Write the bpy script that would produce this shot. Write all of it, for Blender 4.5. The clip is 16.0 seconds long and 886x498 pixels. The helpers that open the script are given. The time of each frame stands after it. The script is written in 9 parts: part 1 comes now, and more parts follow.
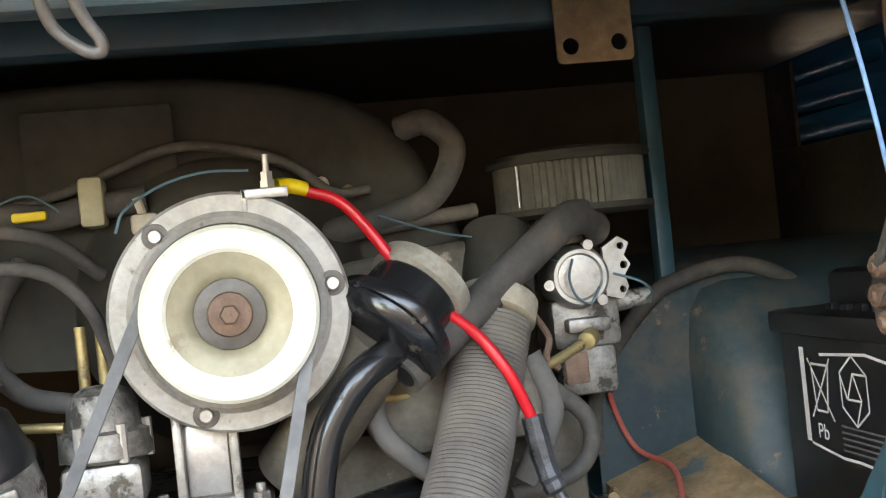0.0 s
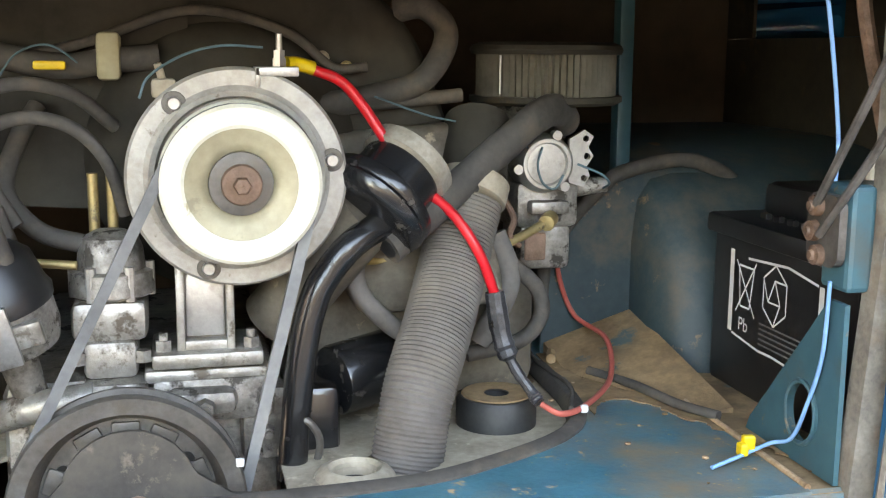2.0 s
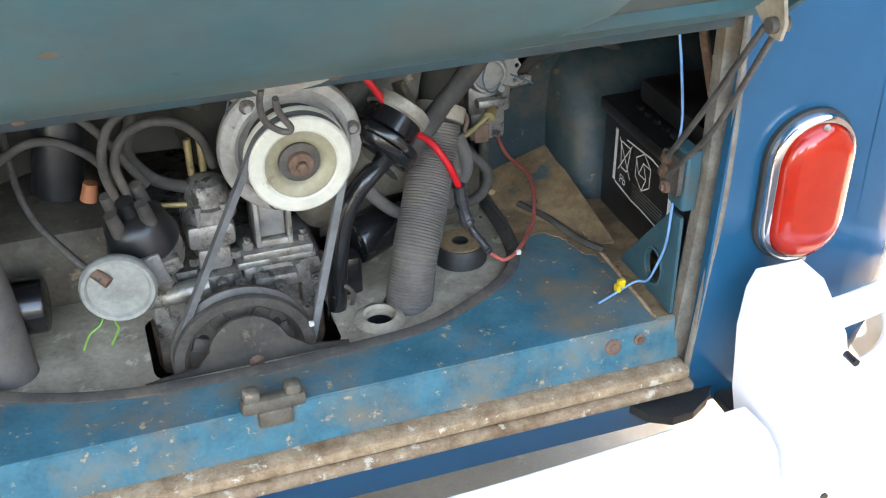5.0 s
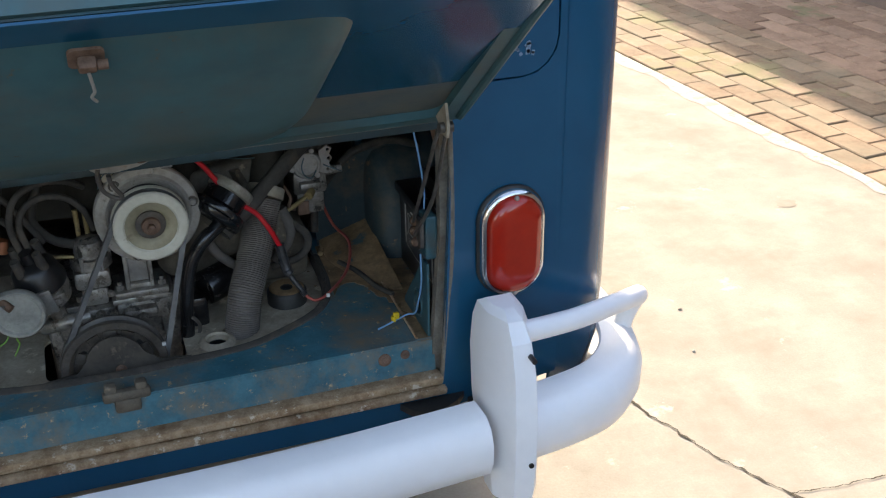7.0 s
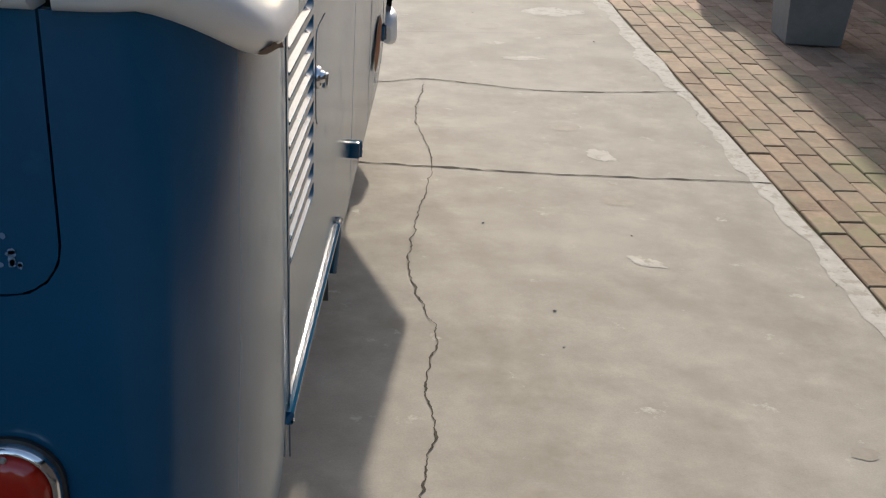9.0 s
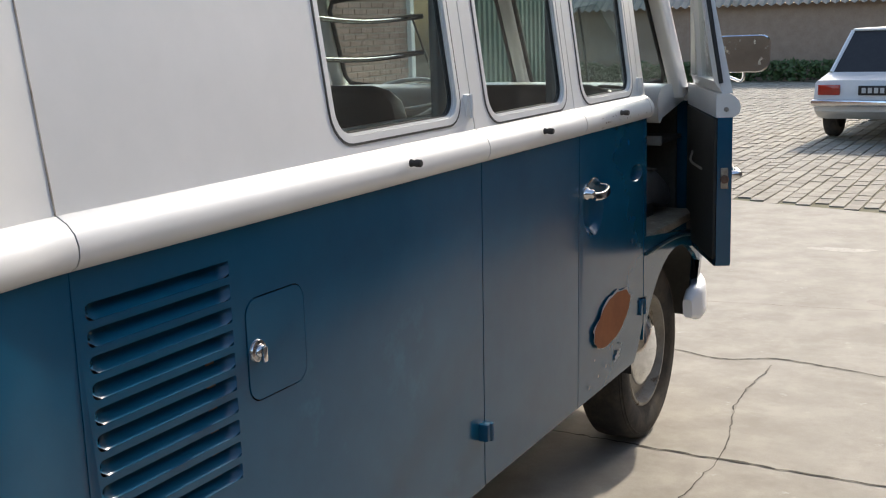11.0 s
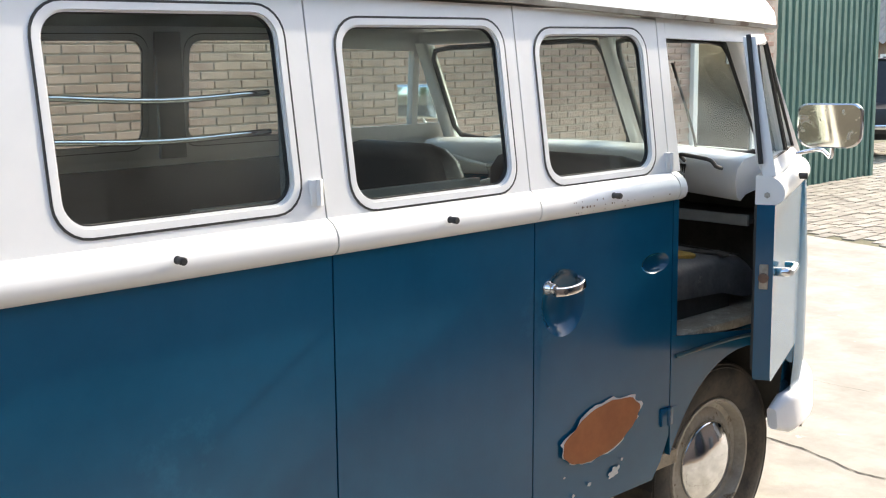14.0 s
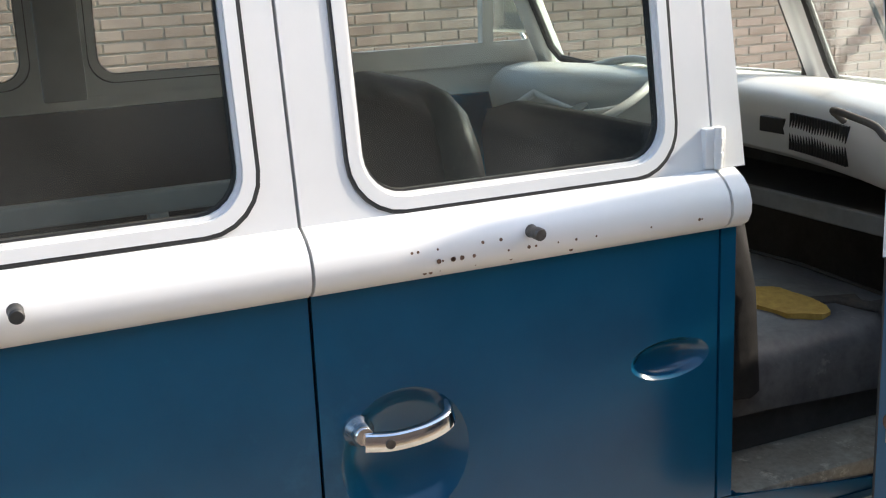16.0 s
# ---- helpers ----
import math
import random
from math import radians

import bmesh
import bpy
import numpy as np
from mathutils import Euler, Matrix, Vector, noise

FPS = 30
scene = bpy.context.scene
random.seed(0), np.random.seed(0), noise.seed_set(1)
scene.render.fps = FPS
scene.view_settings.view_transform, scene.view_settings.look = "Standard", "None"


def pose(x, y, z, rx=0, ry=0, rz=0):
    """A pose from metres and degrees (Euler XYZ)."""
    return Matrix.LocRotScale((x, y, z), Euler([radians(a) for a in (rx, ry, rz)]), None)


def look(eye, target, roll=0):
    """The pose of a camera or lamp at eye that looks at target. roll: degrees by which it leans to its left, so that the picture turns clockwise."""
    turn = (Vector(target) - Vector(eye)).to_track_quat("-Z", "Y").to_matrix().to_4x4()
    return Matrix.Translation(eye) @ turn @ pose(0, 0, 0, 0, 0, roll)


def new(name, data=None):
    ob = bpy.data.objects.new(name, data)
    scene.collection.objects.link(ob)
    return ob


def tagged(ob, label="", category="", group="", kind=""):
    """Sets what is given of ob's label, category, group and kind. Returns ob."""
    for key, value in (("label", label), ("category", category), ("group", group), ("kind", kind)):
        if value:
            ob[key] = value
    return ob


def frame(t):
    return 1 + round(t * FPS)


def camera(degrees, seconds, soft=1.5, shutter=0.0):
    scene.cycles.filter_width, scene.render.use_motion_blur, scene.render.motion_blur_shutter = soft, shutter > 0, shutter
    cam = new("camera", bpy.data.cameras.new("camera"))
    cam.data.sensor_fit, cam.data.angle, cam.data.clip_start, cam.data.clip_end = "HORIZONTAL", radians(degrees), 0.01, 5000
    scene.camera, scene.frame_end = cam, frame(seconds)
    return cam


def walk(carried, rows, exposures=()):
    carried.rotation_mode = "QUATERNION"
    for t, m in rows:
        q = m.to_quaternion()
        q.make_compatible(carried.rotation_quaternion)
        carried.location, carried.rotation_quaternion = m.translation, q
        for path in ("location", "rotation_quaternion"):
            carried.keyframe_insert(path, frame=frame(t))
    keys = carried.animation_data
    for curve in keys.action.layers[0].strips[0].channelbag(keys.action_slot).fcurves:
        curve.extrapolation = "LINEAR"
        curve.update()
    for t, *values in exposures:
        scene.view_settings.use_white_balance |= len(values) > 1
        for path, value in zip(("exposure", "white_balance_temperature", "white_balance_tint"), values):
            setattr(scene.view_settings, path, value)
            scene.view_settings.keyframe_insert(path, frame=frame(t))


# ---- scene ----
cam = camera(43.1, 16.0, soft=1.15)
PATH = [
    (0, (0.142, -0.513, 0.79), (0.489, 1.456, 0.799), -5.9),
    (0.5, (0.171, -0.515, 0.788), (0.595, 1.439, 0.742), -5.5),
    (1, (0.156, -0.5, 0.801), (0.628, 1.438, 0.647), -4.0),
    (1.5, (0.122, -0.526, 0.831), (0.617, 1.389, 0.532), -2.0),
    (2, (0.083, -0.582, 0.859), (0.545, 1.332, 0.512), 0.4),
    (2.5, (0.023, -0.599, 0.909), (0.546, 1.294, 0.529), -0.3),
    (3, (0.044, -0.551, 1.0), (0.546, 1.278, 0.365), -1.9),
    (3.5, (0.073, -0.557, 1.126), (0.592, 1.15, 0.222), -1.1),
    (4, (0.038, -0.556, 1.201), (0.619, 0.941, 0.009), 0.6),
    (4.2, (0.014, -0.588, 1.228), (0.576, 0.939, 0.065), 0.4),
    (6.3, (-0.138, -1.297, 1.466), (0.41, 0.394, 0.548), -1.3),
    (6.5, (-0.132, -1.339, 1.482), (0.423, 0.372, 0.607), 0.3),
    (7, (0.044, -1.388, 1.502), (0.628, 0.297, 0.596), -0.7),
    (7.5, (0.331, -1.341, 1.558), (0.82, 0.361, 0.628), 0.4),
    (8, (0.664, -1.284, 1.548), (0.957, 0.520, 0.735), -1.1),
    (8.5, (0.900, -1.169, 1.538), (0.974, 0.665, 0.745), 0.4),
    (9, (1.088, -0.947, 1.512), (1.100, 0.883, 0.684), 3.0),
    (9.5, (1.308, -0.769, 1.426), (1.146, 1.099, 0.731), -0.3),
    (9.8, (1.502, -0.671, 1.445), (1.081, 1.195, 0.860), -0.1),
    (10, (1.635, -0.640, 1.488), (1.088, 1.185, 0.905), -0.9),
    (10.2, (1.681, -0.523, 1.472), (1.050, 1.296, 0.928), -1.2),
    (12.3, (2.698, -0.413, 1.508), (1.391, 1.074, 1.242), -1.4),
    (12.5, (2.765, -0.405, 1.527), (1.431, 1.059, 1.249), -1.1),
    (13, (2.843, -0.191, 1.521), (1.48, 1.247, 1.249), -0.6),
    (13.5, (2.81, 0.09, 1.505), (1.362, 1.441, 1.224), -1.7),
    (14, (2.642, 0.474, 1.559), (1.187, 1.805, 1.224), -1.0),
    (14.5, (2.512, 0.907, 1.537), (0.975, 2.141, 1.198), -0.9),
    (15, (2.342, 1.355, 1.569), (0.729, 2.457, 1.139), 1.4),
    (15.5, (2.083, 1.678, 1.569), (0.454, 2.738, 1.096), 1.0),
    (16, (1.984, 2.061, 1.517), (0.21, 2.841, 1.022), -2.7),
]
EXPOSURES = [(0, 4.3, 9600, 16), (2.0, 4.38, 9600, 16), (3.0, 4.2, 9600, 17), (4.2, 4.3, 9000, 15), (6.3, 2.35, 8300, 14), (7.5, 1.5, 7600, 11), (8.5, 0.64, 7000, 10), (9.2, 0.48, 7000, 10), (10.2, 0.5, 6900, 10), (12.3, 1.4, 7050, 9), (14.5, 1.6, 7050, 9), (16.0, 1.62, 7050, 9)]
walk(cam, [(t, look(eye, target, roll)) for t, eye, target, roll in PATH], EXPOSURES)

# ---------------------------------------------------------------- daylight
SUN_ELEVATION, SUN_FROM = 31.5, (0.088, 1.0)    # the sun stands ahead of the bus
world = bpy.data.worlds.new("world")
scene.world = world
world.use_nodes = True
sky = world.node_tree.nodes.new("ShaderNodeTexSky")
sky.sky_type, sky.sun_disc = "NISHITA", False
sky.sun_elevation = radians(SUN_ELEVATION)
sky.sun_rotation = math.atan2(SUN_FROM[0], SUN_FROM[1])
sky.dust_density, sky.air_density, sky.ozone_density = 1.5, 1.0, 1.0
world.node_tree.links.new(sky.outputs[0], world.node_tree.nodes["Background"].inputs[0])
world.node_tree.nodes["Background"].inputs[1].default_value = 0.20
sun = new("sun", bpy.data.lights.new("sun", "SUN"))
sun.data.energy, sun.data.angle, sun.data.color = 2.6, radians(1.2), (1.0, 0.94, 0.86)
sun.matrix_world = look((SUN_FROM[0] * 20, SUN_FROM[1] * 20, 20 * math.tan(radians(SUN_ELEVATION))), (0, 0, 0))

# ---------------------------------------------------------------- materials
def material(name, dark, light, rough=0.6, metal=0.0, scale=20.0, bump=0.1, fine=6.0, wear=None, wear_scale=5.0, wear_at=0.62,
             wear_rough=0.85, coat=0.0, rough_vary=0.15, vary=0.0, spec=0.5, island=False, grime=None, grime_scale=9.0, grime_at=0.45, grime_soft=0.25):
    """A surface mixed from two colours by noise at two sizes, with wear patches, uneven gloss and fine relief."""
    m = bpy.data.materials.new(name)
    m.use_nodes = True
    nt, N = m.node_tree, m.node_tree.nodes
    L = nt.links.new
    b = N["Principled BSDF"]
    co = N.new("ShaderNodeTexCoord")
    geo = N.new("ShaderNodeNewGeometry")
    pos = geo.outputs["Position"]

    def nz(s, detail=6.0, rough_=0.6):
        n = N.new("ShaderNodeTexNoise")
        n.inputs["Scale"].default_value, n.inputs["Detail"].default_value, n.inputs["Roughness"].default_value = s, detail, rough_
        L(pos, n.inputs["Vector"])
        return n.outputs["Fac"]

    def ramp(src, a, c):
        r = N.new("ShaderNodeMapRange")
        r.inputs[1].default_value, r.inputs[2].default_value = a, c
        L(src, r.inputs[0])
        return r.outputs[0]

    def mix(fac, a, c):
        x = N.new("ShaderNodeMix")
        x.data_type = "RGBA"
        L(fac, x.inputs[0])
        for k, v in ((6, a), (7, c)):
            if isinstance(v, tuple):
                x.inputs[k].default_value = (*v, 1)
            else:
                L(v, x.inputs[k])
        return x.outputs[2]

    big, small = nz(scale), nz(scale * fine)
    add = N.new("ShaderNodeMath")
    add.operation = "MULTIPLY_ADD"
    L(small, add.inputs[0])
    add.inputs[1].default_value = 0.45
    L(big, add.inputs[2])
    fac = ramp(add.outputs[0], 0.5, 0.95)
    if vary:
        oi = N.new("ShaderNodeObjectInfo")
        va = N.new("ShaderNodeMath")
        va.operation = "MULTIPLY_ADD"
        va.use_clamp = True
        L(geo.outputs["Random Per Island"] if island else oi.outputs["Random"], va.inputs[0])
        va.inputs[1].default_value = vary
        sub = N.new("ShaderNodeMath")
        sub.operation = "SUBTRACT"
        L(fac, sub.inputs[0])
        sub.inputs[1].default_value = vary / 2
        L(sub.outputs[0], va.inputs[2])
        fac = va.outputs[0]
    col = mix(fac, dark, light)
    if grime:
        gf = ramp(nz(grime_scale, 7.0, 0.7), grime_at, grime_at + grime_soft)
        col = mix(gf, col, grime)
    rg = N.new("ShaderNodeMath")
    rg.operation = "MULTIPLY_ADD"
    L(big, rg.inputs[0])
    rg.inputs[1].default_value, rg.inputs[2].default_value = rough_vary, rough - rough_vary / 2
    rough_out = rg.outputs[0]
    if wear:
        w = nz(wear_scale, 9.0, 0.68)
        wf = ramp(w, wear_at, wear_at + 0.06)
        col = mix(wf, col, wear)
        rm = N.new("ShaderNodeMix")
        L(wf, rm.inputs[0])
        L(rough_out, rm.inputs[2])
        rm.inputs[3].default_value = wear_rough
        rough_out = rm.outputs[0]
        if metal:
            mm = N.new("ShaderNodeMath")
            mm.operation = "MULTIPLY_ADD"
            L(wf, mm.inputs[0])
            mm.inputs[1].default_value, mm.inputs[2].default_value = -metal, metal
            L(mm.outputs[0], b.inputs["Metallic"])
    if metal and not wear:
        b.inputs["Metallic"].default_value = metal
    L(col, b.inputs["Base Color"])
    L(rough_out, b.inputs["Roughness"])
    b.inputs["Coat Weight"].default_value = coat
    b.inputs["Coat Roughness"].default_value = 0.07
    b.inputs["Specular IOR Level"].default_value = spec
    if bump:
        bp = N.new("ShaderNodeBump")
        bp.inputs["Strength"].default_value, bp.inputs["Distance"].default_value = bump, 0.003
        L(add.outputs[0], bp.inputs["Height"])
        L(bp.outputs[0], b.inputs["Normal"])
    return m


def glass_material(name, tint=(0.9, 0.95, 0.93), dirt=0.12):
    """Thin window glass: mostly clear, with a glossy reflection and a film of dust."""
    m = bpy.data.materials.new(name)
    m.use_nodes = True
    nt, N = m.node_tree, m.node_tree.nodes
    L = nt.links.new
    N.remove(N["Principled BSDF"])
    out = N["Material Output"]
    tr, gl, df = N.new("ShaderNodeBsdfTransparent"), N.new("ShaderNodeBsdfGlossy"), N.new("ShaderNodeBsdfDiffuse")
    tr.inputs[0].default_value = (*tint, 1)
    gl.inputs["Roughness"].default_value = 0.02
    df.inputs[0].default_value = (0.5, 0.49, 0.45, 1)
    lw = N.new("ShaderNodeLayerWeight")
    pw, fr = N.new("ShaderNodeMath"), N.new("ShaderNodeMath")
    pw.operation, fr.operation = "POWER", "MULTIPLY_ADD"
    L(lw.outputs["Facing"], pw.inputs[0])
    pw.inputs[1].default_value = 5.0
    L(pw.outputs[0], fr.inputs[0])
    fr.inputs[1].default_value, fr.inputs[2].default_value = 0.9, 0.035
    m1, m2 = N.new("ShaderNodeMixShader"), N.new("ShaderNodeMixShader")
    n = N.new("ShaderNodeTexNoise")
    geo = N.new("ShaderNodeNewGeometry")
    L(geo.outputs["Position"], n.inputs["Vector"])
    n.inputs["Scale"].default_value, n.inputs["Detail"].default_value = 4.0, 8.0
    r = N.new("ShaderNodeMapRange")
    r.inputs[1].default_value, r.inputs[2].default_value, r.inputs[3].default_value, r.inputs[4].default_value = 0.4, 0.75, dirt * 0.2, dirt
    L(n.outputs["Fac"], r.inputs[0])
    L(r.outputs[0], m1.inputs[0])
    L(tr.outputs[0], m1.inputs[1])
    L(df.outputs[0], m1.inputs[2])
    L(fr.outputs[0], m2.inputs[0])
    L(m1.outputs[0], m2.inputs[1])
    L(gl.outputs[0], m2.inputs[2])
    L(m2.outputs[0], out.inputs[0])
    return m


def plain(name, col, rough=0.5, metal=0.0):
    k = tuple(c * 0.8 for c in col)
    return material(name, k, col, rough, metal, scale=25, bump=0.05)


M_GUTTER = material("aged_gutter_paint", (0.20, 0.17, 0.13), (0.42, 0.39, 0.33), 0.6, 0, 6, 0.1, wear=(0.14, 0.10, 0.07), wear_scale=9, wear_at=0.56)
M_BLUE = material("blue_paint", (0.002, 0.066, 0.132), (0.004, 0.084, 0.165), 0.21, 0, 2.5, 0.012, coat=0.12, wear=(0.006, 0.097, 0.18), wear_scale=2.2, wear_at=0.6, wear_rough=0.27, spec=0.42, rough_vary=0.12)
M_WHITE = material("white_paint", (0.72, 0.72, 0.70), (0.80, 0.79, 0.77), 0.35, 0, 2.0, 0.02, coat=0.3)
M_BAY = material("bay_paint", (0.016, 0.062, 0.082), (0.032, 0.105, 0.125), 0.5, 0, 8, 0.15, wear=(0.22, 0.15, 0.09), wear_scale=26, wear_at=0.64, grime=(0.07, 0.06, 0.045), grime_scale=10, grime_at=0.5)
M_DECK = material("deck_paint", (0.013, 0.090, 0.122), (0.040, 0.168, 0.212), 0.36, 0, 22, 0.14, fine=9, wear=(0.44, 0.30, 0.17), wear_scale=58, wear_at=0.60, grime=(0.19, 0.135, 0.08), grime_scale=8, grime_at=0.44, grime_soft=0.22)
M_LID = material("lid_inner_paint", (0.018, 0.068, 0.078), (0.040, 0.122, 0.134), 0.5, 0, 5, 0.06, wear=(0.13, 0.09, 0.05), wear_scale=24, wear_at=0.64, grime=(0.078, 0.082, 0.064), grime_scale=3.4, grime_at=0.47, grime_soft=0.24)
M_RUST = material("rusty_edge", (0.20, 0.115, 0.055), (0.46, 0.32, 0.20), 0.85, 0, 46, 0.4, wear=(0.56, 0.47, 0.36), wear_scale=48, wear_at=0.58, grime=(0.15, 0.068, 0.028), grime_scale=26, grime_at=0.49)
M_LIDFLAT = material("dusty_lid_paint", (0.034, 0.062, 0.072), (0.085, 0.112, 0.108), 0.7, 0, 6, 0.08, wear=(0.16, 0.125, 0.08), wear_scale=18, wear_at=0.62, grime=(0.125, 0.112, 0.082), grime_scale=5, grime_at=0.44)
M_DUST = material("dusty_floor", (0.15, 0.088, 0.042), (0.34, 0.215, 0.112), 0.9, 0, 26, 0.35, fine=7, wear=(0.055, 0.09, 0.092), wear_scale=14, wear_at=0.61, grime=(0.095, 0.064, 0.037), grime_scale=12, grime_at=0.48)
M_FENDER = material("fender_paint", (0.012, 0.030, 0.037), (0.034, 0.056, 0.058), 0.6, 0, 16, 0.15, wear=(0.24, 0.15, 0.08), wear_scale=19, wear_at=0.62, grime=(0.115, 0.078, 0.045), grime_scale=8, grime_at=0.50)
M_RUBBER = material("black_rubber", (0.012, 0.012, 0.012), (0.03, 0.03, 0.028), 0.6, 0, 40, 0.1)
M_OLDRUB = material("dusty_rubber", (0.032, 0.028, 0.024), (0.075, 0.066, 0.056), 0.8, 0, 30, 0.15, grime=(0.12, 0.09, 0.06), grime_scale=15, grime_at=0.52)
M_HOSE = material("grey_hose", (0.08, 0.07, 0.062), (0.135, 0.12, 0.107), 0.85, 0, 30, 0.1, grime=(0.15, 0.125, 0.10), grime_scale=12, grime_at=0.5)
M_BLACK = material("black_plastic", (0.008, 0.008, 0.009), (0.018, 0.018, 0.018), 0.35, 0, 20, 0.05)
M_GLOSS = material("gloss_black", (0.006, 0.006, 0.007), (0.015, 0.015, 0.015), 0.25, 0, 20, 0.03, coat=0.25, wear=(0.085, 0.07, 0.055), wear_scale=38, wear_at=0.60)
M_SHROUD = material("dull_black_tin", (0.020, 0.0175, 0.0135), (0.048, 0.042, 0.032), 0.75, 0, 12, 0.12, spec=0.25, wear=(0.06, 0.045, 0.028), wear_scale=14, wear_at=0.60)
M_TIN = material("dirty_tin", (0.19, 0.155, 0.112), (0.46, 0.395, 0.30), 0.65, 0, 24, 0.3, wear=(0.52, 0.44, 0.33), wear_scale=26, wear_at=0.60, grime=(0.13, 0.092, 0.058), grime_scale=12, grime_at=0.52)
M_ALU = material("cast_aluminium", (0.26, 0.24, 0.215), (0.48, 0.455, 0.41), 0.42, 0.65, 45, 0.35, wear=(0.10, 0.08, 0.06), wear_scale=34, wear_at=0.57, grime=(0.12, 0.10, 0.08), grime_scale=16, grime_at=0.48)
M_DIRTYALU = material("oily_aluminium", (0.13, 0.115, 0.10), (0.42, 0.39, 0.35), 0.45, 0.6, 50, 0.4, wear=(0.045, 0.038, 0.03), wear_scale=40, wear_at=0.55, grime=(0.09, 0.075, 0.06), grime_scale=17, grime_at=0.46)
M_RING = material("machined_ring", (0.30, 0.275, 0.24), (0.46, 0.43, 0.385), 0.55, 0.4, 40, 0.2, wear=(0.17, 0.145, 0.11), wear_scale=36, wear_at=0.62, grime=(0.22, 0.185, 0.145), grime_scale=22, grime_at=0.5)
M_PULLEY = material("cream_pulley", (0.52, 0.49, 0.39), (0.66, 0.63, 0.53), 0.5, 0.1, 25, 0.1, wear=(0.34, 0.28, 0.17), wear_scale=30, wear_at=0.63)
M_ZINC = material("zinc", (0.34, 0.325, 0.30), (0.52, 0.505, 0.475), 0.38, 0.75, 40, 0.15, grime=(0.16, 0.14, 0.11), grime_scale=40, grime_at=0.52)
M_BRASS = material("brass", (0.26, 0.19, 0.085), (0.46, 0.35, 0.17), 0.5, 0.7, 40, 0.1, wear=(0.12, 0.09, 0.05), wear_scale=60, wear_at=0.58)
M_STEEL = material("dark_steel", (0.06, 0.053, 0.047), (0.15, 0.135, 0.12), 0.5, 0.5, 35, 0.2, grime=(0.10, 0.08, 0.06), grime_scale=25, grime_at=0.5)
M_FLANGE = material("bare_flange", (0.20, 0.175, 0.145), (0.36, 0.33, 0.29), 0.6, 0.2, 22, 0.2, wear=(0.25, 0.15, 0.09), wear_scale=34, wear_at=0.6, grime=(0.12, 0.10, 0.08), grime_scale=12, grime_at=0.48)
M_GRIME = material("greasy_metal", (0.062, 0.050, 0.037), (0.155, 0.130, 0.098), 0.65, 0.1, 26, 0.25, wear=(0.26, 0.20, 0.14), wear_scale=34, wear_at=0.60, grime=(0.06, 0.042, 0.027), grime_scale=14, grime_at=0.50)
M_RUSTNUT = material("rusty_nut", (0.09, 0.05, 0.03), (0.22, 0.13, 0.09), 0.7, 0.2, 80, 0.3)
M_RED = plain("red_insulation", (0.62, 0.012, 0.02), 0.35)
M_YELLOW = plain("yellow_sleeve", (0.75, 0.5, 0.02), 0.4)
M_TEAL = plain("faded_teal_wire", (0.07, 0.13, 0.15), 0.5)
M_LBLUE = plain("light_blue_wire", (0.16, 0.36, 0.62), 0.45)
M_SOOT = material("sooty_tin", (0.022, 0.018, 0.014), (0.07, 0.058, 0.044), 0.8, 0, 18, 0.3, wear=(0.12, 0.095, 0.07), wear_scale=24, wear_at=0.62)
M_TAPE = material("black_tape", (0.012, 0.012, 0.013), (0.05, 0.05, 0.055), 0.3, 0, 60, 0.5)
M_CHROME = material("chrome", (0.6, 0.6, 0.6), (0.75, 0.75, 0.75), 0.12, 1.0, 20, 0.02, rough_vary=0.06)
M_BUMPER = material("white_bumper_paint", (0.86, 0.86, 0.87), (0.92, 0.92, 0.93), 0.4, 0, 6, 0.04)
M_TYRE = material("tyre", (0.02, 0.019, 0.018), (0.05, 0.046, 0.041), 0.85, 0, 15, 0.2, grime=(0.11, 0.088, 0.066), grime_scale=6, grime_at=0.44)
# Darker bay paint: shade under the bay's top in its colour, plus brown wear.
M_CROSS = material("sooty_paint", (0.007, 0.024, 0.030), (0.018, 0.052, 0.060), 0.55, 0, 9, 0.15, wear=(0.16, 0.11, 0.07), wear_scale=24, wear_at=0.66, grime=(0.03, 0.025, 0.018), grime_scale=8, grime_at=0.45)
M_LENS = material("red_lens", (0.36, 0.012, 0.004), (0.47, 0.020, 0.006), 0.14, 0, 12, 0.0, coat=0.4)
M_SEAL = material("aged_seal", (0.10, 0.088, 0.072), (0.24, 0.215, 0.175), 0.85, 0, 40, 0.3, grime=(0.16, 0.10, 0.055), grime_scale=14, grime_at=0.5)
M_INNER = material("interior_grey", (0.20, 0.20, 0.19), (0.30, 0.30, 0.28), 0.6, 0, 6, 0.05)
M_KICK = material("dusty_kick_panel", (0.045, 0.041, 0.036), (0.095, 0.088, 0.078), 0.7, 0, 10, 0.12, wear=(0.14, 0.13, 0.115), wear_scale=9, wear_at=0.62)
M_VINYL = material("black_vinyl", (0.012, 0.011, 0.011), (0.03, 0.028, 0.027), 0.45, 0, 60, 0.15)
M_GLASS = glass_material("window_glass", dirt=0.06)
M_PRIMER = material("orange_primer", (0.30, 0.10, 0.035), (0.40, 0.14, 0.05), 0.8, 0, 12, 0.1)
M_BULK = material("rusty_bulkhead", (0.055, 0.038, 0.025), (0.13, 0.09, 0.058), 0.85, 0, 4, 0.15)
M_LABEL = plain("label_white", (0.62, 0.62, 0.60), 0.5)


# ---------------------------------------------------------------- mesh helpers
def V(*a):
    return Vector(a)


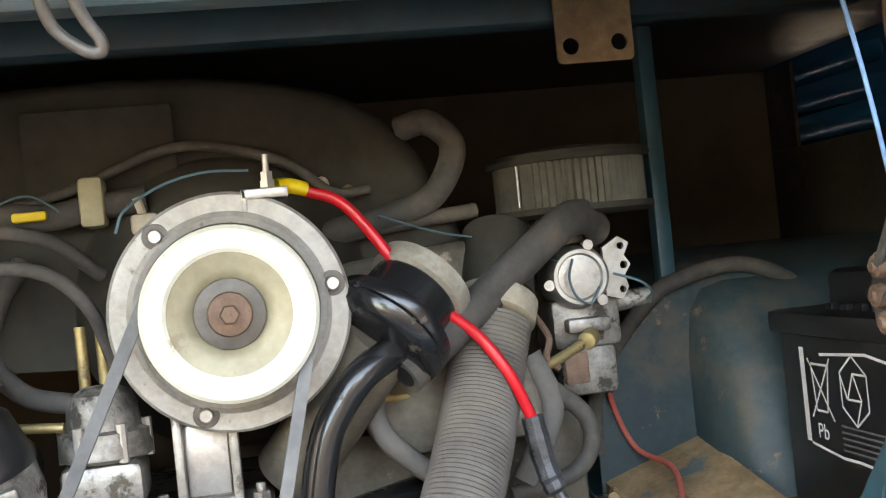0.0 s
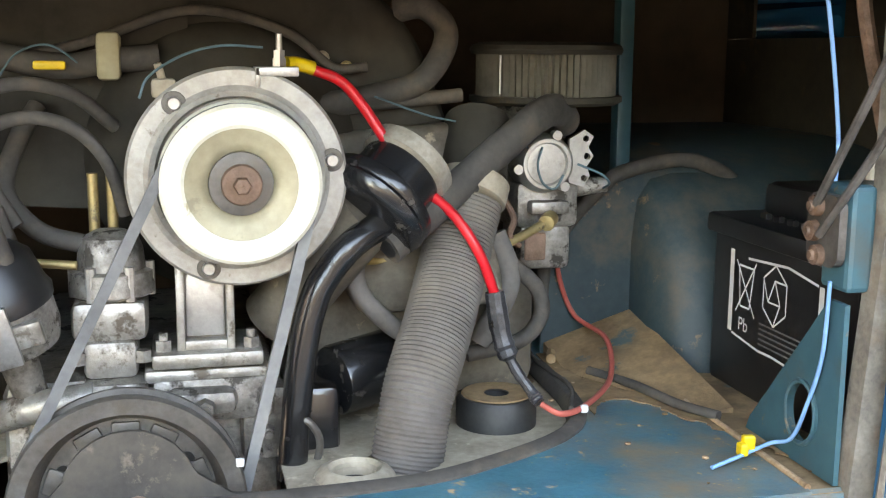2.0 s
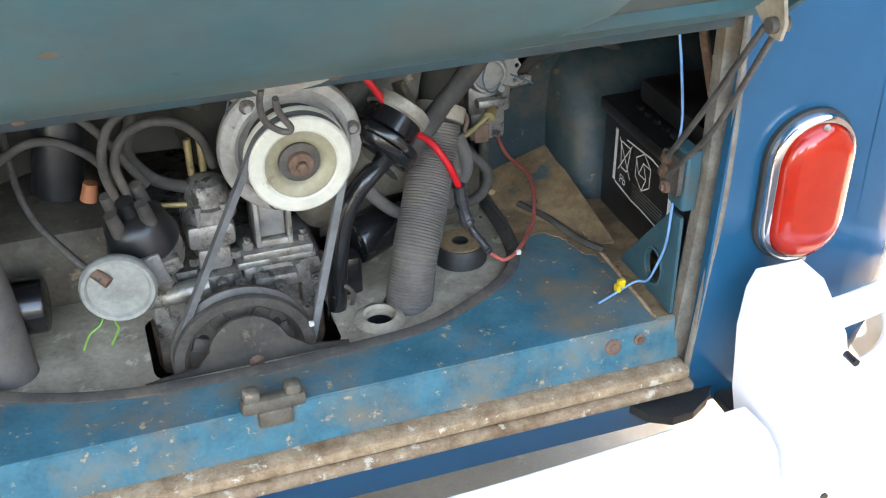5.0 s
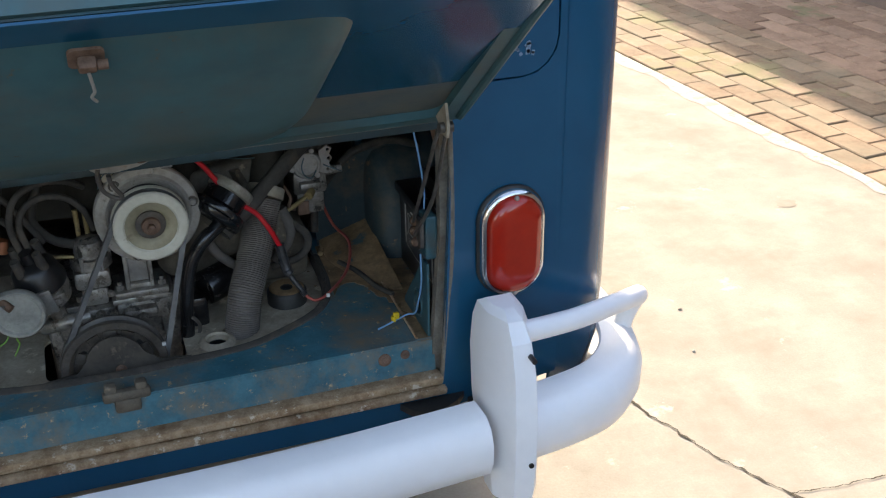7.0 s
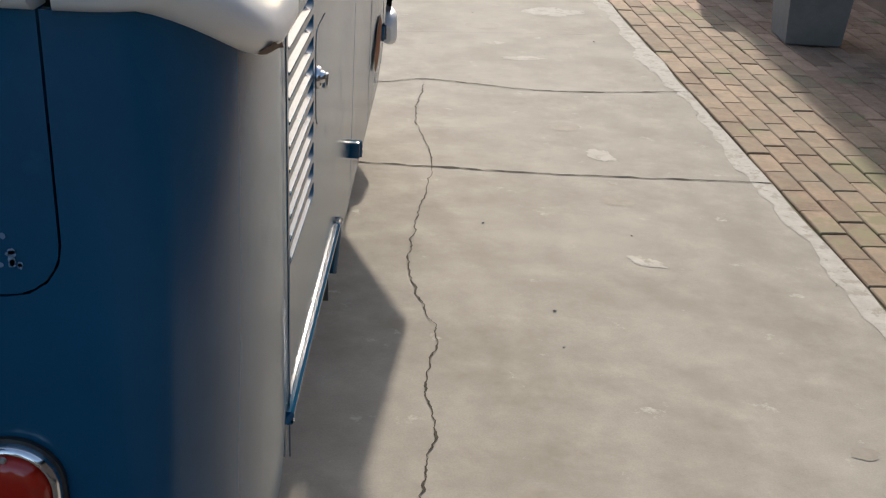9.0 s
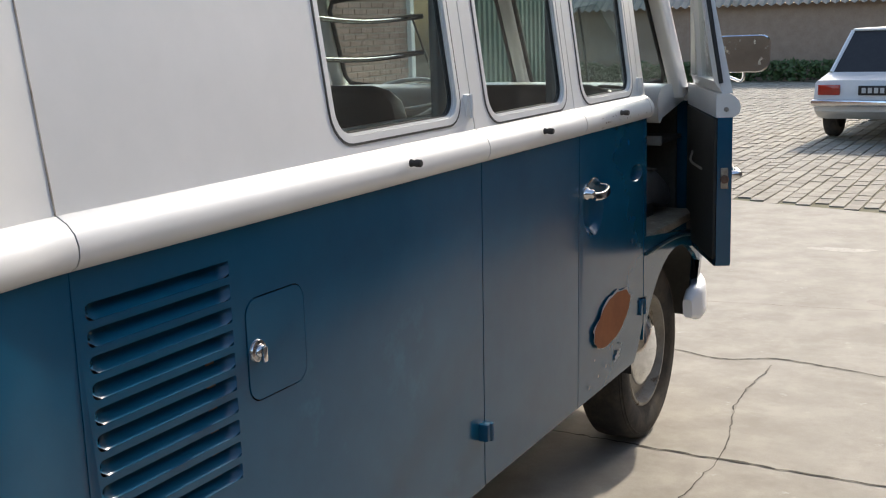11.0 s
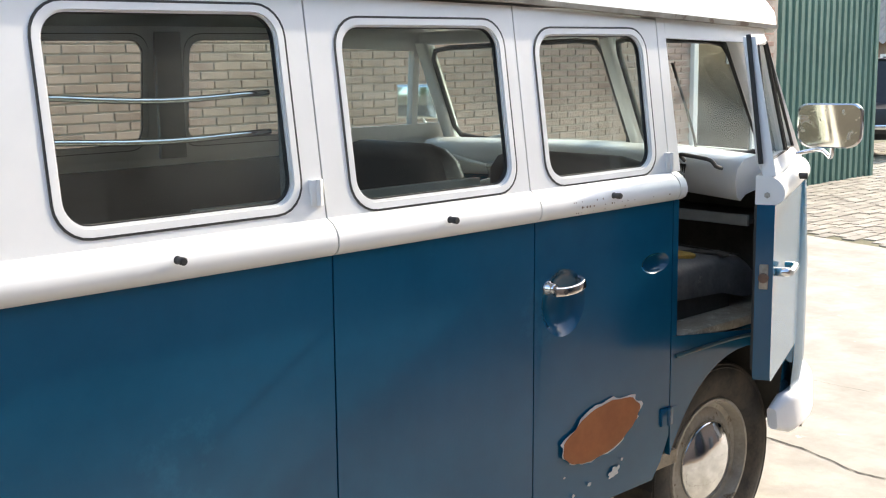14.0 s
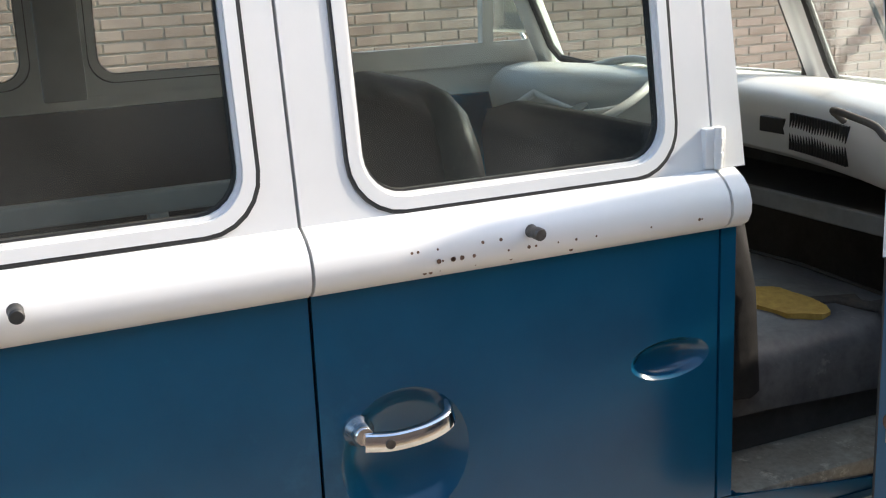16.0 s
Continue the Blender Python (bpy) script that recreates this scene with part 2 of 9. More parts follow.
def part(name, bm, mat, parent=None, label="", smooth=None):
    """Links a bmesh as one mesh object, under parent if there is one."""
    me = bpy.data.meshes.new(name)
    bmesh.ops.recalc_face_normals(bm, faces=bm.faces)
    bm.to_mesh(me)
    bm.free()
    me.materials.append(mat)
    if smooth is not None:
        for p in me.polygons:
            p.use_smooth = True
        me.set_sharp_from_angle(angle=radians(smooth))
    ob = new(name, me)
    if parent:
        ob.parent = parent
    if label:
        tagged(ob, label)
    return ob


def thing(name, label, category, at=(0, 0, 0), group="", kind=""):
    ob = new(name)
    ob.location = at
    ob.empty_display_size = 0.05
    bpy.context.view_layer.update()
    return tagged(ob, label, category, group, kind)


def under(parent, *obs):
    """Keep world coordinates for parts that were built in the world's frame."""
    for o in obs:
        o.parent = parent
        o.matrix_parent_inverse = Matrix.Translation(parent.location).inverted()


def box(bm, x0, x1, y0, y1, z0, z1, bevel=0.0, m=None, seg=2):
    r = bmesh.ops.create_cube(bm, size=1.0)["verts"]
    t = Matrix.Translation(((x0 + x1) / 2, (y0 + y1) / 2, (z0 + z1) / 2)) @ Matrix.Diagonal((abs(x1 - x0), abs(y1 - y0), abs(z1 - z0), 1))
    bmesh.ops.transform(bm, matrix=(m @ t) if m else t, verts=r)
    if bevel:
        ed = list({e for v in r for e in v.link_edges})
        bmesh.ops.bevel(bm, geom=ed, offset=bevel, segments=seg, affect="EDGES", profile=0.5)


def cyl(bm, p0, p1, r0, r1=None, seg=24, bevel=0.0):
    p0, p1 = Vector(p0), Vector(p1)
    d = p1 - p0
    m = Matrix.Translation((p0 + p1) / 2) @ d.to_track_quat("Z", "Y").to_matrix().to_4x4()
    g = bmesh.ops.create_cone(bm, cap_ends=True, segments=seg, radius1=r0, radius2=r0 if r1 is None else r1, depth=d.length, matrix=m)
    if bevel:
        ed = [e for e in {e for v in g["verts"] for e in v.link_edges} if any(len(f.verts) > 4 for f in e.link_faces)]
        bmesh.ops.bevel(bm, geom=ed, offset=bevel, segments=2, affect="EDGES", profile=0.5)


def revolve(bm, prof, m=None, seg=40):
    """Turns (radius, height) points round the local z axis."""
    rings = []
    for r, h in prof:
        if r < 1e-6:
            rings.append([bm.verts.new((0, 0, h))])
        else:
            rings.append([bm.verts.new((r * math.cos(2 * math.pi * k / seg), r * math.sin(2 * math.pi * k / seg), h)) for k in range(seg)])
    for a, b in zip(rings, rings[1:]):
        for k in range(seg):
            q = [a[k % len(a)], a[(k + 1) % len(a)], b[(k + 1) % len(b)], b[k % len(b)]]
            q = list(dict.fromkeys(q))
            if len(q) > 2:
                bm.faces.new(q)
    if m:
        bmesh.ops.transform(bm, matrix=m, verts=[v for r in rings for v in r])


def spline(pts, n=8):
    """Catmull-Rom through points."""
    p = [Vector(q) for q in pts]
    if len(p) < 3:
        return p
    p = [2 * p[0] - p[1]] + p + [2 * p[-1] - p[-2]]
    out = []
    for i in range(1, len(p) - 2):
        for k in range(n):
            t = k / n
            a, b, c, d = p[i - 1], p[i], p[i + 1], p[i + 2]
            out.append(0.5 * ((2 * b) + (c - a) * t + (2 * a - 5 * b + 4 * c - d) * t * t + (3 * b - a - 3 * c + d) * t * t * t))
    out.append(p[-2])
    return out


def sweep(bm, path, ring, closed=False, caps=True):
    """Sweeps a ring of (u, v) or a function i -> ring along a path; u is level where it can be."""
    n, rows, up = len(path), [], None
    for i, p in enumerate(path):
        a, b = path[max(i - 1, 0)], path[min(i + 1, n - 1)]
        if closed:
            a, b = path[(i - 1) % n], path[(i + 1) % n]
        t = (b - a).normalized()
        if up is None:
            up = Vector((0, 0, 1)) if abs(t.z) < 0.9 else Vector((0, -1, 0))
        side = t.cross(up).normalized()
        up = side.cross(t).normalized()
        rg = ring(i) if callable(ring) else ring
        rows.append([bm.verts.new(p + side * u + up * v) for u, v in rg])
    m = len(rows[0])
    for i in range(n if closed else n - 1):
        a, b = rows[i], rows[(i + 1) % n]
        for k in range(m):
            bm.faces.new((a[k], a[(k + 1) % m], b[(k + 1) % m], b[k]))
    if caps and not closed:
        bm.faces.new(rows[0][::-1])
        bm.faces.new(rows[-1])


def circle(r, seg=12):
    return [(r * math.cos(2 * math.pi * k / seg), r * math.sin(2 * math.pi * k / seg)) for k in range(seg)]


def tube(bm, pts, r, seg=10, n=8):
    sweep(bm, spline(pts, n), circle(r, seg))


def hose(bm, pts, r, pitch=0.004, depth=0.0015, seg=24, n=10):
    """A corrugated hose."""
    line = spline(pts, n)
    length = sum((b - a).length for a, b in zip(line, line[1:]))
    k = max(8, int(length / pitch) * 2)
    cum, res, want = 0.0, [], [length * i / k for i in range(k + 1)]
    j = 0
    for a, b in zip(line, line[1:]):
        d = (b - a).length
        while j < len(want) and want[j] <= cum + d + 1e-9:
            res.append(a.lerp(b, (want[j] - cum) / d))
            j += 1
        cum += d
    sweep(bm, res, lambda i: circle(r - (depth if i % 2 else 0), seg))


def rrect(x0, x1, y0, y1, r, seg=6):
    """A rounded rectangle, anticlockwise; r may be four radii from lower left on."""
    rs = r if isinstance(r, (list, tuple)) else (r,) * 4
    out = []
    for (cx, cy, a), q in zip(((x0, y0, 180), (x1, y0, 270), (x1, y1, 0), (x0, y1, 90)), rs):
        px, py = cx + (q if cx == x0 else -q), cy + (q if cy == y0 else -q)
        for k in range(seg + 1):
            t = radians(a + 90 * k / seg)
            out.append((px + q * math.cos(t), py + q * math.sin(t)))
    return out


def sheet(bm, outer, holes, place, thick):
    """A plate with holes: 2D loops laid into space by place(u, v, d), d from 0 to thick."""
    tmp = bmesh.new()
    loops = [outer, *holes]
    for lp in loops:
        vs = [tmp.verts.new((u, v, 0)) for u, v in lp]
        for a, b in zip(vs, vs[1:] + vs[:1]):
            tmp.edges.new((a, b))
    bmesh.ops.triangle_fill(tmp, use_beauty=True, use_dissolve=False, edges=tmp.edges[:])
    tmp.verts.index_update()
    flat = [(v.co.x, v.co.y) for v in tmp.verts]
    tris = [[v.index for v in f.verts] for f in tmp.faces]
    rim = [[v.index for v in e.verts] for e in tmp.edges if len(e.link_faces) == 1]
    tmp.free()
    a = [bm.verts.new(place(u, v, 0)) for u, v in flat]
    b = [bm.verts.new(place(u, v, thick)) for u, v in flat]
    for t in tris:
        bm.faces.new([a[i] for i in t])
        bm.faces.new([b[i] for i in reversed(t)])
    for i, j in rim:
        bm.faces.new((a[i], a[j], b[j], b[i]))

# ---------------------------------------------------------------- ground
M_EARTH = material("yard_ground", (0.17, 0.15, 0.12), (0.27, 0.24, 0.19), 0.9, 0, 1.5, 0.2, wear=(0.12, 0.13, 0.07), wear_scale=1.2, wear_at=0.62)
M_CONCRETE = material("concrete", (0.30, 0.272, 0.224), (0.43, 0.395, 0.335), 0.85, 0, 5.0, 0.35, fine=36, wear=(0.48, 0.455, 0.40), wear_scale=7, wear_at=0.63, grime=(0.27, 0.242, 0.195), grime_scale=2.6, grime_at=0.45, grime_soft=0.24)
M_PAVER = material("clay_paver", (0.24, 0.165, 0.105), (0.42, 0.30, 0.20), 0.85, 0, 9, 0.3, vary=0.9, wear=(0.27, 0.235, 0.13), wear_scale=2.0, wear_at=0.55, grime=(0.26, 0.22, 0.15), grime_scale=3.5, grime_at=0.46)
M_COBBLE = material("grey_paver", (0.20, 0.18, 0.145), (0.36, 0.325, 0.26), 0.85, 0, 9, 0.25, vary=0.9)
M_CRACK = plain("crack_dirt", (0.075, 0.064, 0.048), 0.95)
M_STAIN = material("oil_stain", (0.27, 0.24, 0.192), (0.37, 0.33, 0.27), 0.8, 0, 9, 0.1)
M_APRON = material("asphalt", (0.038, 0.037, 0.035), (0.065, 0.062, 0.058), 0.9, 0, 30, 0.3, fine=8, wear=(0.085, 0.08, 0.072), wear_scale=2.2, wear_at=0.6)
M_MOSS = material("joint_moss", (0.10, 0.10, 0.045), (0.19, 0.165, 0.10), 0.95, 0, 20, 0.3)

bm = bmesh.new()
vs = [bm.verts.new((x, y, -0.035)) for x, y in ((-600, -600), (600, -600), (600, 600), (-600, 600))]
bm.faces.new(vs)
tagged(part("ground", bm, M_EARTH), "sandy earth with moss showing between the pavers", "ground", kind="structure")

# The concrete slab: its pavers' edge runs slightly askew, its far edge lies ahead of the bus.
def slab_edge(y):
    return 2.62 - 0.075 * y


bm = bmesh.new()
n = 60
right = []
for k in range(n + 1):
    y = -0.45 + 8.55 * k / n
    right.append((slab_edge(y) + 0.02 * noise.noise((y * 2.3, 0, 0)) + 0.012 * noise.noise((y * 9, 3, 0)), y))
outer = [(-4.2, -0.45)] + right + [(-0.6, 8.85), (-4.2, 9.7)]
sheet(bm, outer, [], lambda u, v, d: (u, v, -d), 0.12)
YARD_END = -0.452
slab = tagged(part("concrete_slab", bm, M_CONCRETE), "worn pale concrete slab with cracks", "pavement", kind="structure")


# dark ground added unseen behind the slab, to darken reflections in the bus's rear
bm = bmesh.new()
sheet(bm, [(-9.0, -11.0), (3.97, -11.0), (3.97, YARD_END), (-9.0, YARD_END)], [], lambda u, v, d: (u, v, -0.004 - d), 0.1)
tagged(part("road", bm, M_APRON), "unseen dark ground added behind the slab to darken reflections", "road", kind="structure")

M_PALE = material("pale_cement", (0.43, 0.40, 0.345), (0.57, 0.54, 0.475), 0.9, 0, 14, 0.3, fine=5, wear=(0.38, 0.34, 0.28), wear_scale=16, wear_at=0.52)


def pale(x, y, rx, ry, sd, tilt=0.0, n=44):
    """A pale, ragged skin of cement on the slab."""
    b = bmesh.new()
    vs = []
    for k in range(n):
        a = 2 * math.pi * k / n
        q = 1 + 0.45 * noise.noise((math.cos(a) * 1.7 + sd, math.sin(a) * 1.7, sd)) + 0.28 * noise.noise((math.cos(a) * 6, math.sin(a) * 6 + sd, sd))
        u, v = rx * q * math.cos(a), ry * q * math.sin(a)
        vs.append(b.verts.new((x + u * math.cos(tilt) - v * math.sin(tilt), y + u * math.sin(tilt) + v * math.cos(tilt), 0.0012)))
    b.faces.new(vs)
    under(slab, part("cement_patch", b, M_PALE))


def crack(pts, w, name="crack"):
    """A thin wandering crack in the slab."""
    line = spline([(x, y, 0.0025) for x, y in pts], 26)
    b = bmesh.new()
    row = []
    for i, p in enumerate(line):
        t = (line[min(i + 1, len(line) - 1)] - line[max(i - 1, 0)]).normalized()
        s = Vector((-t.y, t.x, 0))
        o = s * (0.012 * noise.noise(p * 14) + 0.007 * noise.noise(p * 47) + 0.004 * noise.noise(p * 110))
        ww = w * 0.34 * (0.3 + 1.9 * abs(noise.noise(p * 21 + V(5, 0, 0))))
        row.append((b.verts.new(p + o + s * ww), b.verts.new(p + o - s * ww)))
    for (a, c), (d, e) in zip(row, row[1:]):
        b.faces.new((a, c, e, d))
    under(slab, part(name, b, M_CRACK))


crack([(0.99, 4.3), (0.967, 3.79), (1.05, 3.22), (1.014, 2.61), (1.005, 2.24), (1.066, 1.93), (1.1, 1.83), (1.078, 1.52), (1.107, 1.35), (1.08, 1.06), (1.12, 0.72), (1.16, 0.5), (1.22, 0.31), (1.31, 0.1), (1.5, -0.3), (1.55, -0.44)], 0.0085)
crack([(1.31, 0.1), (1.38, 0.097), (1.54, 0.088), (1.8, 0.12)], 0.005)
crack([(-0.9, 4.4), (0.3, 4.42), (0.76, 4.31), (1.0, 4.4), (1.6, 4.3), (2.33, 4.41)], 0.019)
crack([(-0.9, 3.3), (0.3, 3.2), (0.77, 3.18), (1.5, 3.15), (2.38, 3.17)], 0.017)
crack([(-2.5, 5.6), (-0.9, 5.4), (0.2, 5.3), (1.9, 5.5)], 0.005)
for x, y, r in ((1.35, 1.05, 0.09), (2.14, 1.32, 0.035), (1.75, 2.9, 0.06), (1.3, 5.6, 0.1), (1.62, 3.75, 0.08)):
    b = bmesh.new()
    vs = [b.verts.new((x + r * (1 + 0.35 * noise.noise((math.cos(a) * 2 + x, math.sin(a) * 2, y))) * math.cos(a), y + r * 0.8 * (1 + 0.3 * noise.noise((math.cos(a) * 2, y, math.sin(a) * 2))) * math.sin(a), 0.0015)) for a in [2 * math.pi * k / 28 for k in range(28)]]
    b.faces.new(vs)
    under(slab, part("stain", b, M_STAIN))

# a whitish crumbling band along the pavers, and scuffs
b = bmesh.new()
row = []
for k in range(181):
    y = -0.44 + 8.44 * k / 180
    w = 0.07 + 0.055 * noise.noise((y * 1.1, 4, 0)) + 0.045 * noise.noise((y * 3.7, 1, 0)) + 0.028 * noise.noise((y * 11, 2, 0)) + 0.015 * noise.noise((y * 31, 6, 0)) + 0.03 * max(0, (y - 3) / 4)
    e = slab_edge(y) + 0.02 * noise.noise((y * 2.3, 0, 0)) - 0.004
    row.append((b.verts.new((e - max(0.012, w), y, 0.0018)), b.verts.new((e, y, 0.0018))))
for (a, c), (d, e) in zip(row, row[1:]):
    b.faces.new((a, c, e, d))
under(slab, part("edge_band", b, M_PALE, None, "whitish crumbling edge"))

for x, y, rx, ry, sd, tl in ((1.42, 6.85, 0.16, 0.05, 1.0, -0.3), (1.72, 6.08, 0.2, 0.12, 2.0, 0.2), (0.85, 6.93, 0.22, 0.06, 3.0, 0.1), (1.40, 6.8, 0.10, 0.05, 4.0, 0.0), (1.77, 2.37, 0.07, 0.03, 5.0, -0.6), (1.74, 3.40, 0.05, 0.07, 6.0, 0.4), (1.5, 4.9, 0.12, 0.04, 7.0, 0.2), (1.36, 5.2, 0.05, 0.03, 8.0, 0.5)):
    pale(x, y, rx, ry, sd, tl)
random.seed(31)
for k in range(26):
    # grit and chips lying on the slab
    x, y = random.uniform(0.95, 2.45), random.uniform(-0.6, 6.5)
    r = 0.003 + 0.004 * random.random()
    b = bmesh.new()
    bmesh.ops.create_icosphere(b, subdivisions=1, radius=r, matrix=Matrix.Translation((x, y, 0.0012 + r * 0.25)) @ Matrix.Diagonal((1, 0.7, 0.5, 1)))
    tagged(part("grit", b, M_PALE if k % 4 else M_STAIN), "small chip of grit on the concrete", "grit", "grit on the slab")

# ---------------------------------------------------------------- the bus: body
CX, HW = 0.045, 0.82            # centre line and half width of the lower body
Z_LOW, Z_BELT, Z_UP, Z_GUT = 0.40, 1.175, 1.249, 1.70
REAR, TAIL = 0.045, 0.40        # rear skin and the start of its corner
SEAM1, SEAM2, SEAM3, SEAM4 = 0.586, 1.80, 2.393, 2.937
bus = thing("camper_bus", "old blue and white bus, engine lid and cab door open", "van", (CX, 2.0, 0))
T = 0.018


def gutter(y):
    return 1.706 - 0.022 * max(0, y - 1.6) - 0.028 * max(0, y - 2.4)


def up_x(z):
    return 0.806 - 0.133 * (z - Z_UP)


def low(s):
    return lambda y, z, d: (CX + s * (HW - d - 0.012 * max(0, (0.6 - z) / 0.2) ** 2), y, z)


def upp(s):
    return lambda y, z, d: (CX + s * (up_x(z) - d), y, z)


def body(name, bm, mat, label="", smooth=35):
    o = part(name, bm, mat, None, label, smooth)
    under(bus, o)
    return o


def sub(o, parent):
    """o under a part of the bus, keeping its place."""
    o.parent = parent
    o.matrix_parent_inverse = Matrix.Identity(4)
    return o


BELT = [(0.0, 1.175), (0.005, 1.176), (0.017, 1.184), (0.023, 1.196), (0.0235, 1.210), (0.018, 1.226), (0.006, 1.239), (-0.011, 1.2485), (-0.03, 1.2495), (-0.03, 1.175)]


RISE = 0.102
QEND, FLARE = SEAM1 - 0.001, 0.016     # the rear quarter swells a little before its joint


def rise(y):
    """The belt climbs towards the tailgate."""
    return RISE * min(1.0, max(0.0, (0.33 - y) / 0.27)) ** 1.5


def belt(s, y0, y1, name="belt_moulding", parent=None):
    bm = bmesh.new()
    rows = [[bm.verts.new((CX + s * (HW + o), y, z + rise(y))) for o, z in BELT] for y in ((y0, y1) if y0 > 0.4 else [y0 + (y1 - y0) * j / 8 for j in range(9)])]
    k = len(BELT)
    for r0, r1 in zip(rows, rows[1:]):
        for i in range(k):
            bm.faces.new((r0[i], r0[(i + 1) % k], r1[(i + 1) % k], r1[i]))
    bm.faces.new(rows[0])
    bm.faces.new(rows[-1])
    return part(name, bm, M_WHITE, None, "rounded white belt moulding", 50)


def window_set(s, y0, y1, z0, z1, parent, r=0.055, slope=0.0, m_frame=None):
    """Rubber seal, painted inner frame and pane of one side window."""
    pl = upp(s)

    def loop(g, rr):
        return rrect(y0 + g, y1 - g, z0 + g, z1 - g, rr)

    r = r + 0.008

    def band(name, g0, g1, d0, d1, mat):
        bm = bmesh.new()
        a, b = loop(g0, r - g0 * 0.8), loop(g1, max(0.01, r - g1 * 0.8))
        rows = [[bm.verts.new(pl(u, v, d)) for u, v in lp] for lp, d in ((a, d0), (b, d0), (b, d1), (a, d1))]
        n_ = len(a)
        for q in range(4):
            for i in range(n_):
                bm.faces.new((rows[q][i], rows[q][(i + 1) % n_], rows[(q + 1) % 4][(i + 1) % n_], rows[(q + 1) % 4][i]))
        return part(name, bm, mat, None, "", 40)

    obs = [band("window_seal", -0.0022, 0.0022, -0.0015, 0.016, M_RUBBER), band("window_frame", 0.0025, 0.016, -0.002, 0.020, M_WHITE), band("window_bead", 0.0162, 0.0205, 0.0035, 0.020, M_WHITE), band("pane_seal", 0.0207, 0.0232, 0.008, 0.018, M_RUBBER)]
    bm = bmesh.new()
    sheet(bm, loop(0.0235, r - 0.020), [], lambda u, v, d: pl(u, v, d + 0.011), 0.004)
    g = part("window_pane", bm, M_GLASS)
    g.visible_shadow = False
    obs.append(g)
    for o in obs:
        under(bus, o)
    return obs


def circ_arc(cy, cz, r, a0, a1, n=14):
    return [(cy + r * math.cos(radians(a0 + (a1 - a0) * k / n)), cz + r * math.sin(radians(a0 + (a1 - a0) * k / n))) for k in range(n + 1)]


REAR_ARCH = [(0.60, 0.42), (0.60, 0.49), (0.62, 0.52), (1.31, 0.525), (1.335, 0.515), (1.34, 0.49), (1.345, 0.40)]
FRONT_ARCH = [p for p in circ_arc(3.30, 0.33, 0.375, 170, 10)]
FAR_WIN = ((1.22, 1.69), (1.79, 2.26), (2.385, 2.83))
LOUV_Z = [1.127 - 0.0372 * k for k in range(10)]
LY0, LY1, LH = 0.607, 0.908, 0.0255

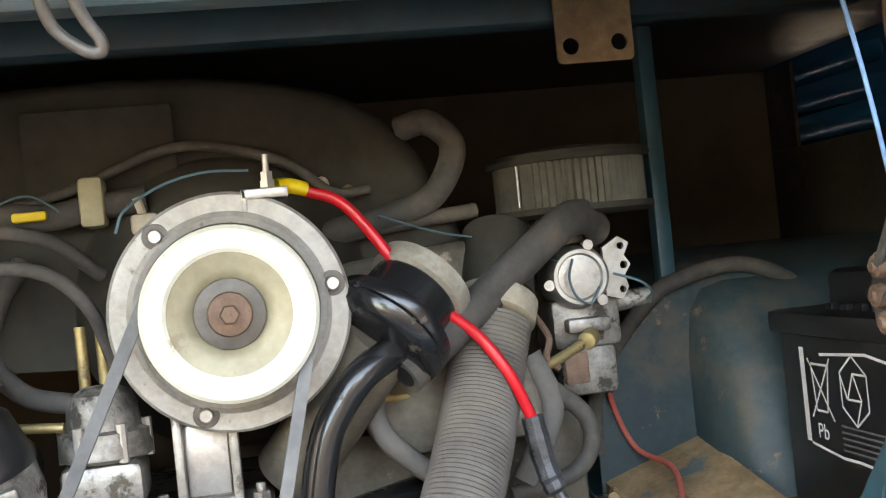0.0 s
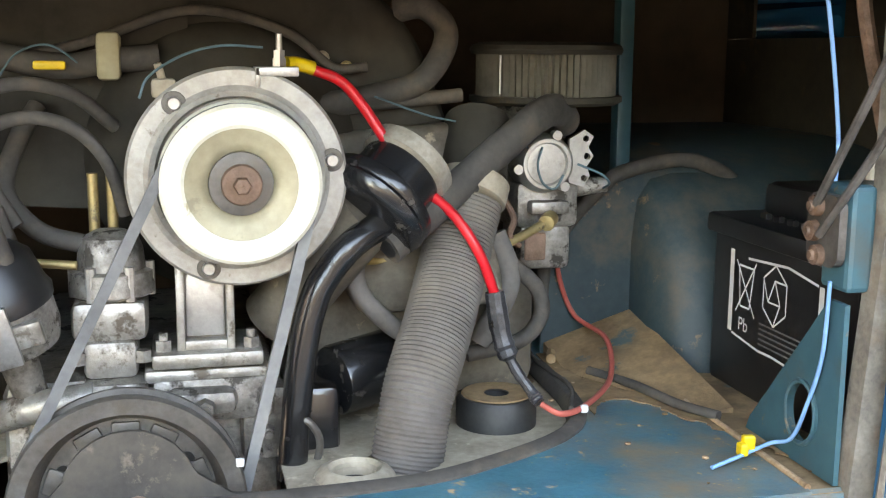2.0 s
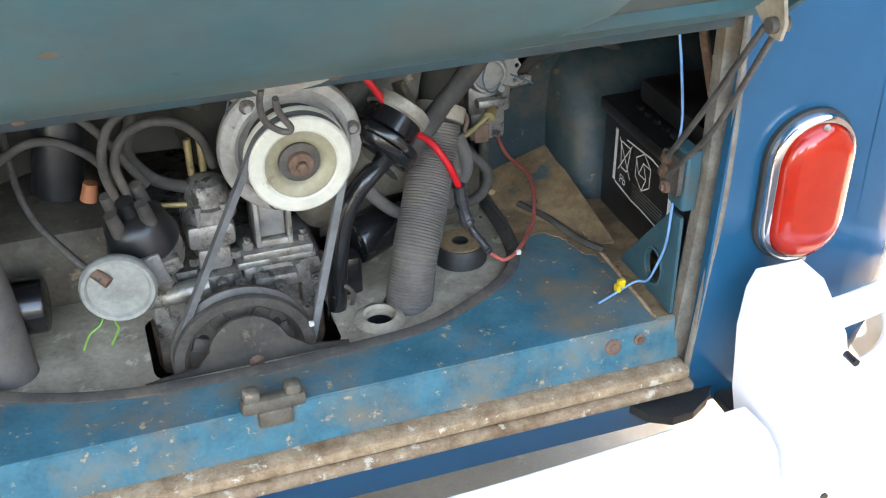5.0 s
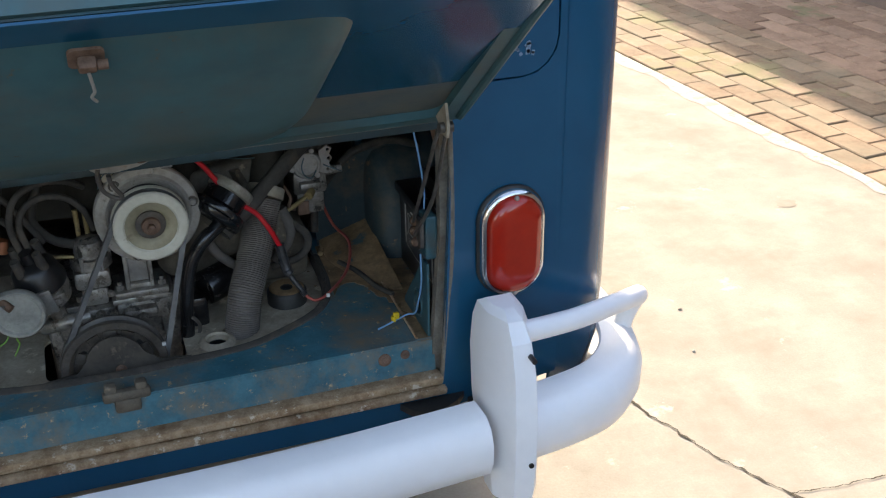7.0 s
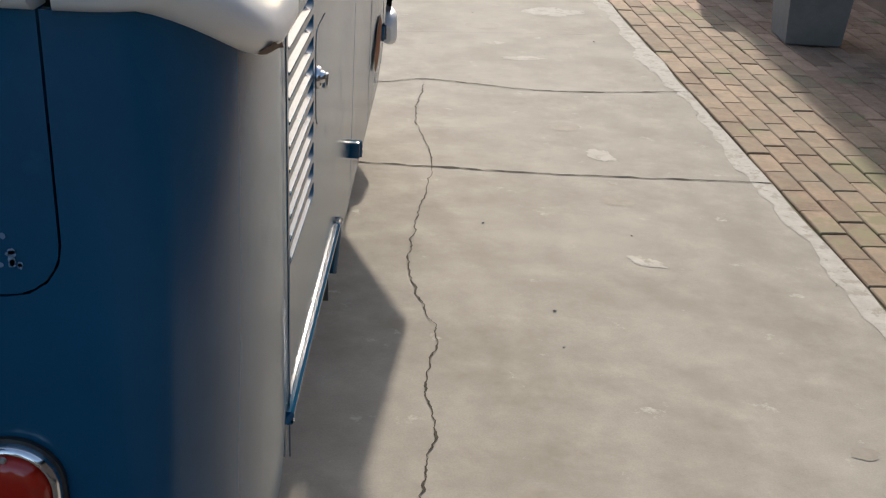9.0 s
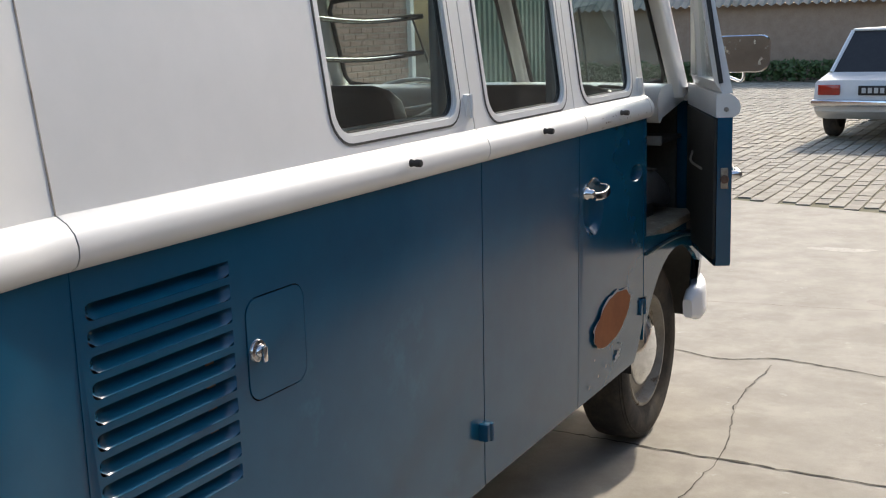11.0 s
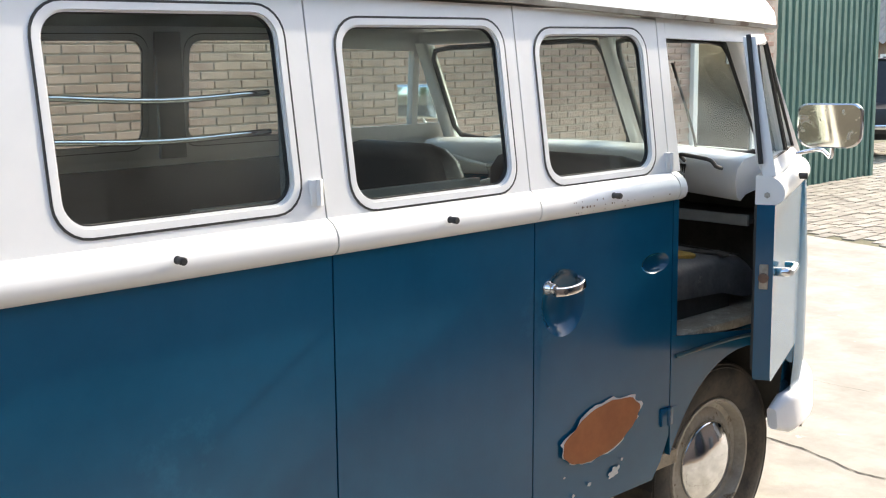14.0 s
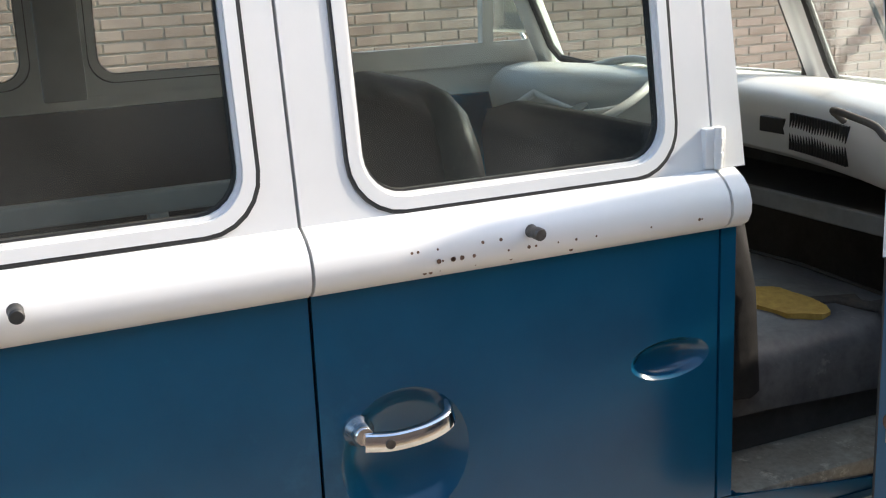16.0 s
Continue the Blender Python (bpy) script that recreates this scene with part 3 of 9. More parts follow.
# Rear quarter, lower: louvre slots and the filler flap's opening go through the sheet.
for s in (1, -1):
    bm = bmesh.new()
    holes = [rrect(LY0, LY1, z - LH, z, (0.011, 0.004, 0.004, 0.009), 4) for z in LOUV_Z]
    if s > 0:
        holes.append(rrect(0.938, 1.100, 0.879, 1.055, 0.03, 5))
    end = SEAM2 - 0.002 if s > 0 else SEAM4 + 0.02
    sheet(bm, [(SEAM1, 0.43)] + REAR_ARCH + [(1.5, Z_LOW), (end, Z_LOW), (end, Z_BELT), (SEAM1, Z_BELT)], holes, low(s), T)
    body("side_panel", bm, M_BLUE, "blue lower side panel with cooling louvres")
    for z in LOUV_Z:
        # a blade pressed inwards: its foot rolls in from the sheet, its top stands deep behind a slot
        bm = bmesh.new()
        rows = []
        for q in range(9):
            f = q / 8
            row = []
            for k in range(19):
                y = LY0 + (LY1 - LY0) * (k / 18)
                e = min(1.0, ((y - LY0) / 0.030) ** 0.6 if y > LY0 else 0.0, ((LY1 - y) / 0.012) ** 0.6 if y < LY1 else 0.0)
                foot = 0.011 * max(0.0, 1 - (y - LY0) / 0.018) ** 2 + 0.006 * max(0.0, 1 - (LY1 - y) / 0.010) ** 2
                zz = z - LH + foot + (LH - foot) * f
                row.append(bm.verts.new(low(s)(y, zz - 0.0006 * (1 - f), 0.0002 + 0.026 * e * (1 - (1 - f) ** 2.0))))
            rows.append(row)
        for r0, r1 in zip(rows, rows[1:]):
            for k in range(18):
                bm.faces.new((r0[k], r0[k + 1], r1[k + 1], r1[k]))
        body("louvre", bm, M_BLUE, "", 60)
    # joint between the tail and the side sheet
    bm = bmesh.new()
    zj = 0.012 + min((abs(y - SEAM1), z) for y, z in REAR_ARCH)[1]
    a_ = low(s)(SEAM1, 0.62, -0.0002)
    box(bm, a_[0] - 0.001, a_[0] + 0.001, SEAM1 - 0.0009, SEAM1 + 0.0009, zj, Z_BELT)
    body("panel_joint", bm, M_BLUE)
    bm = bmesh.new()
    a_, b_ = upp(s)(SEAM1, Z_UP, 0.0), upp(s)(SEAM1, gutter(0), 0.0)
    sweep(bm, [V(*a_), V(*b_)], [(-0.001, -0.0012), (0.001, -0.0012), (0.001, 0.0012), (-0.001, 0.0012)])
    body("panel_joint", bm, M_GUTTER)
    # wheel arch lip
    bm = bmesh.new()
    sweep(bm, spline([low(s)(y, z + 0.004, -0.004) for y, z in REAR_ARCH[1:]], 5), circle(0.008, 8))
    body("arch_lip", bm, M_BLUE)
    # rear quarter, upper, with the rearmost window
    bm = bmesh.new()
    end = SEAM2 - 0.002 if s > 0 else SEAM4
    wh = [rrect(1.243, 1.748, 1.266, 1.668, 0.063)]
    if s < 0:
        wh = [rrect(a, b, 1.278, 1.655, 0.06) for a, b in FAR_WIN]
    sheet(bm, [(QEND, Z_UP), (end, Z_UP), (end, gutter(end))] + ([(2.4, gutter(2.4))] if s < 0 else []) + [(1.6, gutter(1.6)), (QEND, gutter(0))], wh, upp(s), T)
    body("upper_panel", bm, M_WHITE, "white upper side panel")
    if s > 0:
        window_set(s, 1.243, 1.748, 1.266, 1.668, bus)
    else:
        for a, b in FAR_WIN:
            window_set(s, a, b, 1.278, 1.655, bus)
    under(bus, belt(s, SEAM1 + 0.0015, SEAM2 - 0.002 if s > 0 else SEAM4))

# Filler flap
bm = bmesh.new()
sheet(bm, rrect(0.9405, 1.0975, 0.8815, 1.0525, 0.028, 6), [], lambda y, z, d: low(1)(y, z, d - 0.001), 0.01)
flap = body("filler_flap", bm, M_BLUE)
bm = bmesh.new()
revolve(bm, [(0, 0.014), (0.008, 0.014), (0.011, 0.011), (0.012, 0.006), (0.018, 0.005), (0.020, 0.001), (0.020, -0.002)], Matrix.Translation(low(1)(0.963, 0.966, -0.001)) @ Matrix.Rotation(radians(90), 4, "Y"), 24)
box(bm, CX + HW + 0.008, CX + HW + 0.020, 0.9575, 0.9685, 0.948, 0.975, 0.003)
body("flap_lock", bm, M_CHROME)


def cargo_door(y0, y1, wy0, wy1, wz0, wz1, front):
    """One leaf of the side doors: lower skin, belt, upper skin and window."""
    g = 0.002
    lo = [(y0 + g, Z_LOW + 0.003)]
    if front:
        lo += [(2.875, Z_LOW + 0.003), (2.905, 0.45), (y1 - g, 0.52), (y1 - g, Z_BELT), (y0 + g, Z_BELT)]
    else:
        lo += [(y1 - g, Z_LOW + 0.003), (y1 - g, Z_BELT), (y0 + g, Z_BELT)]
    bm = bmesh.new()
    holes = [dish_loop(2.495, 0.966, 0.080, 0.084), dish_loop(2.862, 1.015, 0.060, 0.027)] if front else []
    sheet(bm, lo, holes, low(1), T)
    d = body("cargo_door", bm, M_BLUE, "blue and white side loading door")
    under(bus, belt(1, y0 + g, y1 - g))
    bm = bmesh.new()
    sheet(bm, [(y0 + g, Z_UP), (y1 - g, Z_UP), (y1 - g, gutter(y1) - 0.012), (y0 + g, gutter(y0) - 0.012)], [rrect(wy0, wy1, wz0, wz1, 0.063)], upp(1), T)
    body("door_upper", bm, M_WHITE)
    window_set(1, wy0, wy1, wz0, wz1, bus)
    return d


def dish_loop(cy, cz, ry, rz, n=28):
    return [(cy + ry * math.cos(2 * math.pi * k / n), cz + rz * math.sin(2 * math.pi * k / n)) for k in range(n)]


def dish(cy, cz, ry, rz, depth):
    """A pressed hollow in the door skin."""
    bm = bmesh.new()
    n = 28
    rows = []
    for f, d in ((1.0, 0.0), (0.93, 0.12), (0.82, 0.45), (0.65, 0.78), (0.4, 0.95), (0.15, 1.0)):
        rows.append([bm.verts.new(low(1)(y, z, d * depth)) for y, z in dish_loop(cy, cz, ry * f, rz * f, n)])
    for a, b in zip(rows, rows[1:]):
        for i in range(n):
            bm.faces.new((a[i], a[(i + 1) % n], b[(i + 1) % n], b[i]))
    bm.faces.new(rows[-1])
    return body("handle_recess", bm, M_BLUE, "", 60)


cargo_door(SEAM2, SEAM3, 1.867, 2.355, 1.2515, 1.646, False)
cargo_door(SEAM3, SEAM4, 2.453, 2.884, 1.2505, 1.628, True)
dish(2.495, 0.966, 0.080, 0.084, 0.030)
dish(2.862, 1.015, 0.060, 0.027, 0.018)

# Rear: flat skin with the engine opening, corners, tailgate
OX0, OX1, OZ0, OZ1 = 2 * CX - 0.557, 0.557, 0.487, 0.945
TG = 0.720 - CX


def rear_pl(x, z, d):
    return (x, REAR + d + 0.02 * ((x - CX) / 0.67) ** 2 * 0 + 0.10 * max(0, z - 1.26), z)


bm = bmesh.new()
tgx0, tgx1 = CX - TG, CX + TG
A0 = 0.736 - CX
outer = [(CX - A0, 0.47), (CX - 0.45, 0.43), (CX + 0.45, 0.43), (CX + A0, 0.47), (CX + A0, Z_BELT + RISE), (tgx1 + 0.003, Z_BELT + RISE)]
outer += [(tgx1 + 0.003, 1.055)] + [(tgx1 - 0.057 + 0.06 * math.cos(radians(a)), 1.047 + 0.06 * math.sin(radians(a))) for a in (0, -22, -45, -67, -90)]
outer += [(tgx0 + 0.057 + 0.06 * math.cos(radians(a)), 1.047 + 0.06 * math.sin(radians(a))) for a in (-90, -113, -135, -158, -180)]
outer += [(tgx0 - 0.003, Z_BELT + RISE), (CX - A0, Z_BELT + RISE)]
sheet(bm, outer, [[(CX + (x - CX) * (1 - 0.036 * max(0.0, (0.74 - z) / 0.25)), z) for x, z in rrect(OX0, OX1, OZ0, OZ1, 0.015, 4)] ], rear_pl, 0.012)
body("rear_panel", bm, M_BLUE, "blue rear panel round the engine opening")
bm = bmesh.new()
sheet(bm, rrect(tgx0, tgx1, 0.990, Z_BELT + RISE, (0.057, 0.057, 0.0005, 0.0005), 6), [], rear_pl, 0.02)
tail = body("tailgate", bm, M_BLUE, "closed tailgate above the engine lid")
bm = bmesh.new()
sheet(bm, [(tgx0 + 0.02, Z_UP + RISE - 0.005), (tgx1 - 0.02, Z_UP + RISE - 0.005), (tgx1 - 0.07, 1.66), (tgx0 + 0.07, 1.66)], [rrect(CX - 0.52, CX + 0.52, 1.38, 1.62, 0.07)], rear_pl, 0.02)
body("tailgate_upper", bm, M_WHITE)
bm = bmesh.new()
sheet(bm, rrect(CX - 0.52, CX + 0.52, 1.38, 1.62, 0.07), [], lambda u, v, d: rear_pl(u, v, d + 0.006), 0.004)
g = body("rear_window", bm, M_GLASS)
g.visible_shadow = False
bm = bmesh.new()
rows = [[bm.verts.new((x, REAR - o, z + RISE)) for o, z in BELT] for x in (tgx0, tgx1)]
for i in range(len(BELT)):
    bm.faces.new((rows[0][i], rows[0][(i + 1) % len(BELT)], rows[1][(i + 1) % len(BELT)], rows[1][i]))
for r in rows:
    bm.faces.new(r)
body("tailgate_belt", bm, M_WHITE, "", 50)


def corner_plan(s, off=0.0, lean=0.0, n=14):
    """The plan of a rear corner, from the rear skin round to the side."""
    pts = []
    for k in range(n + 1):
        t = radians(90 * k / n)
        a, b = math.sin(t) ** (2 / 3.0), math.cos(t) ** (2 / 3.0)
        x = CX + s * ((A0 + off * 0.3) + (HW + FLARE + off - A0 - off * 0.3) * a)
        y = TAIL - (TAIL - REAR + off - lean) * b
        pts.append((x, y))
    for y in (0.43, 0.46, 0.49, 0.52, 0.55, QEND):
        k = (y - TAIL) / (QEND - TAIL)
        pts.append((CX + s * (HW + off + FLARE * (1 - k * k * (3 - 2 * k))), y))
    return pts


for s in (1, -1):
    bm = bmesh.new()
    zs = [0.44, 0.50, 0.6, 0.8, 1.0, Z_BELT]
    rows = [[bm.verts.new((*p, z + (rise(p[1]) if z == Z_BELT else 0))) for p in corner_plan(s, -0.02 * max(0, (0.52 - z) / 0.1))] for z in zs]
    rows += [[bm.verts.new((*p, z + (rise(p[1]) if z == Z_BELT else 0))) for p in corner_plan(s, -0.02)] for z in (Z_BELT, 0.44)]
    for a, b in zip(rows, rows[1:] + rows[:1]):
        for i in range(len(a) - 1):
            bm.faces.new((a[i], a[i + 1], b[i + 1], b[i]))
    body("rear_corner", bm, M_BLUE, "rounded blue rear corner", 60)
    bm = bmesh.new()
    rows = [[bm.verts.new((*p, z + rise(p[1]))) for p in corner_plan(s, o)] for o, z in BELT]
    for a, b in zip(rows, rows[1:] + rows[:1]):
        for i in range(len(a) - 1):
            bm.faces.new((a[i], a[i + 1], b[i + 1], b[i]))
    body("belt_corner", bm, M_WHITE, "", 60)
    if s > 0:
        # a chip rusted through at the belt's lower edge
        bm = bmesh.new()
        grid_ = []
        for j, (o, z) in enumerate(((0.005, 1.1755), (0.0175, 1.1835), (0.0215, 1.1895))):
            pl_ = corner_plan(s, o + 0.0012, n=56)[46:53]
            grid_.append([bm.verts.new((*p, z + rise(p[1]) + (0.003 * noise.noise((i * 0.9, 2, 0)) - (0.0055 if i in (0, 6) else 0.0) if j == 2 else 0.0))) for i, p in enumerate(pl_)])
        for a, b in zip(grid_, grid_[1:]):
            for i in range(6):
                bm.faces.new((a[i], a[i + 1], b[i + 1], b[i]))
        body("rust_chip", bm, M_RUSTNUT, "brown rust chip", 60)
    bm = bmesh.new()
    rows = [[bm.verts.new((*p, z)) for p in corner_plan(s, up_x(z) - HW, 0.10 * (z - Z_UP))] for z in (Z_UP, 1.4, 1.55, gutter(0))]
    for a, b in zip(rows, rows[1:]):
        for i in range(len(a) - 1):
            bm.faces.new((a[i], a[i + 1], b[i + 1], b[i]))
    body("upper_corner", bm, M_WHITE, "", 60)

# Roof: lofted across, with the gutter along its edge
bm = bmesh.new()
rows = []
for k in range(25):
    y = 0.06 + (3.72 - 0.06) * k / 24
    g = gutter(y)
    end = min(1.0, (y - 0.02) / 0.28, (3.76 - y) / 0.40) ** 0.5
    w = (up_x(g) + 0.012) * (0.62 + 0.38 * min(1.0, (y + 0.02) / 0.3, (3.80 - y) / 0.30) ** 0.5)
    rows.append([bm.verts.new((CX + w * math.sin(radians(a)), y, g + (0.205 + (1.706 - g)) * end * (max(0.0, math.cos(radians(a)))) ** 0.75)) for a in range(-90, 91, 9)])
for a, b in zip(rows, rows[1:]):
    for i in range(len(a) - 1):
        bm.faces.new((a[i], a[i + 1], b[i + 1], b[i]))
bm.faces.new(rows[0])
bm.faces.new(rows[-1])
roof = body("roof", bm, M_WHITE, "domed white roof", 60)
for s in (1, -1):
    bm = bmesh.new()
    line = [V(CX + s * (up_x(gutter(y)) + 0.010), y, gutter(y)) for y in [0.2 + 3.30 * k / 30 for k in range(31)]]
    sweep(bm, line, [(-0.012, -0.006), (0.012, -0.006), (0.014, 0.006), (0.009, 0.006), (0.007, -0.001), (-0.012, 0.002)])
    body("rain_gutter", bm, M_GUTTER, "aged brownish rain gutter")
# Floor of the load space, its bulkheads, and the under-body
bm = bmesh.new()
box(bm, CX - 0.80, CX + 0.80, 1.36, 3.0, 0.42, 0.46)
body("floor_pan", bm, M_TIN)
bm = bmesh.new()
sheet(bm, [(CX - 0.735, 0.10), (CX + 0.735, 0.10), (CX + 0.775, 0.2), (CX + 0.78, 1.15), (CX - 0.78, 1.15), (CX - 0.775, 0.2)], [], lambda u, v, d: (u, v, 1.0 - d), 0.015)
body("luggage_deck", bm, M_VINYL, "dark cover over the engine bay")

# Added plates that keep load-space light from showing through the top louvres.
for s in (1, -1):
    bm = bmesh.new()
    box(bm, CX + s * 0.775, CX + s * 0.785, 0.30, 0.95, 1.001, 1.20)
    body("luggage_lining", bm, M_VINYL)

# ---------------------------------------------------------------- engine bay: sheet metal of the bus
TIN_Z, DECK_Z = 0.549, 0.560
BACK = Matrix.Rotation(radians(90), 4, "X")       # local z points to the rear of the bus


def at(x, y, z, m=BACK):
    return Matrix.Translation((x, y, z)) @ m


SEAL = spline([(-0.33, 0.42, 0), (-0.325, 0.33, 0), (-0.29, 0.25, 0), (-0.215, 0.186, 0), (-0.10, 0.148, 0), (0.036, 0.14, 0), (0.134, 0.143, 0), (0.241, 0.152, 0),
               (0.305, 0.177, 0), (0.367, 0.215, 0), (0.40, 0.258, 0), (0.415, 0.32, 0), (0.42, 0.42, 0)], 6)
loop = [(p.x, p.y) for p in SEAL]

# blue deck round the engine, dusty on the battery's side
bm = bmesh.new()
sheet(bm, [(OX0 - 0.2, 0.074), (0.506, 0.074), (0.506, 0.62), (0.42, 0.62)] + loop[::-1] + [(-0.33, 0.62), (OX0 - 0.2, 0.62)], [], lambda u, v, d: (u, v, DECK_Z - d), 0.004)
body("bay_deck", bm, M_DECK, "blue painted deck, scratched and stained")
bm = bmesh.new()
sheet(bm, [(0.506, 0.074), (0.74, 0.074), (0.79, 0.16), (0.815, 0.3), (0.815, 0.62), (0.506, 0.62)], [], lambda u, v, d: (u, v, DECK_Z - 0.002 - d), 0.004)
body("battery_tray", bm, M_DUST, "rusty tray with dust under the battery")
bm = bmesh.new()
tube(bm, [(0.506, 0.08, DECK_Z + 0.001), (0.508, 0.24, DECK_Z + 0.002), (0.503, 0.4, DECK_Z + 0.001), (0.498, 0.6, DECK_Z)], 0.0025, 8)
body("deck_seam", bm, M_RUST)
# brown dust that covers the deck behind the battery lead, with a ragged edge
bm = bmesh.new()
edge = spline([(0.417, 0.262, 0), (0.437, 0.292, 0), (0.462, 0.296, 0), (0.480, 0.258, 0), (0.496, 0.222, 0), (0.512, 0.190, 0), (0.520, 0.150, 0), (0.532, 0.112, 0)], 9)
dust = [(p.x + 0.006 * noise.noise(p * 60) + 0.004 * noise.noise(p * 170), p.y + 0.008 * noise.noise(p * 60 + V(7, 3, 0)) + 0.004 * noise.noise(p * 170 + V(1, 9, 0))) for p in edge]
sheet(bm, dust + [(0.60, 0.112), (0.60, 0.455), (0.43, 0.455), (0.424, 0.36)], [], lambda u, v, d: (u, v, DECK_Z + 0.0014 - d), 0.001)
body("dust_layer", bm, M_DUST, "thick brown dust on the deck")
for k in range(16):
    # loose clods and flakes in the dust
    rnd = random.Random(400 + k)
    bm = bmesh.new()
    r = rnd.uniform(0.0012, 0.0034)
    bmesh.ops.create_icosphere(bm, subdivisions=1, radius=r, matrix=Matrix.Translation((rnd.uniform(0.38, 0.53), rnd.uniform(0.1, 0.42), DECK_Z + 0.0016)) @ Matrix.Diagonal((1, rnd.uniform(0.6, 1.2), 0.5, 1)))
    body("dirt_clod", bm, M_DUST if k % 3 else M_RUST)
# rear step under the opening and its rusty lip
bm = bmesh.new()
prof = [(0.078, DECK_Z), (0.073, DECK_Z - 0.003), (0.064, 0.512), (0.060, 0.500), (0.066, 0.495), (0.072, 0.505), (0.080, 0.548)]
rows = [[bm.verts.new((x, y, z)) for y, z in prof] for x in (OX0 + 0.025, OX1 - 0.025)]
for i in range(len(prof)):
    bm.faces.new((rows[0][i], rows[0][(i + 1) % len(prof)], rows[1][(i + 1) % len(prof)], rows[1][i]))
for r in rows:
    bm.faces.new(r)
body("rear_step", bm, M_DECK)
bm = bmesh.new()
box(bm, OX0 + 0.02, OX1 - 0.02, REAR - 0.008, 0.066, 0.492, 0.507, 0.004)
body("sill_lip", bm, M_RUST, "rusty flange along the sill")
bm = bmesh.new()
box(bm, OX0 + 0.015, OX1 - 0.015, REAR - 0.013, 0.062, 0.475, 0.488, 0.004)
body("sill_lip", bm, M_RUST, "rusty flange along the sill")
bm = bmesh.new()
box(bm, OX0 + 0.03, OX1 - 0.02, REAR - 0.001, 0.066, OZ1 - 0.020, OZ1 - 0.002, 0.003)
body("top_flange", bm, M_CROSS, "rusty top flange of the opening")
for x, z, r in ((0.449, 0.538, 0.010), (0.483, 0.541, 0.007), (-0.36, 0.538, 0.010)):
    bm = bmesh.new()
    revolve(bm, [(0, 0.004), (r * 0.55, 0.004), (r * 0.6, 0.002), (r, 0.001), (r * 1.2, -0.003)], at(x, 0.0685, z) @ Matrix.Rotation(radians(-10), 4, "X"), 14)
    body("step_bolt", bm, M_RUSTNUT)
# jambs with their aged rubber seal
for s in (1, -1):
    xj = OX1 - CX
    bm = bmesh.new()
    sweep(bm, [V(CX + s * (xj - 0.019), 0.072, 0.49), V(CX + s * (xj - 0.009), 0.072, 0.62), V(CX + s * xj, 0.072, 0.74), V(CX + s * xj, 0.072, OZ1 - 0.004)], [(-0.013, -0.013), (0.013, -0.013), (0.013, 0.004), (-0.013, 0.004)] if s > 0 else [(-0.013, -0.004), (0.013, -0.004), (0.013, 0.013), (-0.013, 0.013)])
    body("jamb", bm, M_SEAL, "greyed rubber seal on the jamb")
    bm = bmesh.new()
    tube(bm, [(CX + s * (xj - 0.019), REAR + 0.004, 0.495), (CX + s * (xj - 0.009), REAR + 0.004, 0.62), (CX + s * (xj - 0.001), REAR + 0.003, 0.74), (CX + s * (xj - 0.001), REAR + 0.004, 0.94)], 0.0045, 8)
    body("jamb_piping", bm, M_SEAL)
# gusset with a hole, beside the jamb
bm = bmesh.new()
gus = [(0.08, DECK_Z), (0.205, DECK_Z), (0.20, 0.572), (0.118, 0.668), (0.10, 0.69), (0.08, 0.69)]
sheet(bm, gus, [[(0.125 + 0.018 * math.cos(a), 0.600 + 0.022 * math.sin(a)) for a in [2 * math.pi * k / 20 for k in range(20)]]], lambda u, v, d: (0.5255 + d, u, v), 0.004)
body("gusset", bm, M_BAY, "blue triangular gusset with a round hole")
bm = bmesh.new()
sweep(bm, [V(0.5245, 0.125 + 0.0195 * math.cos(2 * math.pi * k / 24), 0.600 + 0.0235 * math.sin(2 * math.pi * k / 24)) for k in range(24)], circle(0.0022, 6), closed=True)
body("hole_rim", bm, M_BAY)
# walls that close the bay
bm = bmesh.new()
box(bm, CX - 0.80, CX + 0.80, 0.86, 0.88, 0.42, 0.985)
body("bay_bulkhead", bm, M_BULK, "rusty brown bulkhead")
for s in (1, -1):
    # wheel housing: an arched tunnel with an inner wall
    x0, x1 = CX + s * 0.505, CX + s * 0.80
    bm = bmesh.new()
    arc = [(0.94 - 0.415 * math.cos(radians(a)), 0.325 + 0.415 * math.sin(radians(a))) for a in range(0, 181, 9)]
    sections = []
    for x, k in ((x0, 0.86), (x0 + s * 0.012, 0.94), (x0 + s * 0.04, 0.985), (x0 + s * 0.09, 1.0), (x1, 1.0)):
        sections.append([bm.verts.new((x, 0.94 + (y - 0.94) * k, 0.325 + (z - 0.325) * k)) for y, z in arc])
    for a, b in zip(sections, sections[1:]):
        for i in range(len(a) - 1):
            bm.faces.new((a[i], a[i + 1], b[i + 1], b[i]))
    bm.faces.new(sections[0])
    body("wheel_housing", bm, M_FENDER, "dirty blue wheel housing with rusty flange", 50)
    bm = bmesh.new()
    line = [V(x0 + s * 0.095, 0.94 - 0.419 * math.cos(radians(a)), 0.325 + 0.419 * math.sin(radians(a))) for a in range(30, 120, 5)]
    sweep(bm, line, [(-0.004, -0.004), (0.004, -0.004), (0.004, 0.006), (-0.004, 0.006)])
    body("housing_flange", bm, M_RUST)
    bm = bmesh.new()
    box(bm, CX + s * 0.478, CX + s * 0.494, 0.49, 0.51, DECK_Z, 0.985, 0.003)
    body("bay_post", bm, M_BAY, "slim blue upright post")
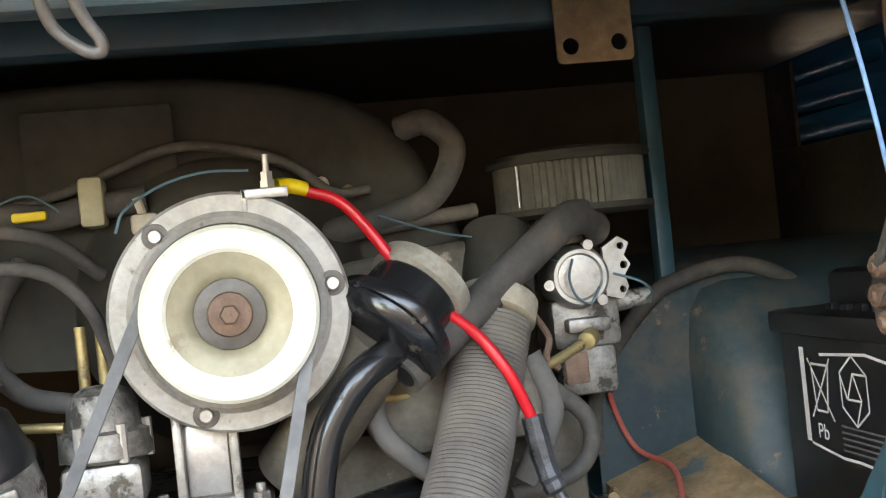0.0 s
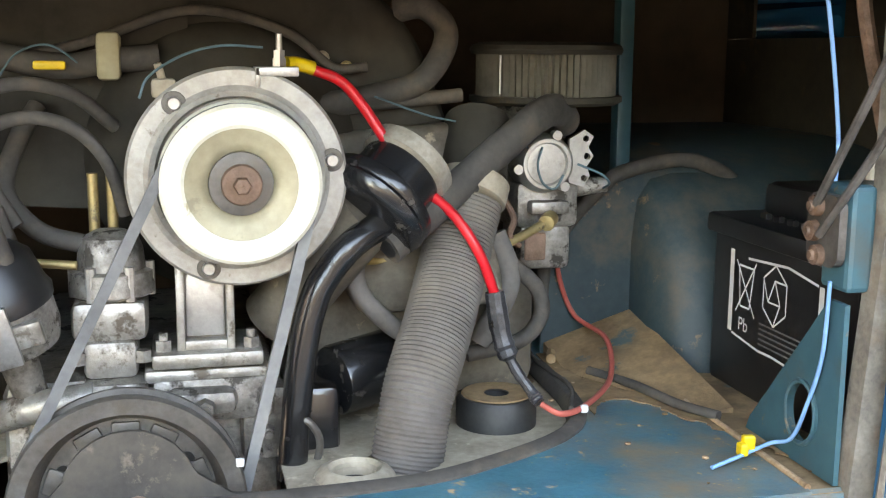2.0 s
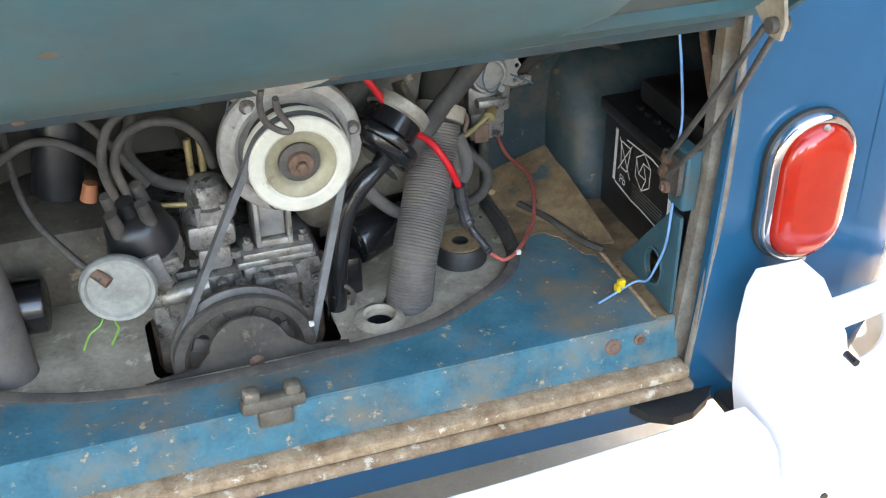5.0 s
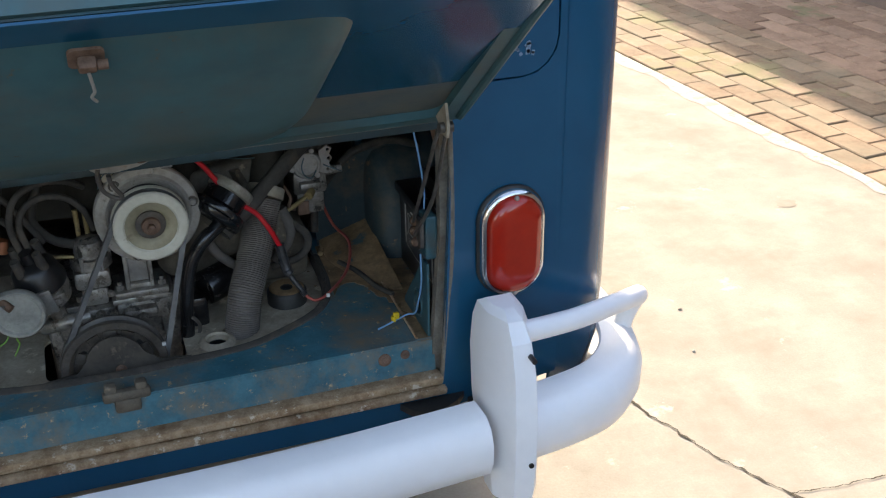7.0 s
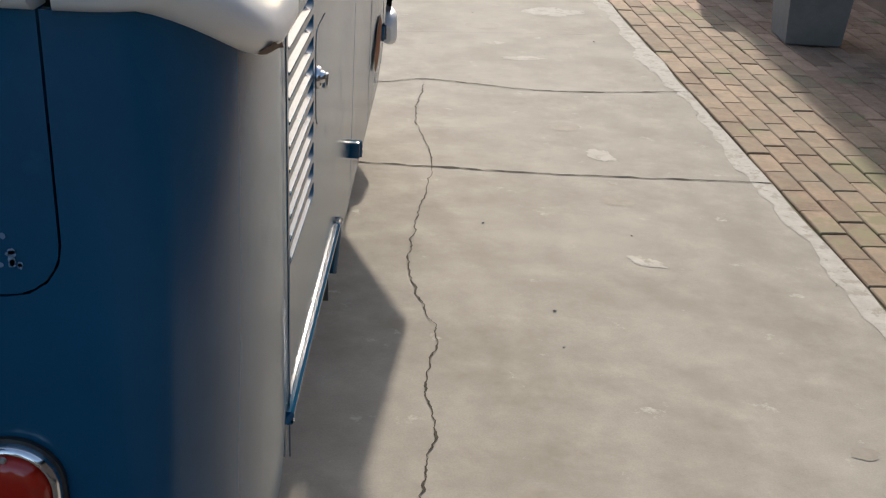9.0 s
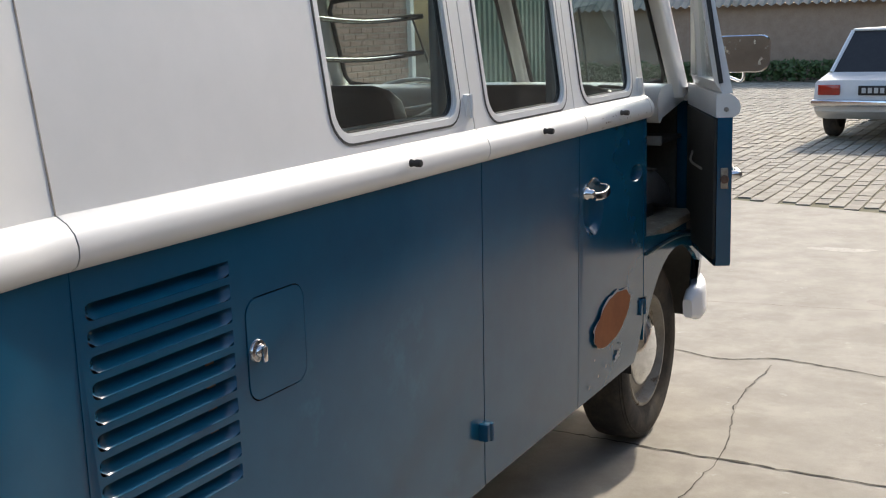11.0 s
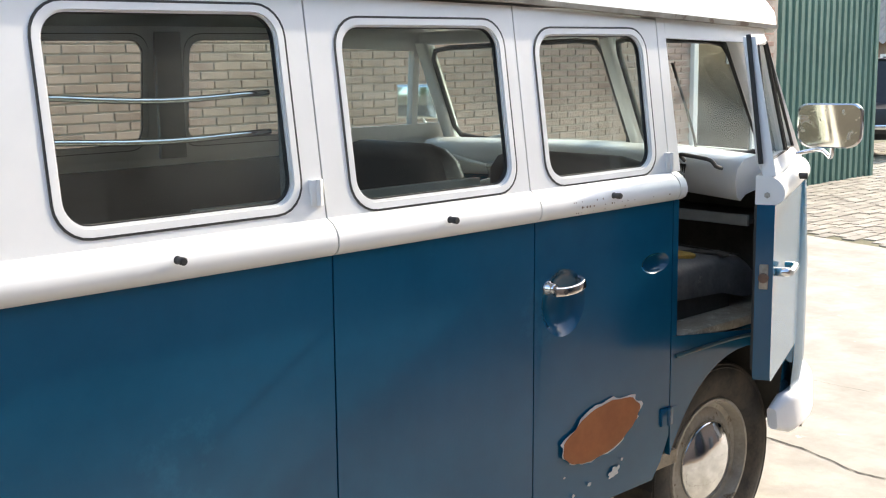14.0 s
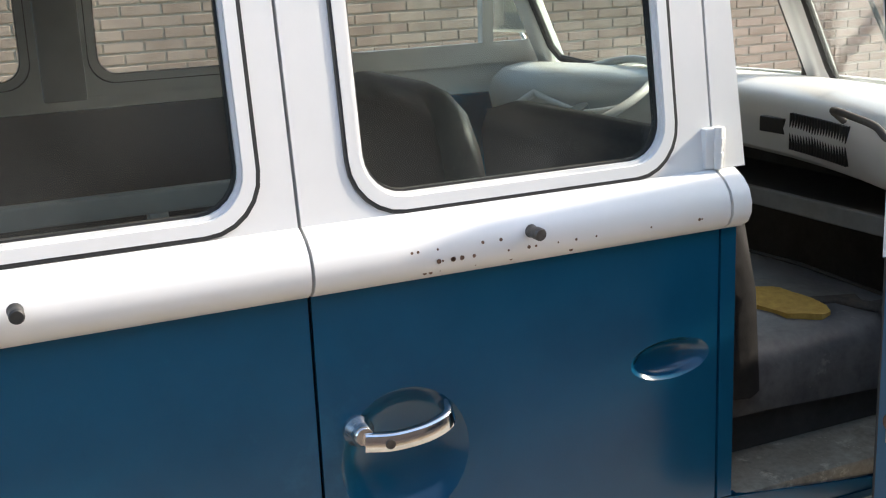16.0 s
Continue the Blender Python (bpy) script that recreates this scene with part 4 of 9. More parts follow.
# inner fender behind the battery: a rounded hump with a rusty arch flange, and the dusty ramp beside it
for s in (1, -1):
    bm = bmesh.new()
    prof = [(0.353, 0.555), (0.360, 0.600), (0.385, 0.665), (0.420, 0.712), (0.455, 0.738), (0.52, 0.756), (0.62, 0.765), (0.85, 0.765)]
    rows = []
    for x, k in ((0.485, 0.045), (0.490, 0.020), (0.503, 0.005), (0.525, 0.0), (0.80, 0.0)):
        rows.append([bm.verts.new((CX + s * x, y + k, max(0.555, z - k * 0.8))) for y, z in spline([(y, z, 0) for y, z in prof], 4) and [(p.x, p.y) for p in spline([(y, z, 0) for y, z in prof], 4)]])
    for a, b in zip(rows, rows[1:]):
        for i in range(len(a) - 1):
            bm.faces.new((a[i], a[i + 1], b[i + 1], b[i]))
    low_end = bm.verts.new((CX + s * 0.485, 0.85, 0.555))
    bm.faces.new(rows[0] + [low_end])
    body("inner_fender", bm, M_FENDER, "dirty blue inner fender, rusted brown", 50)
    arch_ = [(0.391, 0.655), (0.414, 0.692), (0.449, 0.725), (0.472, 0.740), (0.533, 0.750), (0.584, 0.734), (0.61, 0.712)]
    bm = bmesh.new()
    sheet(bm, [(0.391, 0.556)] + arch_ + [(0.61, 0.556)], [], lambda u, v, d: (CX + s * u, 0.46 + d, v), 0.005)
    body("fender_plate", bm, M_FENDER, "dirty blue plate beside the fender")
    bm = bmesh.new()
    front_ = [(0.394, 0.403), (0.400, 0.372), (0.412, 0.341), (0.437, 0.306), (0.458, 0.272), (0.473, 0.245), (0.488, 0.240)]
    rear_ = [(0.488 - 0.047 * k, 0.459) for k in range(3)]
    mid_ = [(0.488, 0.30), (0.488, 0.36), (0.488, 0.41)]
    sheet(bm, front_ + mid_ + rear_, [], lambda u, v, d: (CX + s * u, v, 0.562 + 0.37 * max(0.0, (u - 0.394) * 0.894 + (v - 0.403) * 0.447) - d), 0.02)
    body("bay_ramp", bm, M_DUST, "dusty brown ramp beside the battery", 50)
    # dark sheets added inside the rear quarter to stand in for its shade, open before the upper louvres
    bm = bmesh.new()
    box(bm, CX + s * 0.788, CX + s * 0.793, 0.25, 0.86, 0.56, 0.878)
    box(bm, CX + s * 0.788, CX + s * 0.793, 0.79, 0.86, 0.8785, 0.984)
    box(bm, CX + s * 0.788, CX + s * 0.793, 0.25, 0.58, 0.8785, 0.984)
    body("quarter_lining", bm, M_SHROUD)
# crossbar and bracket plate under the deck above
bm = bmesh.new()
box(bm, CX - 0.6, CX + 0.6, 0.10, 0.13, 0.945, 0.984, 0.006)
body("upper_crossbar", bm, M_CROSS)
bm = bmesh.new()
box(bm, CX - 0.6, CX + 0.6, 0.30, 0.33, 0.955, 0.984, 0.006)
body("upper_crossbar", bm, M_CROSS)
bm = bmesh.new()
sheet(bm, rrect(0.386, 0.446, 0.922, 0.984, 0.004, 2), [[(0.397 + 0.0065 * math.cos(a), 0.935 + 0.0065 * math.sin(a)) for a in [2 * math.pi * k / 14 for k in range(14)]], [(0.435 + 0.0065 * math.cos(a), 0.936 + 0.0065 * math.sin(a)) for a in [2 * math.pi * k / 14 for k in range(14)]]], lambda u, v, d: (u, 0.294 + d, v), 0.003)
body("hinge_plate", bm, M_DUST, "rusty brown plate with two holes")
# bare flange on which the lid hinges, in two lengths, with a torn lug
for pts in ([(OX0 + 0.04, 0.953), (0.030, 0.9535), (0.034, 0.957), (0.033, 0.972), (OX0 + 0.04, 0.972)],
            [(0.052, 0.951), (0.060, 0.944), (0.085, 0.942), (0.112, 0.947), (0.128, 0.953), (0.20, 0.9535), (OX1 - 0.03, 0.954), (OX1 - 0.03, 0.972), (0.050, 0.972), (0.047, 0.962)]):
    bm = bmesh.new()
    hs = [[(x + 0.003 * math.cos(a), 0.9595 + 0.003 * math.sin(a)) for a in [2 * math.pi * k / 10 for k in range(10)]] for x in (0.097, 0.120)] if pts[0][0] > 0 else []
    sheet(bm, pts, hs, lambda u, v, d: (u, 0.002 - 0.35 * (v - 0.953) + d, v), 0.0022)
    body("hinge_flange", bm, M_FLANGE, "bare worn grey flange along the hinge")
for x in (0.111, 0.205, 0.36):
    bm = bmesh.new()
    revolve(bm, [(0, 0.0025), (0.003, 0.002), (0.0045, 0.0)], at(x, 0.0005, 0.9595), 12)
    body("flange_rivet", bm, M_RUSTNUT)
# striker of the lid on the deck's edge
bm = bmesh.new()
box(bm, 0.018, 0.088, 0.068, 0.083, 0.555, 0.573, 0.005)
box(bm, 0.022, 0.040, 0.070, 0.088, 0.565, 0.583, 0.005)
box(bm, 0.066, 0.084, 0.070, 0.088, 0.565, 0.583, 0.005)
box(bm, 0.034, 0.072, 0.064, 0.078, 0.538, 0.560, 0.004)
body("lid_striker", bm, M_GRIME, "bent dull metal lid striker")

# ---------------------------------------------------------------- the lid, held open
LA, LL = radians(39.5), 0.468
lid_m = Matrix.Translation((CX, 0.005, 0.948)) @ Matrix.Rotation(-LA, 4, "X")      # local -y runs out along the lid, +z is its outer side
lid = thing("engine_lid", "open blue engine lid with a pressed inner frame", "hatch", (CX, 0.005, 0.948))


def lid_part(name, bm, mat, label="", smooth=35):
    bmesh.ops.transform(bm, matrix=lid_m, verts=bm.verts)
    o = part(name, bm, mat, None, label, smooth)
    under(lid, o)
    return o


LW = OX1 - CX - 0.004
bm = bmesh.new()
sheet(bm, rrect(-LW, LW, -LL, -0.012, (0.016, 0.016, 0.012, 0.012), 6), [], lambda u, v, d: (u, v, 0.02 + d - 0.03 * max(0.0, (-v - LL + 0.06) / 0.06) ** 2), 0.003)
lid_part("outer_skin", bm, M_BLUE, "blue outer skin")
bm = bmesh.new()
rim = rrect(-LW, LW, -LL, -0.015, (0.016, 0.016, 0.012, 0.012), 6)
rin = rrect(-LW + 0.035, LW - 0.035, -LL + 0.05, -0.035, 0.02, 6)
sheet(bm, rim, [rin], lambda u, v, d: (u, v, 0.0 + d), 0.018)
lid_part("inner_frame", bm, M_LID, "pressed inner frame, worn dark blue")
# the raised middle of the inner panel: a deep tray with slanting flanks, wider towards the free edge
bm = bmesh.new()
rows = []
for u, dep_ in ((0.018, 0.0), (0.03, 0.010), (0.08, 0.036), (0.14, 0.064), (0.175, 0.075), (0.19, 0.080), (0.205, 0.0805), (0.26, 0.074), (0.35, 0.056), (0.385, 0.044), (0.42, 0.004), (0.428, 0.0)):
    dep = 0.52 * dep_
    hw_ = 0.222 + 0.13 * u
    fl = 0.012 + 0.55 * dep
    rows.append([bm.verts.new((x, -u, z)) for x, z in ((-hw_ - fl, 0.014), (-hw_ - fl * 0.25, 0.008 - dep * 0.85), (-hw_ + 0.004, 0.004 - dep * 0.97), (-hw_ + 0.03, -dep), (0.0, -dep - 0.002), (hw_ - 0.03, -dep), (hw_ - 0.004, 0.004 - dep * 0.97), (hw_ + fl * 0.25, 0.008 - dep * 0.85), (hw_ + fl, 0.014))])
for a, b in zip(rows, rows[1:]):
    for i in range(8):
        bm.faces.new((a[i], a[i + 1], b[i + 1], b[i]))
lid_part("inner_tray", bm, M_LID, "deep pressed tray of the inner panel", 55)
bm = bmesh.new()
sheet(bm, rrect(-LW + 0.03, LW - 0.03, -LL + 0.045, -0.03, 0.02, 6), [], lambda u, v, d: (u, v, 0.012 + d), 0.004)
lid_part("inner_skin", bm, M_LIDFLAT, "flat of the inner panel under grey brown dirt")
for s in (1, -1):
    bm = bmesh.new()
    tube(bm, [(s * (LW - 0.008), -0.03, -0.001), (s * (LW - 0.008), -0.42, -0.001)], 0.006, 8)
    lid_part("edge_roll", bm, M_LID)
bm = bmesh.new()
sheet(bm, rrect(0.002, 0.036, -0.418, -0.392, 0.006, 4), [], lambda u, v, d: (u, v, -0.021 - 0.25 * (v + 0.404) + d), 0.003)
lid_part("latch_plate", bm, M_RUSTNUT, "rusty latch plate")
bm = bmesh.new()
box(bm, 0.010, 0.028, -0.414, -0.398, -0.034, -0.020, 0.004)
cyl(bm, (0.028, -0.406, -0.028), (0.038, -0.406, -0.028), 0.005, seg=14)
lid_part("latch", bm, M_RUSTNUT)
bm = bmesh.new()
tube(bm, [(0.019, -0.404, -0.034), (0.021, -0.392, -0.040), (0.022, -0.380, -0.044), (0.019, -0.372, -0.046), (0.023, -0.362, -0.047)], 0.0017, 8)
lid_part("latch_hook", bm, M_ZINC, "bent bright latch hook")
# light blue fold along the free edge with its rusty lock hole
bm = bmesh.new()
sheet(bm, rrect(-LW + 0.03, LW - 0.03, -LL + 0.006, -LL + 0.034, 0.004, 3), [[(0.010 + 0.006 * math.cos(a), -LL + 0.020 + 0.006 * math.sin(a)) for a in [2 * math.pi * k / 14 for k in range(14)]]], lambda u, v, d: (u, v, -0.003 + d), 0.0025)
lid_part("edge_fold", bm, M_BAY, "light blue folded edge with a rusty hole")
bm = bmesh.new()
cyl(bm, (0.010, -LL + 0.020, -0.0016), (0.010, -LL + 0.020, 0.0), 0.0075, seg=16)
lid_part("lock_hole", bm, M_RUSTNUT)
for x, y in ((-0.17, -0.05), (0.07, -0.05)):
    bm = bmesh.new()
    revolve(bm, [(0, 0.004), (0.005, 0.003), (0.007, 0)], Matrix.Translation((x, y, -0.0095)) @ Matrix.Rotation(radians(180), 4, "X"), 12)
    lid_part("rivet", bm, M_RUSTNUT)
# lugs that take the stays
bm = bmesh.new()
sheet(bm, [(-0.088, 0.0), (-0.040, 0.0), (-0.050, -0.030), (-0.062, -0.040), (-0.076, -0.030)], [], lambda u, v, d: (LW - 0.045 + d, u, v), 0.004)
lid_part("stay_lug", bm, M_TIN)
bm = bmesh.new()
cyl(bm, (LW - 0.052, -0.063, -0.025), (LW - 0.033, -0.063, -0.025), 0.0075, seg=14)
lid_part("lug_bolt", bm, M_STEEL)

# stays and their bracket on the jamb
stay = thing("lid_stay", "twin thin steel stay rods on a blue bracket", "stay", (0.525, 0.1, 0.74))
bm = bmesh.new()
box(bm, 0.524, 0.544, 0.078, 0.112, 0.698, 0.772, 0.004)
under(stay, part("stay_bracket", bm, M_BAY, None, "pale blue bracket"))
bm = bmesh.new()
sheet(bm, rrect(0.079, 0.118, 0.715, 0.765, 0.01, 4), [], lambda u, v, d: (0.516 + d, u, v), 0.006)
under(stay, part("cheek_plate", bm, M_STEEL))
for y, z in ((0.105, 0.756), (0.108, 0.738), (0.101, 0.722)):
    bm = bmesh.new()
    revolve(bm, [(0, 0.006), (0.003, 0.006), (0.004, 0.004), (0.007, 0.003), (0.008, -0.004)], Matrix.Translation((0.514, y, z)) @ Matrix.Rotation(radians(-90), 4, "Y"), 16)
    under(stay, part("stay_rivet", bm, M_RUSTNUT, None, "", 40))
for a, b, c in (((0.512, 0.102, 0.757), (0.507, 0.03, 0.85), (0.503, -0.052, 0.966)), ((0.513, 0.098, 0.736), (0.521, 0.03, 0.826), (0.512, -0.056, 0.960))):
    bm = bmesh.new()
    tube(bm, [a, b, c], 0.0032, 8)
    under(stay, part("stay_rod", bm, M_STEEL))

bm = bmesh.new()
tube(bm, [(0.560, 0.13, 0.94), (0.556, 0.13, 0.90), (0.576, 0.13, 0.82), (0.590, 0.13, 0.76), (0.60, 0.13, 0.56)], 0.0055, 8)
body("bay_rod", bm, M_RUSTNUT, "thin brown rod beside the jamb")

# ---------------------------------------------------------------- battery
bat = thing("car_battery", "black car battery with a white printed label", "battery", (0.65, 0.27, DECK_Z))
BX0, BX1, BY0, BY1, BZ1 = 0.566, 0.735, 0.125, 0.352, 0.712
bm = bmesh.new()
box(bm, BX0, BX1, BY0, BY1, DECK_Z, BZ1 - 0.012, 0.005)
case = part("case", bm, M_BLACK, None, "", 40)
under(bat, case)
bm = bmesh.new()
box(bm, BX0 - 0.006, BX1 + 0.006, BY0 - 0.006, BY1 + 0.006, BZ1 - 0.014, BZ1 + 0.004, 0.004)
under(bat, part("cover", bm, M_BLACK, None, "", 40))
bm = bmesh.new()
box(bm, BX0 + 0.035, BX1 - 0.012, BY0 + 0.02, BY1 - 0.02, BZ1 + 0.002, BZ1 + 0.034, 0.008)
under(bat, part("raised_top", bm, M_BLACK, None, "", 40))
for k in range(7):
    bm = bmesh.new()
    box(bm, BX0 + 0.02, BX0 + 0.026, BY0 + 0.04 + 0.022 * k, BY0 + 0.05 + 0.022 * k, BZ1 + 0.003, BZ1 + 0.009, 0.001)
    under(bat, part("vent", bm, M_BLACK))
for y in (BY0 + 0.03, BY1 - 0.03):
    bm = bmesh.new()
    cyl(bm, (BX1 - 0.03, y, BZ1 + 0.03), (BX1 - 0.03, y, BZ1 + 0.05), 0.009, 0.0075, 16)
    under(bat, part("terminal", bm, M_ZINC))


def on_label(bm, pts, w, d=0.0012):
    """A printed stroke on the battery's face; y runs away from the lip, pts are (y, z)."""
    for (y0, z0), (y1, z1) in zip(pts, pts[1:]):
        n_ = Vector((y1 - y0, z1 - z0))
        n_ = Vector((-n_.y, n_.x)).normalized() * w / 2
        q = [(y0 + n_.x, z0 + n_.y), (y1 + n_.x, z1 + n_.y), (y1 - n_.x, z1 - n_.y), (y0 - n_.x, z0 - n_.y)]
        bm.faces.new([bm.verts.new((BX0 - d, a_, b_)) for a_, b_ in q])


bm = bmesh.new()
on_label(bm, [(0.313, 0.688), (0.313, 0.614)], 0.007)
on_label(bm, [(0.170, 0.682), (0.170, 0.606)], 0.007)
on_label(bm, [(0.285, 0.684), (0.22, 0.688), (0.175, 0.682)], 0.0022)
on_label(bm, [(0.309, 0.613), (0.262, 0.6075), (0.24, 0.608), (0.17, 0.604)], 0.0022)
under(bat, part("label_border", bm, M_LABEL))
bm = bmesh.new()
bin_ = [(0.300, 0.676), (0.296, 0.640), (0.280, 0.640), (0.274, 0.676), (0.300, 0.676)]
on_label(bm, bin_, 0.0018)
on_label(bm, [(0.304, 0.680), (0.270, 0.634)], 0.0018, 0.0016)
on_label(bm, [(0.270, 0.682), (0.303, 0.634)], 0.0018, 0.0016)
under(bat, part("bin_mark", bm, M_LABEL))
bm = bmesh.new()
cy_, cz_ = 0.239, 0.660
ring6 = [(cy_ + 0.021 * math.cos(radians(60 * k + 30)), cz_ + 0.026 * math.sin(radians(60 * k + 30))) for k in range(7)]
tri3 = [(cy_ + 0.011 * math.cos(radians(120 * k + 90)), cz_ + 0.013 * math.sin(radians(120 * k + 90))) for k in range(4)]
on_label(bm, ring6, 0.0016)
on_label(bm, tri3, 0.0016, 0.0014)
for k in range(3):
    on_label(bm, [tri3[k], ring6[(2 * k + 2) % 6]], 0.0016, 0.0016)
under(bat, part("recycling_mark", bm, M_LABEL))
cu = bpy.data.curves.new("lead_letters", "FONT")
cu.body, cu.size = "Pb", 0.017
tmp = bpy.data.objects.new("lead_letters", cu)
scene.collection.objects.link(tmp)
bpy.context.view_layer.update()
me = bpy.data.meshes.new_from_object(tmp)
bpy.data.objects.remove(tmp)
me.materials.append(M_LABEL)
me.transform(Matrix.Translation((BX0 - 0.0013, 0.298, 0.6185)) @ Matrix.Rotation(radians(-90), 4, "Z") @ Matrix.Rotation(radians(90), 4, "X"))
under(bat, new("lead_letters", me))
bm = bmesh.new()
for k in range(5):
    on_label(bm, [(0.262, 0.632 - 0.0045 * k), (0.184, 0.632 - 0.0045 * k)], 0.0016)
under(bat, part("small_print", bm, plain("print_grey", (0.12, 0.12, 0.12), 0.5)))

# ---------------------------------------------------------------- the engine
engine = thing("engine", "air-cooled boxer engine with a cream generator pulley", "engine", (0.05, 0.3, 0.5))


def eng(name, bm, mat, label="", smooth=40):
    o = part(name, bm, mat, None, label, smooth)
    under(engine, o)
    return o


def child(name, bm, mat, parent, label="", smooth=40):
    return part(name, bm, mat, parent, label, smooth)


# cover tin with its openings
bm = bmesh.new()
hole = lambda x, y, rx, ry: [(x + rx * math.cos(2 * math.pi * k / 22), y + ry * math.sin(2 * math.pi * k / 22)) for k in range(22)]
tin_out = [(CX + (x - CX) * 0.985, y + 0.004) for x, y in loop] + [(0.41, 0.62), (-0.32, 0.62)]
sheet(bm, tin_out, [hole(0.206, 0.201, 0.017, 0.016), rrect(-0.06, 0.155, 0.168, 0.30, 0.02, 4), hole(0.246, 0.222, 0.0285, 0.0285), hole(-0.21, 0.24, 0.03, 0.03)], lambda u, v, d: (u, v, TIN_Z - d), 0.004)
eng("cover_tin", bm, M_TIN, "dirty cover tin round the engine")
bm = bmesh.new()
sweep(bm, [V(p.x, p.y - 0.002, DECK_Z + 0.001) for p in SEAL], [(-0.009, -0.008), (0.009, -0.008), (0.008, 0.001), (0.003, 0.004), (-0.004, 0.004), (-0.008, 0.0)])
eng("rubber_seal", bm, M_OLDRUB, "grey rubber seal round the tin")
for x, y, r in ((0.206, 0.201, 0.021),):
    bm = bmesh.new()
    revolve(bm, [(r * 0.8, -0.02), (r * 0.8, 0.004), (r * 0.95, 0.007), (r * 1.25, 0.005), (r * 1.45, 0.0)], at(x, y, TIN_Z, Matrix.Identity(4)), 28)
    eng("tin_collar", bm, M_TIN)
    # Black cup added below the hole, standing in for the darkness inside.
    bm = bmesh.new()
    revolve(bm, [(0, -0.03), (r * 0.86, -0.03), (r * 0.86, -0.006), (r * 0.78, -0.006), (r * 0.78, -0.028), (0, -0.028)], at(x, y, TIN_Z, Matrix.Identity(4)), 28)
    eng("dark_duct", bm, M_BLACK)
bm = bmesh.new()
revolve(bm, [(0, 0.018), (0.0125, 0.018), (0.0125, 0.024), (0.031, 0.025), (0.034, 0.021), (0.034, -0.001)], at(0.342, 0.295, TIN_Z, Matrix.Identity(4)), 36)
mount = eng("rubber_mount", bm, M_RUBBER, "round black rubber plug")
bm = bmesh.new()
revolve(bm, [(0.0105, 0.0262), (0.0135, 0.0268), (0.029, 0.0268), (0.030, 0.0258)], at(0.342, 0.295, TIN_Z, Matrix.Identity(4)), 36)
child("plug_top", bm, M_DUST, mount, "dusty tan top")
# front tin before the crank pulley, with its hump
bm = bmesh.new()
hump = [(-0.10, 0.545), (-0.05, 0.552), (-0.012, 0.556), (0.004, 0.572)] + [(0.046 + 0.046 * math.cos(radians(a)), 0.560 + 0.040 * math.sin(radians(a))) for a in range(160, 19, -14)] + [(0.092, 0.57), (0.115, 0.556), (0.16, 0.552), (0.16, 0.535), (-0.10, 0.53)]
sheet(bm, hump, [], lambda u, v, d: (u, 0.166 + d + 0.02 * (v - 0.55) / 0.05, v), 0.004)
eng("front_tin", bm, M_SOOT, "dull tin hump before the crank pulley")
bm = bmesh.new()
revolve(bm, [(0, 0.005), (0.004, 0.005), (0.0065, 0.002), (0.009, 0.0)], at(0.052, 0.163, 0.553), 12)
eng("tin_screw", bm, M_RUSTNUT)

# crank pulley
bm = bmesh.new()
cp = at(0.044, 0.201, 0.54)
revolve(bm, [(0, 0.012), (0.012, 0.012), (0.013, 0.006), (0.034, 0.004), (0.038, -0.006), (0.062, -0.009), (0.067, 0.004), (0.070, 0.009), (0.0815, 0.010), (0.083, 0.007), (0.083, 0.003), (0.0745, -0.004), (0.083, -0.011), (0.083, -0.015), (0.06, -0.018), (0.03, -0.03), (0.0, -0.03)], cp, 64)
crank = eng("crank_pulley", bm, M_STEEL, "dark grey crankshaft pulley", 30)
for a in (35, 150, 270):
    bm = bmesh.new()
    cyl(bm, cp @ V(0.05 * math.cos(radians(a)), 0.05 * math.sin(radians(a)), -0.012), cp @ V(0.05 * math.cos(radians(a)), 0.05 * math.sin(radians(a)), -0.0068), 0.006, seg=14)
    child("pulley_hole", bm, M_BLACK, crank)
for a in (62, 90, 118, 20, 160):
    bm = bmesh.new()
    box(bm, -0.010, 0.010, 0.042, 0.060, -0.0085, -0.0055, 0.002, cp @ Matrix.Rotation(radians(a - 90), 4, "Z"))
    child("pulley_rib", bm, M_STEEL, crank)
for x, z in ((-0.036, 0.523), (0.122, 0.570)):
    bm = bmesh.new()
    box(bm, x - 0.003, x + 0.003, 0.1875, 0.192, z - 0.003, z + 0.003, 0.001)
    child("timing_mark", bm, M_LABEL, crank, "white timing mark")

# generator: back body, end ring with three bolts, pulley
GX, GZ = 0.129, 0.766
bm = bmesh.new()
revolve(bm, [(0, 0.0), (0.050, 0.0), (0.052, -0.006), (0.052, -0.16), (0.0, -0.16)], at(GX, 0.262, GZ), 40)
gen = eng("generator", bm, M_STEEL, "round generator body")
bm = bmesh.new()
revolve(bm, [(0.050, -0.012), (0.050, -0.004), (0.058, -0.003), (0.060, 0.004), (0.064, 0.0055), (0.068, 0.002), (0.079, 0.002), (0.0812, -0.001), (0.0812, -0.010), (0.078, -0.012)], at(GX, 0.255, GZ), 72)
ring = child("end_ring", bm, M_RING, gen, "pale machined end ring", 35)
for a in (10, 129, 251):
    m = at(GX + 0.0705 * math.cos(radians(a)), 0.253, GZ + 0.0705 * math.sin(radians(a)))
    bm = bmesh.new()
    revolve(bm, [(0, 0.006), (0.004, 0.006), (0.0052, 0.0045), (0.0052, 0.0)], m, 16)
    child("ring_bolt", bm, M_ZINC, gen, "bright bolt")
    bm = bmesh.new()
    revolve(bm, [(0.005, 0.0015), (0.0085, 0.0012), (0.0092, -0.001)], m, 18)
    child("bolt_seat", bm, M_STEEL, gen)
pm = at(GX, 0.209, GZ)
